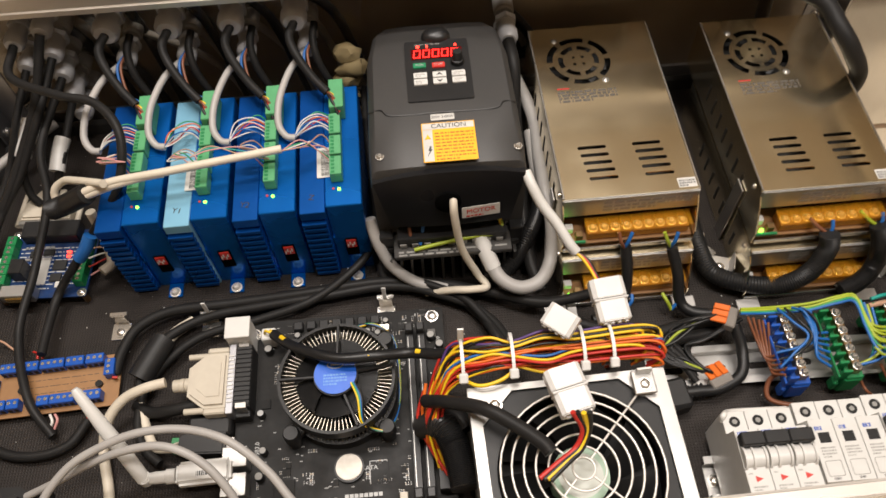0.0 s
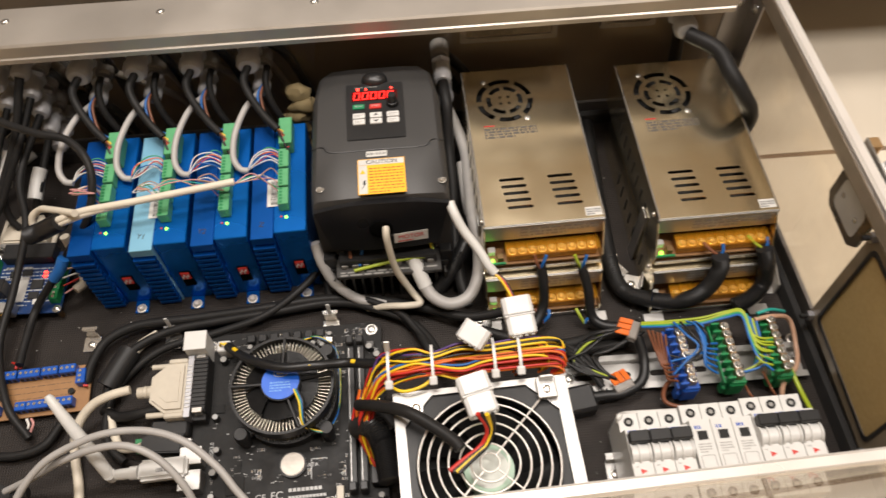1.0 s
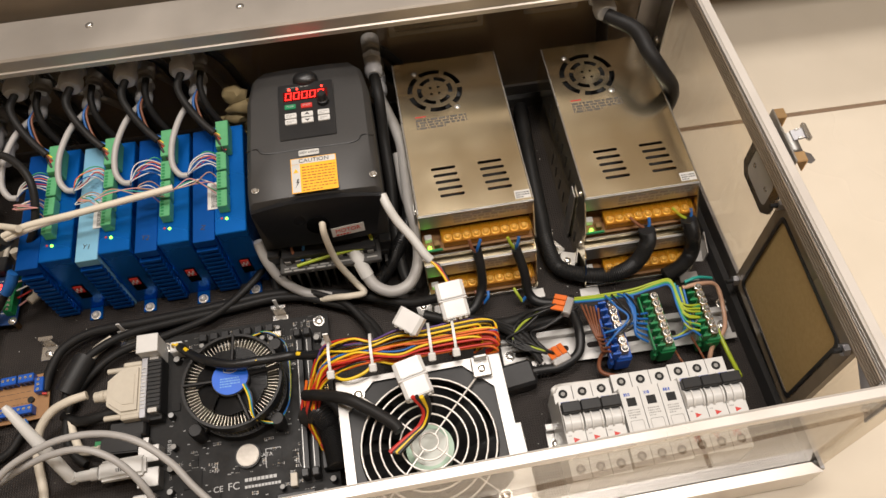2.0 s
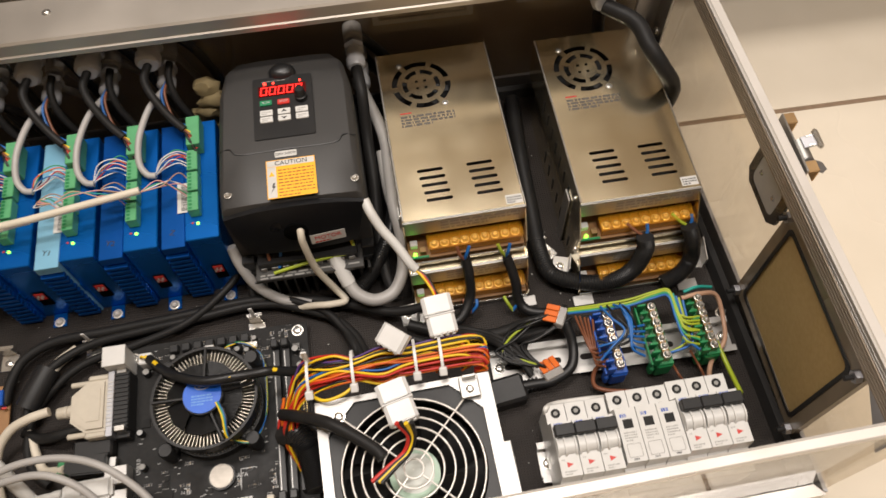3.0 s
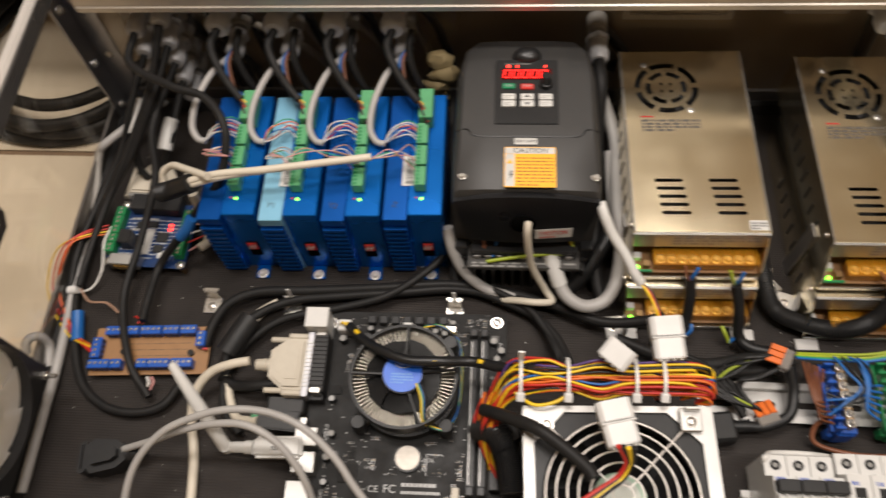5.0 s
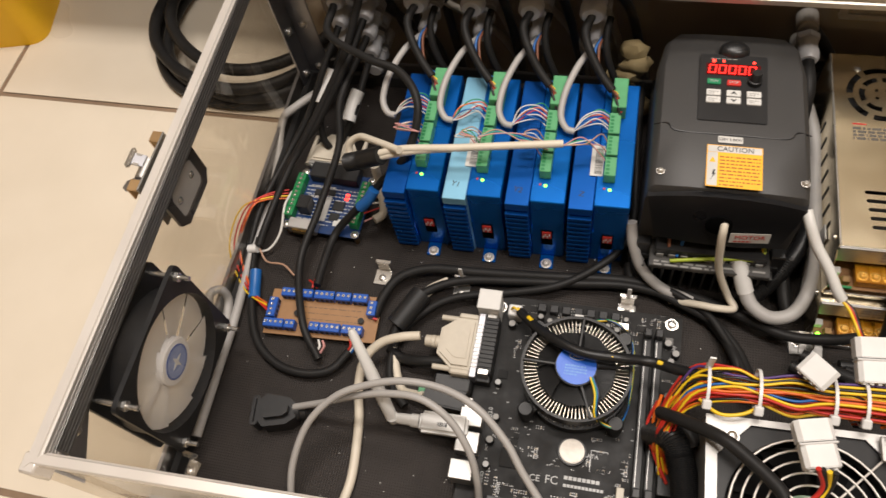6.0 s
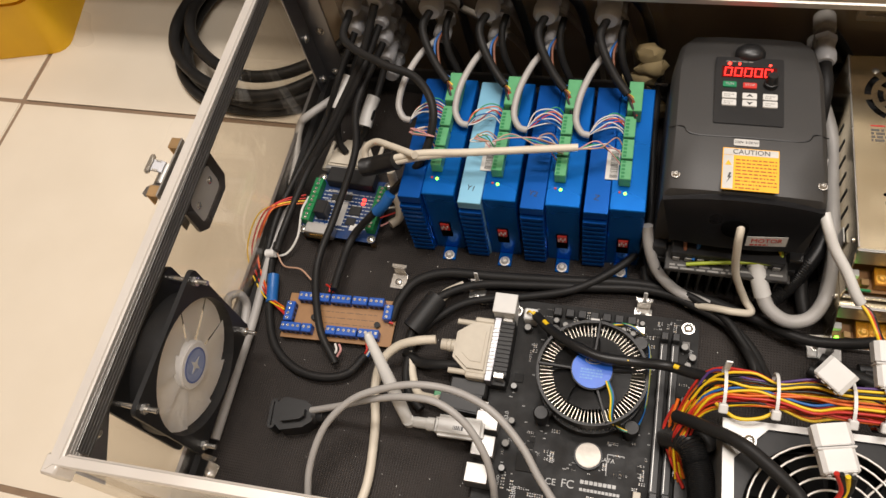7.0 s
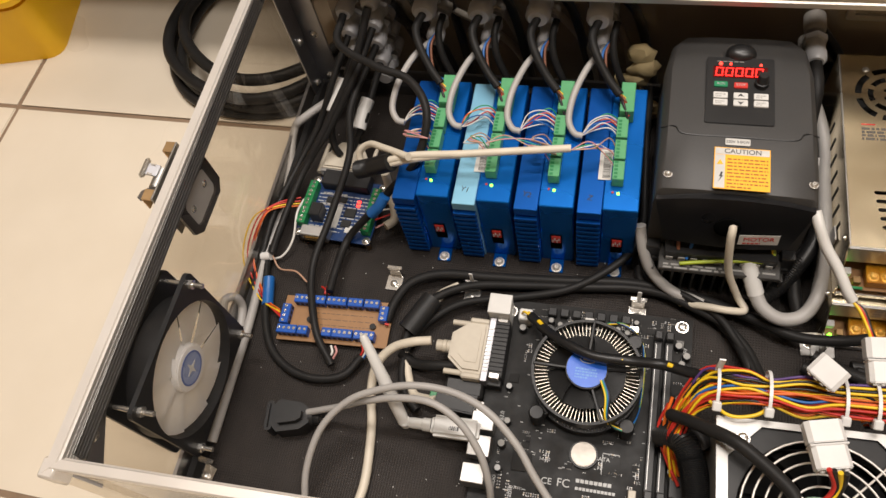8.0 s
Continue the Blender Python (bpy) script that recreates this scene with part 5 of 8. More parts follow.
# ---- terminal board ----
tbm = thing("terminal_board", -0.3545, 0.3865, 0.0, "brown phenolic board edged with blue screw terminals", "circuit board", rz=3.2)
S = 0.009
part("board", bm_box(0, 0, S - 0.0016, 0.1105, 0.0465, S), PCBBROWN, tbm, "brown phenolic board", smooth=False)
for xx, yy in ((0.028, 0.016), (0.085, 0.022)):
    part("standoff", bm_cyl((xx, yy, 0), 0.003, S - 0.0016, n=6), BRASS, tbm)
for xx, yy in ((0.030, 0.022), (0.094, 0.020)):
    part("component", bm_cyl((xx, yy, S), 0.0030, 0.003, n=16), BLACK, tbm)
part("traces", bars(0.030, 0.012, 0.092, 0.036, S, 4, rng, gap=0.93), INK, tbm, smooth=False)


def term_block(x, y, n, rz=0):
    M = pose(x, y, S, 0, 0, rz)
    t_ = part("screw_terminal", merge(None, bm_box(0, 0, 0, n * 0.005, 0.0085, 0.0092, 0.0005), M), TERMBLUE, tbm, "blue screw terminal", smooth=False)
    for k in range(n):
        part("terminal_screw", merge(None, bm_cyl((0.0025 + k * 0.005, 0.0048, 0.0092), 0.0015, 0.0004, n=10), M), CHROME, t_)
        part("wire_mouth", merge(None, bm_box(0.0010 + k * 0.005, -0.0003, 0.002, 0.0040 + k * 0.005, 0.0003, 0.006), M), DARKHOLE, t_, smooth=False)


for k, (xx, n) in enumerate(((0.012, 3), (0.0285, 3), (0.045, 4), (0.0665, 3), (0.083, 3))):
    term_block(xx, 0.0365, n)
for xx, n in ((0.0015, 4), (0.0225, 2), (0.047, 2), (0.0575, 4), (0.079, 4)):
    term_block(xx, 0.006 - 0.002, n)
term_block(0.0105, 0.014, 4, 90)
term_block(0.1080, 0.024, 3, 90)

# ---- case fan on the side ----
fn = thing("case_fan", -0.3965, 0.319, 0.1035, "black case fan with frosted blades bolted inside the acrylic side", "fan", ry=90)
h = 0.0605
for z0 in (0.0, 0.0215):
    part("flange", bm_frame(rrect(-h, -h, h, h, 0.006), [ring_pts(0, 0, 0.0572, 48)], z0, z0 + 0.004), BLACK, fn, "black square fan flange", smooth=False)
part("duct", bm_frame(ring_pts(0, 0, 0.0595, 48), [ring_pts(0, 0, 0.0572, 48)], 0.004, 0.0215), BLACK, fn)
for a in (20, 110, 200, 290):
    part("strut", merge(None, bm_box(0.018, -0.0015, 0.001, 0.0585, 0.0015, 0.004), pose(0, 0, 0, 0, 0, a)), BLACK, fn, smooth=False)
hb = part("hub", bm_cyl((0, 0, 0.003), 0.0205, 0.0195, n=36, bev=0.001), FROST, fn, "pale translucent hub")
part("hub_ring", bm_frame(ring_pts(0, 0, 0.0150, 36), [ring_pts(0, 0, 0.0136, 36)], 0.0225, 0.0230), surf("blue grey print", (0.10, 0.14, 0.34), rough=0.4), hb, "blue printed ring", smooth=False)
part("hub_centre", bm_cyl((0, 0, 0.0225), 0.0135, 0.0004, n=30), surf("silver blue label", (0.22, 0.27, 0.46), (0.34, 0.38, 0.52), rough=0.3, scale=90), hb, "silvery blue round label")
part("hub_star", bm_prism([(0, 0.008), (0.0018, 0.0018), (0.008, 0), (0.0018, -0.0018), (0, -0.008), (-0.0018, -0.0018), (-0.008, 0), (-0.0018, 0.0018)], 0.0229, 0.0231), LABELW, hb, smooth=False)
for i in range(9):
    own = bmesh.new()
    g = []
    for j in range(6):
        r = 0.0200 + 0.0360 * j / 5
        g.append([own.verts.new((r * math.cos(radians(s)), r * math.sin(radians(s)), zz)) for s, zz in ((-22 + j * 0.6, 0.0150), (-11 + j * 0.6, 0.0158), (0 + j * 0.6, 0.0166), (11 + j * 0.6, 0.0174), (22 + j * 0.6, 0.0182))])
    for p, q in zip(g, g[1:]):
        for s in range(4):
            own.faces.new((p[s], q[s], q[s + 1], p[s + 1]))
    bmesh.ops.solidify(own, geom=own.faces[:], thickness=0.0012)
    part("blade", merge(None, own, pose(0, 0, 0, 0, 0, 40 * i)), FROST, fn, "frosted translucent fan blade")
for sx in (-1, 1):
    for sy in (-1, 1):
        bt = part("bolt", bm_cyl((sx * 0.0525, sy * 0.0525, -0.012), 0.0021, 0.050, n=10), CHROME, fn)
        part("nut", bm_cyl((sx * 0.0525, sy * 0.0525, 0.0256), 0.0042, 0.0035, n=6), CHROME, bt)

# ---- filter on the other side ----
ft = thing("air_filter", 0.4370, 0.3545, 0.0985, "square air filter with dusty tan mat bolted to the acrylic side", "filter", ry=-90)
h = 0.071
part("frame", bm_frame(rrect(-h, -h, h, h, 0.004), [rrect(-0.058, -0.058, 0.058, 0.058, 0.005)], -0.004, 0.0025), surf("smoked plastic frame", (0.21, 0.17, 0.12), rough=0.28), ft, "smoky brown filter frame", smooth=False)
part("gasket", bm_frame(rrect(-0.060, -0.060, 0.060, 0.060, 0.006), [rrect(-0.0565, -0.0565, 0.0565, 0.0565, 0.006)], 0.0026, 0.0036), BLACK, ft, "black gasket", smooth=False)
part("mat", bm_box(-0.058, -0.058, -0.003, 0.058, 0.058, 0.0012), FILTER, ft, "dusty tan filter mat", smooth=False)
for sx in (-1, 1):
    for sy in (-1, 1):
        bt = part("bolt", bm_cyl((sx * 0.066, sy * 0.066, -0.012), 0.0022, 0.026, n=10), BLACK, ft)
        part("nut", bm_cyl((sx * 0.066, sy * 0.066, 0.0028), 0.0050, 0.005, n=6), ALUD, bt)

# ---- box hardware ----
def corner_brace(x, y, sx, sy):
    """An aluminium corner post with two diagonal stays, riveted."""
    cb = part("corner_post", bm_box(min(x, x + sx * 0.026), min(y, y + sy * 0.002), 0.004, max(x, x + sx * 0.026), max(y, y + sy * 0.002), 0.176, 0.0004), ALUD, box, "grey aluminium corner angle", smooth=False)
    part("corner_leg", bm_box(min(x, x + sx * 0.002), min(y + sy * 0.0022, y + sy * 0.026), 0.004, max(x, x + sx * 0.002), max(y + sy * 0.0022, y + sy * 0.026), 0.176, 0.0004), ALUD, cb, smooth=False)
    for zz in (0.02, 0.085, 0.158):
        part("rivet", screw_bm((x + sx * 0.014, y + sy * 0.0022, zz), 0.0038, 0.003, "-y" if sy < 0 else "y"), CHROME, cb)
        part("rivet", screw_bm((x + sx * 0.0022, y + sy * 0.014, zz), 0.0038, 0.003, "x" if sx > 0 else "-x"), CHROME, cb)


corner_brace(BL[0] + 0.0065, BL[1] - 0.0065, 1, -1)
corner_brace(BR[0] - 0.0065, BR[1] - 0.0065, -1, -1)
for cx, cy, sx in ((FL[0] + 0.0065, FL[1] + 0.0068, 1), (FR[0] - 0.0065, FR[1] + 0.0068, -1)):
    tri_ = [(0, 0), (0.062, 0), (0, -0.040)]
    M = Matrix(((0, 0, sx, cx), (1, 0, 0, cy), (0, 1, 0, 0.171), (0, 0, 0, 1)))
    g_ = part("corner_gusset", bm_prism(tri_, 0.0, 0.0016, m=M), ALUD, box, "grey triangular corner plate", smooth=False)
    for u, v in ((0.008, -0.008), (0.030, -0.006), (0.008, -0.028)):
        part("rivet", screw_bm((cx + sx * 0.0016, cy + u, 0.171 + v), 0.0034, 0.003, "x" if sx > 0 else "-x"), CHROME, g_)
BRASSY = surf("yellow passivated steel", (0.62, 0.42, 0.22), (0.52, 0.33, 0.16), rough=0.4, metal=0.8, scale=80)
SMOKED = surf("smoked glossy plastic", (0.05, 0.04, 0.035), (0.035, 0.03, 0.026), rough=0.22, scale=40)
for sx, bx, yc, yh in ((-1, -0.4040, 0.4520, 0.4555), (1, 0.4410, 0.4705, 0.4600)):
    hd = thing("carry_handle", bx + sx * 0.002, yh, 0.146, "smoky black recessed spring handle on the acrylic side", "handle", "carry handles")
    M = Matrix(((0, 0, 1, 0.0075 if sx < 0 else -0.0095), (1, 0, 0, 0), (0, 1, 0, 0), (0, 0, 0, 1)))
    plate = [(-0.030, -0.011), (-0.021, -0.0205), (0.021, -0.0205), (0.030, -0.011), (0.030, 0.026), (-0.030, 0.026)]
    part("plate", bm_frame(plate, [rrect(-0.021, -0.0135, 0.021, 0.020, 0.007)], 0, 0.003, m=M), SMOKED, hd, "smoky black handle frame", smooth=False)
    part("backing", bm_prism(rrect(-0.0212, -0.0137, 0.0212, 0.0202, 0.007), 0.0003, 0.0012, m=M), GREYC, hd, "grey recessed cup", smooth=False)
    for yy in (-0.013, 0.013):
        part("rivet", screw_bm((0.0085 if sx < 0 else -0.0085, yy, 0.004), 0.0026, 0.002, "x" if sx < 0 else "-x"), CHROME, hd)
    lt = thing("toggle_latch", bx + sx * 0.0025, yc, 0.168, "nickel-plated butterfly toggle latch on the rail", "latch", "butterfly latches")
    part("base_plate", bm_box(min(0, sx * 0.0016), -0.0285, -0.030, max(0, sx * 0.0016), 0.0285, 0.026, 0.0006), STEELM, lt, smooth=False)
    for yy in (-0.0285, 0.0185):
        ear = bm_box(min(sx * 0.0017, sx * 0.0105), yy, 0.0235, max(sx * 0.0017, sx * 0.0105), yy + 0.010, 0.0250, 0.0003)
        bm_box(min(sx * 0.0092, sx * 0.0106), yy, 0.010, max(sx * 0.0092, sx * 0.0106), yy + 0.010, 0.0249, 0.0003, bm=ear)
        part("bent_ear", ear, BRASSY, lt, "brassy folded ear", smooth=False)
    part("tray", bm_box(min(sx * 0.0018, sx * 0.0045), -0.0180, -0.018, max(sx * 0.0018, sx * 0.0045), 0.0180, 0.020, 0.0006), CHROME, lt, smooth=False)
    part("knuckle", bm_cyl((sx * 0.0105, -0.0115, 0.012), 0.0062, 0.019, axis="y", n=18, bev=0.0006), STEELM, lt, "round hinge knuckle")
    part("lever", merge(None, bm_box(0.0, -0.0045, -0.0008, 0.0100, 0.0065, 0.0008, 0.0004), Matrix.Translation((sx * 0.010, 0.0015, 0.0185)) @ Matrix.Diagonal((sx, 1, 1, 1)) @ pose(0, 0, 0, 0, -14, 0)), ALUD, lt, "flat folding lever", smooth=False)
    for yy in (-0.0035, 0.0055):
        part("slot", merge(None, bm_box(0.004, yy - 0.0008, 0.0009, 0.0085, yy + 0.0008, 0.0013), Matrix.Translation((sx * 0.010, 0.0015, 0.0185)) @ Matrix.Diagonal((sx, 1, 1, 1)) @ pose(0, 0, 0, 0, -14, 0)), CHROME, lt, smooth=False)
    part("grip", bm_box(min(sx * 0.0195, sx * 0.0240), -0.0065, 0.0190, max(sx * 0.0195, sx * 0.0240), 0.0120, 0.0240, 0.0015, 2), CHROME, lt, "bright curled grip")
    part("hook", merge(None, bm_prism([(0, -0.007), (0.013, -0.008), (0.017, -0.004), (0.014, 0.002), (0, 0.005)], 0, 0.0014, bev=0.0004), Matrix.Translation((sx * 0.0095, -0.0125, 0.0135)) @ Matrix.Diagonal((sx, 1, 1, 1)) @ pose(0, 0, 0, 0, 12, -12)), ALUD, lt, "bent hook plate", smooth=False)

# ---- cable glands through the back panel ----
def gland(x, z, s=1.0):
    g = thing("cable_gland", x, 0.7098, z, "pale grey nylon cable gland in the back panel", "cable gland", "cable glands", rx=90)
    part("nut", bm_cyl((0, 0, -0.002), 0.0125 * s, 0.007, n=6, bev=0.0006), GLAND, g, smooth=False)
    part("body", bm_lathe([(0.0098 * s, 0.005), (0.0098 * s, 0.015), (0.0112 * s, 0.016), (0.0112 * s, 0.024), (0.0085 * s, 0.0275), (0.006 * s, 0.0275)], 22), GLAND, g, "domed clamping nut")
    part("outer_body", bm_lathe([(0.0115 * s, -0.028), (0.0115 * s, -0.012), (0.0098 * s, -0.011), (0.0098 * s, -0.0075)], 22), GLAND, g)
    return g


GX = (-0.2495, -0.1945, -0.1395, -0.0835)
for x in GX:
    gland(x, 0.143, 1.05)
    gland(x + 0.006, 0.109, 0.8)
for x, z in ((-0.303, 0.150), (-0.305, 0.122), (-0.307, 0.097), (-0.309, 0.070), (-0.332, 0.138), (-0.334, 0.110), (-0.336, 0.082), (-0.310, 0.045)):
    gland(x, z, 0.8)
gland(0.108, 0.105, 0.85)
gland(0.110, 0.075, 0.85)
gland(0.352, 0.150, 1.05)
fm = bmesh.new()
for i in range(7):
    own = bmesh.new()
    bmesh.ops.create_icosphere(own, subdivisions=2, radius=0.011)
    for v in own.verts:
        v.co *= 1 + 0.45 * noise.noise(v.co * 130 + Vector((i, 0, 0)))
    merge(fm, own, Matrix.Translation((-0.042 + rng.uniform(-0.016, 0.014), 0.688 + rng.uniform(-0.008, 0.004), 0.016 + i * 0.0135)) @ Matrix.Diagonal((1.25, 0.8, 0.8, 1)))
solid("foam_lump", fm, FOAM, "lumpy tan expanding foam filling the back corner", "foam")

# ---- inlet plates outside the back panel ----
PLATEG = surf("grey inlet plate", (0.20, 0.18, 0.155), (0.16, 0.145, 0.125), rough=0.35, scale=40)
for x0, x1, z0, z1 in ((0.130, 0.2315, 0.117, 0.160), (0.2760, 0.3340, 0.125, 0.166)):
    sk = thing("inlet_plate", (x0 + x1) / 2, 0.7215, (z0 + z1) / 2, "grey rectangular inlet plate outside the back panel", "plate", "inlet plates", rx=90)
    w, h_ = (x1 - x0) / 2, (z1 - z0) / 2
    part("frame", bm_frame(rrect(-w, -h_, w, h_, 0.002), [rrect(-w + 0.006, -h_ + 0.006, w - 0.006, h_ - 0.006, 0.002)], -0.006, -0.002), ALUD, sk, "raised metal rim", smooth=False)
    part("panel", bm_prism(rrect(-w + 0.006, -h_ + 0.006, w - 0.006, h_ - 0.006, 0.002), -0.006, -0.004), PLATEG, sk, smooth=False)
    for u in (-1, 1):
        part("screw", screw_bm((u * (w - 0.003), 0, -0.002), 0.0018, 0.0012), CHROME, sk)

# ---- surroundings on the floor ----
cr = thing("plastic_crate", -0.928, 0.822, FLOOR, "yellow moulded plastic box corner on the tile floor", "crate", rz=12)
part("shell", bm_prism(rrect(-0.22, -0.10, 0.11, 0.22, 0.022), 0.0, 0.095, bev=0.008), YELLOWP, cr, "yellow plastic shell")
part("rim", bm_frame(rrect(-0.225, -0.105, 0.115, 0.225, 0.024), [rrect(-0.20, -0.08, 0.09, 0.20, 0.02)], 0.0952, 0.103), YELLOWP, cr)
part("hole", bm_cyl((0.055, -0.06, 0.0951), 0.009, 0.0004, n=20), DARKHOLE, cr)
for i, (cx, cy, r, zz) in enumerate(((-0.505, 0.80, 0.135, 0.0), (-0.500, 0.79, 0.120, 0.013), (-0.507, 0.805, 0.128, 0.026), (-0.495, 0.81, 0.112, 0.038))):
    pts = [(cx + r * math.cos(a) * (1 + 0.04 * math.sin(3 * a + i)), cy + r * math.sin(a) * (1 + 0.05 * math.cos(2 * a + i)), FLOOR + 0.0075 + zz + 0.003 * math.sin(2 * a)) for a in [2 * math.pi * k / 18 + i for k in range(19)]]
    cable(pts, 0.0072, RUBBER, "coiled black power cable lying on the tiles", group="coiled cable turns")
# Added bed of assumed form: shades the floor and darkens steel reflections.
mc = thing("shading_bed", 0.55, 0.77, FLOOR, "added dark bed behind the control box, shading the floor", "machine")
part("bed", bm_box(-1.45, 0.0, 0.245, 1.2, 0.9, 0.36, 0.006), DARKBED, mc)
for x_ in (-1.36, 1.05):
    for y_ in (0.30, 0.80):
        part("leg", bm_box(x_ - 0.04, y_ - 0.04, 0.001, x_ + 0.04, y_ + 0.04, 0.244, 0.004), DARKBED, mc)
# Added skirt; its brown is raised above the bed's to offset deep shade.
part("skirt", bm_box(-0.93, -0.028, 0.001, -0.106, -0.020, 0.243, 0.002), surf("skirt brown lightened for shade", (0.25, 0.20, 0.145), (0.20, 0.155, 0.11), rough=0.7, scale=30, bump=0.1), mc, "added front skirt, its brown lightened against deep shade")
part("skirt_lip", bm_box(-0.93, -0.028, 0.2432, -0.106, -0.0005, 0.2462, 0.001), DARKBED, mc, smooth=False)


# ---- cables and wires ----
cable([(-0.332, 0.682, 0.138), (-0.328, 0.648, 0.135), (-0.28, 0.618, 0.14), (-0.247, 0.606, 0.14), (-0.226, 0.582, 0.135), (-0.224, 0.559, 0.12), (-0.234, 0.54, 0.1), (-0.257, 0.528, 0.075), (-0.284, 0.513, 0.045), (-0.308, 0.497, 0.02), (-0.311, 0.46, 0.02), (-0.31, 0.437, 0.022)], 0.0039, RUBBER, "thick black cable sweeping past the blue drivers")
cable([(-0.303, 0.682, 0.15), (-0.318, 0.648, 0.11), (-0.34, 0.615, 0.075), (-0.363, 0.579, 0.045), (-0.395, 0.532, 0.012), (-0.394, 0.483, 0.008), (-0.379, 0.424, 0.008), (-0.36, 0.381, 0.008), (-0.334, 0.36, 0.008), (-0.305, 0.354, 0.008), (-0.279, 0.361, 0.008), (-0.265, 0.381, 0.01)], 0.0041, RUBBER, "thick black cable curling over the base board to the terminal board")
cable([(-0.305, 0.682, 0.122), (-0.318, 0.639, 0.1), (-0.346, 0.6, 0.06), (-0.371, 0.562, 0.035), (-0.383, 0.504, 0.02), (-0.384, 0.472, 0.018)], 0.0038, RUBBER, "thick black cable from a back gland")
cable([(-0.307, 0.682, 0.097), (-0.321, 0.616, 0.08), (-0.318, 0.574, 0.055), (-0.329, 0.516, 0.03), (-0.335, 0.459, 0.02), (-0.314, 0.399, 0.02), (-0.292, 0.369, 0.01)], 0.0038, RUBBER, "black cable crossing the brown terminal board")
cable([(-0.334, 0.682, 0.11), (-0.347, 0.642, 0.085), (-0.364, 0.613, 0.05), (-0.382, 0.571, 0.03), (-0.395, 0.516, 0.02), (-0.397, 0.471, 0.01), (-0.394, 0.434, 0.008)], 0.0034, RUBBER, "thick black cable from a back gland")
cable([(-0.336, 0.682, 0.082), (-0.346, 0.615, 0.06), (-0.346, 0.597, 0.04), (-0.34, 0.591, 0.028)], 0.0037, RUBBER, "thick black cable from a back gland")
cable([(-0.309, 0.682, 0.07), (-0.314, 0.619, 0.055), (-0.325, 0.607, 0.035), (-0.331, 0.594, 0.025)], 0.0037, RUBBER, "thick black cable from a back gland")
cable([(-0.340, 0.653, 0.0765), (-0.344, 0.637, 0.0685), (-0.3475, 0.621, 0.0610)], 0.0072, WHITE, "white heat-shrink sleeve on a black cable", name="cable_sleeve", category="sleeve")
cable([(-0.3135, 0.64, 0.0625), (-0.3165, 0.627, 0.0575), (-0.319, 0.611, 0.0500)], 0.0072, WHITE, "white heat-shrink sleeve on a black cable", name="cable_sleeve", category="sleeve")
cable([(-0.263, 0.52, 0.072), (-0.27, 0.514, 0.062), (-0.279, 0.511, 0.052)], 0.0056, WIRE["blue"], "blue tape band round a black cable", name="tape_band", category="tape")
cable([(-0.381, 0.448, 0.012), (-0.378, 0.434, 0.01), (-0.374, 0.419, 0.01)], 0.0058, WIRE["blue"], "blue tape band round a black cable", name="tape_band", category="tape")
cable([(-0.345, 0.69, 0.03), (-0.392, 0.637, 0.03), (-0.406, 0.622, 0.02), (-0.401, 0.577, 0.008), (-0.393, 0.52, 0.008), (-0.395, 0.478, 0.008), (-0.39, 0.428, 0.008), (-0.387, 0.389, 0.008), (-0.385, 0.35, 0.01), (-0.384, 0.317, 0.01), (-0.384, 0.28, 0.008)], 0.0045, GREYC, "grey cable running along the base edge")
cable([(-0.406, 0.397, 0.03), (-0.406, 0.408, 0.035), (-0.4, 0.415, 0.03), (-0.397, 0.412, 0.015), (-0.395, 0.394, 0.008)], 0.0042, GREYC, "grey cable loop beside the case fan")
cable([(-0.371, 0.538, 0.022), (-0.39, 0.526, 0.028), (-0.405, 0.507, 0.03), (-0.411, 0.477, 0.02), (-0.404, 0.453, 0.012), (-0.38, 0.425, 0.012), (-0.353, 0.406, 0.018)], 0.0008, WIRE["red"], "thin red wire from breakout to terminal board", group="loose signal wires")
cable([(-0.37, 0.534, 0.022), (-0.39, 0.524, 0.028), (-0.401, 0.507, 0.03), (-0.407, 0.478, 0.02), (-0.399, 0.454, 0.012), (-0.378, 0.425, 0.012), (-0.354, 0.408, 0.018)], 0.0008, WIRE["red"], "thin red wire from breakout to terminal board", group="loose signal wires")
cable([(-0.369, 0.531, 0.022), (-0.389, 0.522, 0.028), (-0.41, 0.506, 0.03), (-0.416, 0.476, 0.02), (-0.408, 0.452, 0.012), (-0.383, 0.424, 0.012), (-0.355, 0.411, 0.018)], 0.0008, WIRE["yellow"], "thin yellow wire from breakout to terminal board", group="loose signal wires")
cable([(-0.368, 0.528, 0.022), (-0.388, 0.52, 0.028), (-0.399, 0.508, 0.03), (-0.405, 0.478, 0.02), (-0.398, 0.454, 0.012), (-0.376, 0.425, 0.012), (-0.356, 0.413, 0.018)], 0.0008, WIRE["orange"], "thin orange wire from breakout to terminal board", group="loose signal wires")
cable([(-0.367, 0.536, 0.022), (-0.368, 0.517, 0.025), (-0.368, 0.492, 0.015), (-0.377, 0.475, 0.008), (-0.391, 0.469, 0.01)], 0.0012, WIRE["white"], "thin white wire beside the breakout board")
cable([(-0.384, 0.471, 0.014), (-0.374, 0.46, 0.01), (-0.355, 0.458, 0.012), (-0.34, 0.448, 0.012)], 0.0009, WIRE["tan"], "thin copper-coloured wire on the base board")
cable([(-0.396, 0.47, 0.012), (-0.386, 0.471, 0.014)], 0.0045, NYLON, "white cable tie knot", name="cable_tie", category="cable tie")
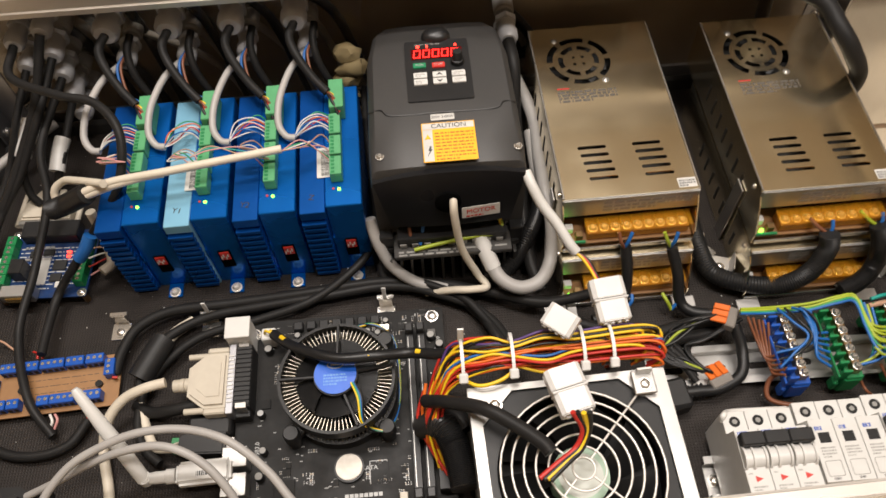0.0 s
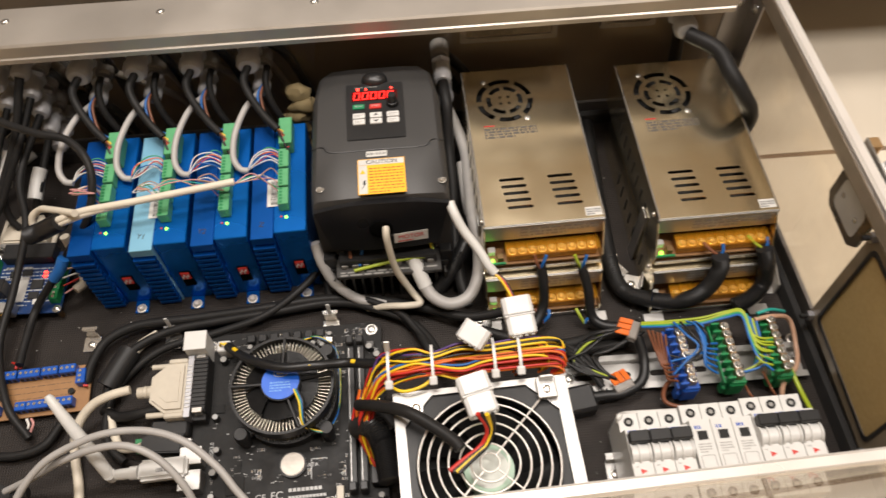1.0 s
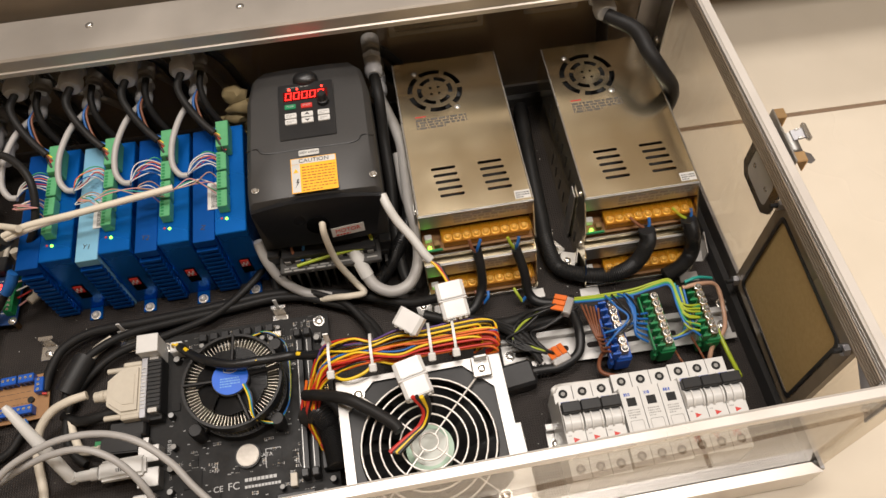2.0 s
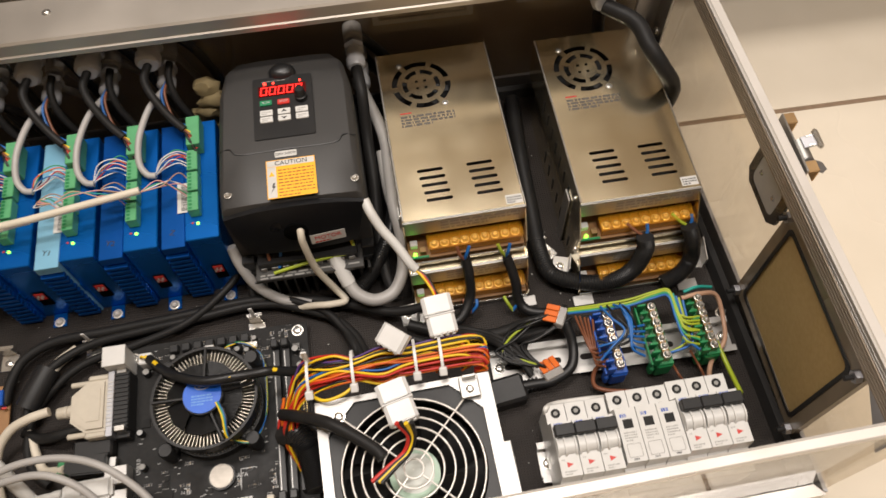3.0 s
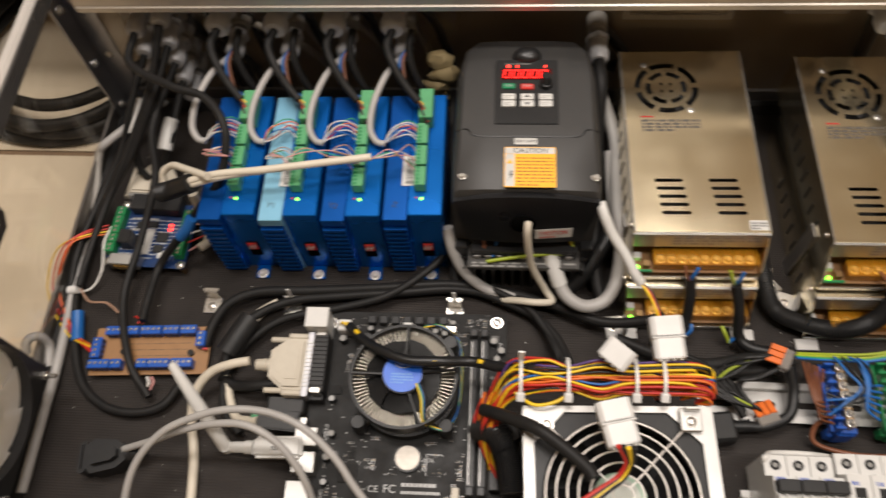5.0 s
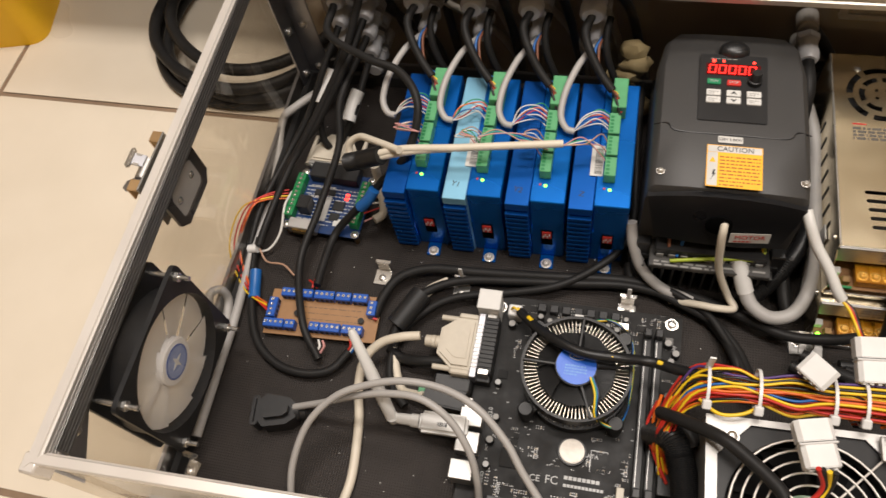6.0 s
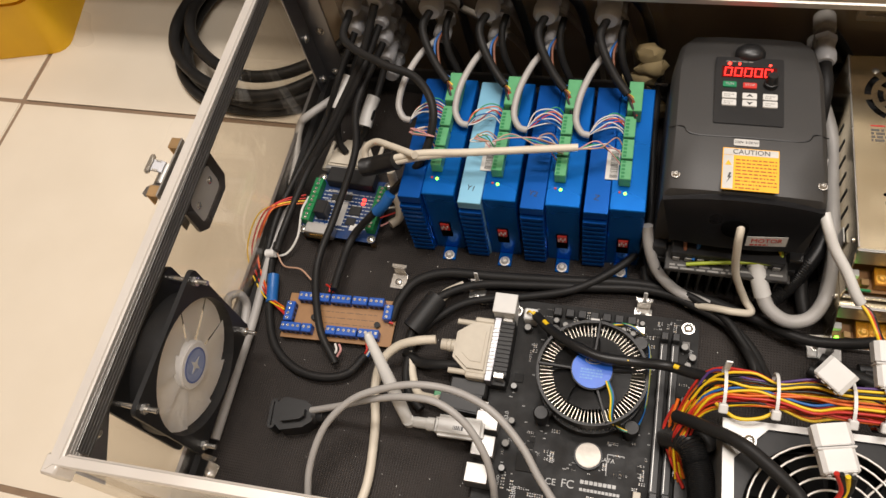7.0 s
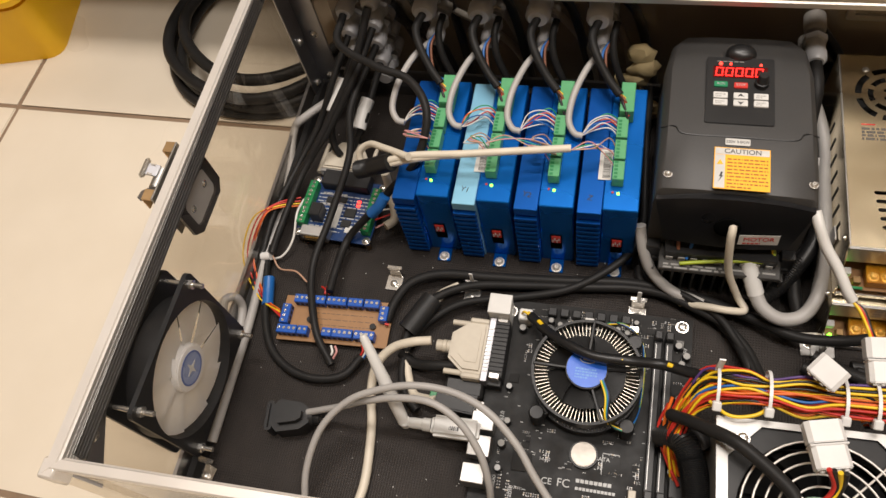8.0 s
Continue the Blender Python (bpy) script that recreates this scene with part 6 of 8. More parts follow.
cable([(-0.23, 0.528, 0.13), (-0.263, 0.549, 0.11), (-0.283, 0.562, 0.095), (-0.295, 0.56, 0.085), (-0.293, 0.551, 0.075), (-0.276, 0.541, 0.085), (-0.26, 0.534, 0.105)], 0.0034, CREAM, "cream cable loop by the breakout board")
cable([(-0.288, 0.532, 0.095), (-0.274, 0.533, 0.1), (-0.25, 0.531, 0.115)], 0.0085, SLEEVE, "black tape joint of the cream cables", name="tape_joint", category="tape", wrap=0.04, per=24)
cable([(-0.252, 0.53, 0.113), (-0.228, 0.533, 0.12), (-0.204, 0.536, 0.124), (-0.186, 0.538, 0.125)], 0.0032, CREAM, "cream signal cable across the blue drivers")
cable([(-0.252, 0.532, 0.116), (-0.227, 0.535, 0.123), (-0.184, 0.538, 0.127), (-0.136, 0.546, 0.127), (-0.092, 0.554, 0.126)], 0.0034, CREAM, "long cream signal cable across the blue drivers")
cable([(-0.274, 0.554, 0.06), (-0.272, 0.547, 0.035), (-0.266, 0.527, 0.02), (-0.273, 0.516, 0.02)], 0.0045, CREAM, "cream cable beside the breakout board")
cable([(-0.282, 0.512, 0.022), (-0.275, 0.519, 0.02), (-0.268, 0.526, 0.02)], 0.0009, WIRE["pink"], "thin coloured wire at the breakout terminals", group="loose signal wires")
cable([(-0.285, 0.521, 0.022), (-0.277, 0.527, 0.02), (-0.269, 0.532, 0.02)], 0.0009, WIRE["red"], "thin coloured wire at the breakout terminals", group="loose signal wires")
cable([(-0.287, 0.53, 0.022), (-0.279, 0.535, 0.02), (-0.27, 0.537, 0.02)], 0.0009, WIRE["white"], "thin coloured wire at the breakout terminals", group="loose signal wires")
cable([(-0.29, 0.54, 0.022), (-0.281, 0.543, 0.02), (-0.272, 0.542, 0.02)], 0.0009, WIRE["tan"], "thin coloured wire at the breakout terminals", group="loose signal wires")
cable([(-0.317, 0.437, 0.014), (-0.318, 0.442, 0.014), (-0.324, 0.446, 0.01)], 0.0011, WIRE["red"], "short red wire at the terminal board", group="loose signal wires")
cable([(-0.313, 0.437, 0.014), (-0.313, 0.442, 0.014), (-0.319, 0.447, 0.01)], 0.0011, WIRE["red"], "short red wire at the terminal board", group="loose signal wires")
cable([(-0.266, 0.391, 0.014), (-0.264, 0.385, 0.014), (-0.267, 0.38, 0.01)], 0.0011, WIRE["red"], "short red wire at the terminal board", group="loose signal wires")
cable([(-0.263, 0.391, 0.014), (-0.26, 0.386, 0.014), (-0.263, 0.38, 0.01)], 0.0011, WIRE["blue"], "short blue wire at the terminal board", group="loose signal wires")
cable([(-0.296, 0.386, 0.014), (-0.293, 0.38, 0.014), (-0.296, 0.375, 0.01)], 0.0011, WIRE["white"], "short white wire at the terminal board", group="loose signal wires")
cable([(-0.264, 0.391, 0.014), (-0.261, 0.386, 0.014), (-0.264, 0.38, 0.01)], 0.0011, WIRE["white"], "short white wire at the terminal board", group="loose signal wires")
cable([(-0.292, 0.386, 0.014), (-0.289, 0.381, 0.014), (-0.292, 0.375, 0.01)], 0.0011, WIRE["pink"], "short pink wire at the terminal board", group="loose signal wires")
cable([(-0.25, 0.415, 0.014), (-0.246, 0.415, 0.013)], 0.0012, WIRE["red"], "short red wire at the terminal board", group="loose signal wires")
cable([(-0.197, 0.398, 0.034), (-0.214, 0.394, 0.034), (-0.232, 0.388, 0.028), (-0.246, 0.374, 0.018), (-0.248, 0.352, 0.01), (-0.241, 0.323, 0.006), (-0.236, 0.293, 0.006), (-0.234, 0.269, 0.006), (-0.236, 0.249, 0.006)], 0.0042, CREAM, "cream printer cable over the base board")
cable([(-0.297, 0.319, 0.02), (-0.264, 0.323, 0.04), (-0.235, 0.327, 0.06), (-0.203, 0.33, 0.075), (-0.174, 0.329, 0.08), (-0.149, 0.318, 0.075), (-0.131, 0.3, 0.06), (-0.123, 0.283, 0.04), (-0.121, 0.272, 0.02)], 0.0031, GREYC, "light grey mains lead looping over the boards", group="grey loops")
cable([(-0.28, 0.24, 0.008), (-0.28, 0.269, 0.03), (-0.27, 0.3, 0.05), (-0.248, 0.323, 0.065), (-0.219, 0.335, 0.075), (-0.19, 0.341, 0.08), (-0.158, 0.34, 0.08), (-0.128, 0.329, 0.08), (-0.103, 0.31, 0.07), (-0.087, 0.291, 0.06), (-0.071, 0.274, 0.05)], 0.0031, GREYC, "light grey mains lead looping over the boards", group="grey loops")
cable([(-0.25, 0.419, 0.01), (-0.246, 0.44, 0.012), (-0.234, 0.461, 0.014), (-0.206, 0.474, 0.014), (-0.157, 0.477, 0.014), (-0.094, 0.483, 0.012), (-0.027, 0.489, 0.012), (0.023, 0.484, 0.012), (0.071, 0.47, 0.014), (0.112, 0.453, 0.02), (0.144, 0.45, 0.03), (0.165, 0.451, 0.04)], 0.0046, RUBBER, "black cable along the row of clips", group="black cable run")
cable([(-0.227, 0.398, 0.014), (-0.223, 0.418, 0.016), (-0.208, 0.446, 0.016), (-0.177, 0.466, 0.012), (-0.13, 0.473, 0.012), (-0.072, 0.479, 0.012), (-0.017, 0.484, 0.012), (0.034, 0.474, 0.01), (0.059, 0.453, 0.01), (0.072, 0.426, 0.02), (0.08, 0.402, 0.02)], 0.0042, RUBBER, "black cable along the row of clips", group="black cable run")
cable([(-0.201, 0.339, 0.012), (-0.215, 0.352, 0.012), (-0.223, 0.372, 0.012), (-0.222, 0.4, 0.012), (-0.207, 0.426, 0.012), (-0.179, 0.448, 0.012), (-0.132, 0.46, 0.012), (-0.087, 0.473, 0.014), (-0.054, 0.494, 0.018), (-0.031, 0.519, 0.022), (-0.024, 0.545, 0.03), (-0.026, 0.576, 0.04), (-0.03, 0.634, 0.05), (-0.031, 0.685, 0.055)], 0.0038, RUBBER, "black cable rising beside the last blue driver")
cable([(-0.024, 0.508, 0.01), (-0.017, 0.491, 0.01), (0.018, 0.476, 0.012), (0.053, 0.46, 0.012), (0.072, 0.44, 0.015), (0.081, 0.42, 0.02), (0.088, 0.395, 0.03)], 0.004, RUBBER, "black cable under the inverter", group="black cable run")
cable([(-0.023, 0.519, 0.012), (-0.013, 0.496, 0.014), (0.023, 0.479, 0.016), (0.048, 0.465, 0.016), (0.063, 0.446, 0.016), (0.074, 0.426, 0.02), (0.084, 0.395, 0.03)], 0.0036, RUBBER, "black cable under the inverter", group="black cable run")
cable([(-0.225, 0.41, 0.018), (-0.217, 0.425, 0.02), (-0.208, 0.444, 0.02)], 0.0105, BLACK, "black ferrite core on a cable", name="ferrite_core", category="ferrite")
cable([(-0.188, 0.465, 0.01), (-0.202, 0.454, 0.012), (-0.209, 0.443, 0.014)], 0.0048, CREAM, "short cream cable piece by the ferrite")
cable([(-0.224, 0.39, 0.012), (-0.216, 0.368, 0.01), (-0.207, 0.353, 0.012), (-0.193, 0.349, 0.018), (-0.184, 0.348, 0.022)], 0.004, CREAM, "cream cable to the green plug")
cable([(-0.228, 0.39, 0.012), (-0.213, 0.382, 0.012), (-0.19, 0.38, 0.02), (-0.145, 0.388, 0.02)], 0.0048, RUBBER, "black video cable to the board")
cable([(-0.113, 0.436, 0.03), (-0.096, 0.418, 0.045), (-0.077, 0.403, 0.06), (-0.053, 0.393, 0.066), (-0.026, 0.393, 0.066), (0.001, 0.396, 0.06), (0.022, 0.389, 0.07), (0.045, 0.382, 0.085), (0.064, 0.381, 0.09)], 0.0042, SLEEVE, "black spiral-wrapped processor power loom", wrap=0.06, per=24)
for a, b in (((-0.104, 0.427, 0.0415), (-0.100, 0.4225, 0.0445)), ((-0.079, 0.405, 0.0605), (-0.075, 0.4015, 0.0625)), ((-0.033, 0.3925, 0.0685), (-0.029, 0.3925, 0.0685)), ((0.006, 0.395, 0.0645), (0.010, 0.3935, 0.0655)), ((0.028, 0.3872, 0.0755), (0.033, 0.3855, 0.0785))):
    cable([a, b], 0.0021, WIRE["yellow"], "yellow wire showing through the spiral wrap", group="wrap gaps")
solid("processor_power_plug", bm_box(-0.1245, 0.4335, 0.0101, -0.1125, 0.4445, 0.0260, 0.0012), NYLON, "clear nylon processor power plug in its socket", "plug")
for k in range(2):
    cable([(-0.1215 + 0.005 * k, 0.4390, 0.0262), (-0.1190 + 0.004 * k, 0.4380, 0.0330), (-0.1130, 0.4350, 0.0330)], 0.0011, WIRE["yellow"], "yellow processor supply wire", group="processor wires")
cable([(-0.045, 0.376, 0.058), (-0.04, 0.363, 0.058), (-0.038, 0.347, 0.05), (-0.03, 0.346, 0.036), (-0.018, 0.347, 0.032), (-0.011, 0.371, 0.02), (-0.01, 0.407, 0.018), (-0.014, 0.43, 0.018), (-0.028, 0.442, 0.022), (-0.043, 0.443, 0.018), (-0.053, 0.439, 0.014)], 0.0008, WIRE["yellow"], "thin yellow fan wire round the cooler", group="cooler fan wires")
cable([(-0.044, 0.376, 0.058), (-0.039, 0.364, 0.058), (-0.037, 0.348, 0.05), (-0.03, 0.345, 0.036), (-0.018, 0.347, 0.032), (-0.011, 0.371, 0.02), (-0.01, 0.407, 0.018), (-0.014, 0.43, 0.018), (-0.028, 0.442, 0.022), (-0.043, 0.444, 0.018), (-0.051, 0.439, 0.014)], 0.0008, WIRE["green"], "thin green fan wire round the cooler", group="cooler fan wires")
cable([(-0.043, 0.376, 0.058), (-0.038, 0.364, 0.058), (-0.037, 0.348, 0.05), (-0.03, 0.345, 0.036), (-0.018, 0.348, 0.032), (-0.011, 0.371, 0.02), (-0.011, 0.407, 0.018), (-0.014, 0.43, 0.018), (-0.028, 0.441, 0.022), (-0.043, 0.444, 0.018), (-0.049, 0.439, 0.014)], 0.0008, WIRE["blue"], "thin blue fan wire round the cooler", group="cooler fan wires")
cable([(-0.042, 0.376, 0.058), (-0.037, 0.364, 0.058), (-0.036, 0.348, 0.05), (-0.03, 0.344, 0.036), (-0.019, 0.348, 0.032), (-0.011, 0.371, 0.02), (-0.011, 0.407, 0.018), (-0.013, 0.43, 0.018), (-0.028, 0.44, 0.022), (-0.043, 0.445, 0.018), (-0.047, 0.44, 0.014)], 0.0008, WIRE["black"], "thin black fan wire round the cooler", group="cooler fan wires")
cable([(-0.027, 0.518, 0.07), (-0.022, 0.505, 0.05), (-0.012, 0.494, 0.03), (0.008, 0.484, 0.016), (0.035, 0.478, 0.012)], 0.005, GREYC, "thick grey cable from the inverter's side")
cable([(0.044, 0.512, 0.114), (0.0435, 0.4985, 0.112), (0.044, 0.492, 0.098), (0.049, 0.486, 0.062), (0.062, 0.479, 0.030), (0.069, 0.47, 0.024), (0.055, 0.467, 0.026), (0.039, 0.47, 0.022), (0.016, 0.477, 0.008)], 0.0033, CREAM, "cream cable from the inverter opening")
cable([(0.064, 0.505, 0.06), (0.069, 0.491, 0.05), (0.075, 0.479, 0.04)], 0.007, WHITE, "white heat-shrink sleeve of the motor cable", name="cable_sleeve", category="sleeve")
cable([(0.073, 0.482, 0.042), (0.082, 0.469, 0.035), (0.098, 0.463, 0.03), (0.116, 0.47, 0.03), (0.127, 0.491, 0.035), (0.129, 0.516, 0.05), (0.126, 0.543, 0.06), (0.126, 0.583, 0.06), (0.125, 0.628, 0.065), (0.11, 0.68, 0.075)], 0.006, GREYC, "thick grey shielded motor cable in a loop")
cable([(0.068, 0.504, 0.06), (0.083, 0.502, 0.062), (0.083, 0.51, 0.068)], 0.0016, WIRE["yellow"], "yellow-green earth wire at the inverter terminals")
cable([(0.009, 0.491, 0.058), (0.029, 0.494, 0.06), (0.061, 0.498, 0.062), (0.082, 0.5, 0.062), (0.084, 0.507, 0.066), (0.079, 0.514, 0.07)], 0.0017, WIRE["lime"], "yellow-green earth wire at the inverter terminals")
cable([(0.018, 0.508, 0.07), (0.016, 0.501, 0.062), (0.014, 0.496, 0.058)], 0.0016, WIRE["blue"], "blue wire at the inverter terminals")
cable([(0.006, 0.506, 0.07), (0.007, 0.498, 0.062)], 0.0016, WIRE["brown"], "brown wire at the inverter terminals")
cable([(0.129, 0.572, 0.05), (0.122, 0.537, 0.04), (0.108, 0.512, 0.03), (0.097, 0.498, 0.02), (0.076, 0.48, 0.012)], 0.007, SLEEVE, "black spiral-wrapped cable beside the inverter", wrap=0.07, per=24)
cable([(0.102, 0.514, 0.125), (0.106, 0.503, 0.12), (0.113, 0.492, 0.11), (0.124, 0.479, 0.1), (0.133, 0.466, 0.09), (0.138, 0.461, 0.085)], 0.0043, WHITE, "white sleeved cable hanging to the power plugs")
cable([(0.137, 0.461, 0.086), (0.143, 0.453, 0.085), (0.15, 0.44, 0.08), (0.151, 0.425, 0.085)], 0.0014, WIRE["yellow"], "yellow wire from the white sleeve", group="plug wires")
cable([(0.137, 0.461, 0.086), (0.145, 0.453, 0.085), (0.151, 0.44, 0.08), (0.153, 0.425, 0.085)], 0.0014, WIRE["red"], "red wire from the white sleeve", group="plug wires")
cable([(0.137, 0.461, 0.086), (0.146, 0.453, 0.085), (0.152, 0.44, 0.08), (0.155, 0.425, 0.085)], 0.0014, WIRE["black"], "black wire from the white sleeve", group="plug wires")
cable([(0.108, 0.682, 0.105), (0.11, 0.655, 0.1), (0.109, 0.624, 0.07), (0.11, 0.585, 0.05), (0.108, 0.54, 0.03), (0.11, 0.496, 0.02), (0.117, 0.469, 0.014)], 0.0058, RUBBER, "black cable running between inverter and power supply")
cable([(0.121, 0.61, 0.06), (0.123, 0.564, 0.05), (0.13, 0.526, 0.04), (0.126, 0.489, 0.03)], 0.0052, GREYC, "grey cable between inverter and power supply")
cable([(0.352, 0.68, 0.15), (0.375, 0.655, 0.15), (0.382, 0.628, 0.145), (0.394, 0.613, 0.13), (0.4105, 0.6120, 0.10), (0.4120, 0.6200, 0.05), (0.4140, 0.6300, 0.010)], 0.0078, RUBBER, "thick black mains cable from the end gland")
cable([(0.272, 0.695, 0.011), (0.267, 0.62, 0.011), (0.264, 0.54, 0.012), (0.263, 0.5, 0.014), (0.269, 0.473, 0.014), (0.293, 0.46, 0.014), (0.322, 0.455, 0.016), (0.343, 0.457, 0.03), (0.352, 0.464, 0.055), (0.35, 0.47, 0.07)], 0.0078, SLEEVE, "black spiral-wrapped loom between the supplies", wrap=0.07, per=24)
cable([(0.393, 0.475, 0.07), (0.398, 0.467, 0.055), (0.4, 0.459, 0.03), (0.388, 0.45, 0.02), (0.372, 0.445, 0.016)], 0.0075, SLEEVE, "black spiral-wrapped loom at the second stack", wrap=0.06, per=24)
cable([(0.185, 0.48, 0.06), (0.187, 0.468, 0.045), (0.186, 0.455, 0.025), (0.174, 0.438, 0.016), (0.156, 0.434, 0.016)], 0.0048, SLEEVE, "black sleeved supply lead", wrap=0.03, per=24)
cable([(0.223, 0.474, 0.06), (0.229, 0.459, 0.04), (0.232, 0.445, 0.02), (0.242, 0.435, 0.016), (0.265, 0.429, 0.02), (0.271, 0.427, 0.03)], 0.0048, SLEEVE, "black sleeved supply lead to the orange connector", wrap=0.03, per=24)
cable([(0.178, 0.483, 0.075), (0.18, 0.478, 0.068), (0.184, 0.477, 0.06)], 0.0016, WIRE["brown"], "brown supply wire at the amber terminals", group="supply wires")
cable([(0.179, 0.455, 0.022), (0.182, 0.448, 0.02), (0.186, 0.444, 0.014)], 0.0016, WIRE["brown"], "brown supply wire at the amber terminals", group="supply wires")
cable([(0.189, 0.482, 0.075), (0.186, 0.478, 0.068), (0.184, 0.477, 0.06)], 0.0016, WIRE["blue"], "blue supply wire at the amber terminals", group="supply wires")
cable([(0.192, 0.453, 0.022), (0.191, 0.447, 0.02), (0.186, 0.444, 0.014)], 0.0016, WIRE["blue"], "blue supply wire at the amber terminals", group="supply wires")
cable([(0.215, 0.48, 0.075), (0.218, 0.476, 0.068), (0.222, 0.475, 0.06)], 0.0016, WIRE["lime"], "lime supply wire at the amber terminals", group="supply wires")
cable([(0.218, 0.452, 0.022), (0.221, 0.445, 0.02), (0.225, 0.44, 0.014)], 0.0016, WIRE["lime"], "lime supply wire at the amber terminals", group="supply wires")
cable([(0.226, 0.479, 0.075), (0.224, 0.475, 0.068), (0.222, 0.475, 0.06)], 0.0016, WIRE["blue"], "blue supply wire at the amber terminals", group="supply wires")
cable([(0.231, 0.45, 0.022), (0.23, 0.444, 0.02), (0.225, 0.44, 0.014)], 0.0016, WIRE["blue"], "blue supply wire at the amber terminals", group="supply wires")
cable([(0.336, 0.483, 0.075), (0.344, 0.476, 0.07), (0.352, 0.473, 0.065)], 0.0016, WIRE["brown"], "brown supply wire at the amber terminals", group="supply wires")
cable([(0.354, 0.48, 0.075), (0.354, 0.475, 0.07), (0.352, 0.473, 0.065)], 0.0016, WIRE["blue"], "blue supply wire at the amber terminals", group="supply wires")
cable([(0.379, 0.487, 0.075), (0.387, 0.48, 0.07), (0.395, 0.477, 0.065)], 0.0016, WIRE["lime"], "lime supply wire at the amber terminals", group="supply wires")
cable([(0.397, 0.484, 0.075), (0.397, 0.479, 0.07), (0.395, 0.477, 0.065)], 0.0016, WIRE["blue"], "blue supply wire at the amber terminals", group="supply wires")
cable([(0.27, 0.42, 0.045), (0.297, 0.422, 0.04), (0.328, 0.423, 0.04), (0.351, 0.425, 0.045), (0.365, 0.425, 0.045), (0.367, 0.408, 0.045), (0.37, 0.394, 0.045), (0.386, 0.393, 0.04)], 0.00115, WIRE["lime"], "lime wire to the earth bar", group="earth wires")
cable([(0.269, 0.418, 0.045), (0.296, 0.42, 0.04), (0.327, 0.42, 0.04), (0.35, 0.423, 0.045), (0.364, 0.423, 0.045), (0.366, 0.404, 0.045), (0.369, 0.388, 0.045), (0.383, 0.384, 0.04)], 0.00115, WIRE["lime"], "yellow wire to the earth bar", group="earth wires")
cable([(0.269, 0.417, 0.045), (0.296, 0.418, 0.04), (0.327, 0.418, 0.04), (0.35, 0.421, 0.045), (0.364, 0.421, 0.045), (0.365, 0.4, 0.045), (0.367, 0.382, 0.045), (0.381, 0.375, 0.04)], 0.00115, WIRE["green"], "green wire to the earth bar", group="earth wires")
cable([(0.269, 0.416, 0.045), (0.295, 0.417, 0.04), (0.326, 0.417, 0.04), (0.349, 0.419, 0.045), (0.363, 0.419, 0.045), (0.364, 0.397, 0.045), (0.366, 0.378, 0.045), (0.378, 0.366, 0.04)], 0.00115, WIRE["blue"], "blue wire to the earth bar", group="earth wires")
cable([(0.318, 0.417, 0.045), (0.319, 0.404, 0.048), (0.323, 0.395, 0.045), (0.336, 0.397, 0.038)], 0.00115, WIRE["blue"], "blue neutral wire to the terminal bar", group="neutral wires")
cable([(0.32, 0.417, 0.045), (0.32, 0.402, 0.048), (0.322, 0.391, 0.045), (0.335, 0.391, 0.038)], 0.00115, WIRE["blue"], "blue neutral wire to the terminal bar", group="neutral wires")
cable([(0.321, 0.416, 0.045), (0.32, 0.4, 0.048), (0.321, 0.387, 0.045), (0.333, 0.386, 0.038)], 0.00115, WIRE["blue"], "blue neutral wire to the terminal bar", group="neutral wires")
cable([(0.322, 0.415, 0.045), (0.321, 0.398, 0.048), (0.32, 0.383, 0.045), (0.332, 0.38, 0.038)], 0.00115, WIRE["blue"], "blue neutral wire to the terminal bar", group="neutral wires")
cable([(0.324, 0.414, 0.045), (0.321, 0.396, 0.048), (0.319, 0.379, 0.045), (0.33, 0.374, 0.038)], 0.00115, WIRE["blue"], "blue neutral wire to the terminal bar", group="neutral wires")
cable([(0.325, 0.414, 0.045), (0.322, 0.393, 0.048), (0.318, 0.375, 0.045), (0.329, 0.368, 0.038)], 0.00115, WIRE["blue"], "blue neutral wire to the terminal bar", group="neutral wires")
cable([(0.368, 0.421, 0.045), (0.37, 0.402, 0.04), (0.37, 0.384, 0.036), (0.363, 0.372, 0.03), (0.35, 0.371, 0.03)], 0.00115, WIRE["teal"], "teal wire curving between the terminal bars", group="earth wires")
cable([(0.37, 0.418, 0.045), (0.372, 0.398, 0.04), (0.371, 0.381, 0.036), (0.359, 0.371, 0.03), (0.349, 0.371, 0.03)], 0.00115, WIRE["blue"], "blue wire curving between the terminal bars", group="earth wires")
cable([(0.372, 0.416, 0.045), (0.373, 0.395, 0.04), (0.372, 0.378, 0.036), (0.355, 0.371, 0.03), (0.347, 0.371, 0.03)], 0.00115, WIRE["lime"], "yellow wire curving between the terminal bars", group="earth wires")
cable([(0.375, 0.413, 0.045), (0.375, 0.391, 0.04), (0.374, 0.374, 0.036), (0.35, 0.37, 0.03), (0.346, 0.371, 0.03)], 0.00115, WIRE["blue"], "blue wire curving between the terminal bars", group="earth wires")
cable([(0.367, 0.4, 0.045), (0.375, 0.396, 0.044), (0.387, 0.397, 0.04)], 0.00115, WIRE["lime"], "yellow earth wire end at the bar", group="earth wires")
cable([(0.367, 0.395, 0.045), (0.374, 0.39, 0.044), (0.385, 0.39, 0.04)], 0.00115, WIRE["lime"], "yellow earth wire end at the bar", group="earth wires")
cable([(0.366, 0.39, 0.045), (0.372, 0.384, 0.044), (0.383, 0.384, 0.04)], 0.00115, WIRE["lime"], "yellow earth wire end at the bar", group="earth wires")
cable([(0.366, 0.384, 0.045), (0.37, 0.379, 0.044), (0.381, 0.377, 0.04)], 0.00115, WIRE["lime"], "yellow earth wire end at the bar", group="earth wires")
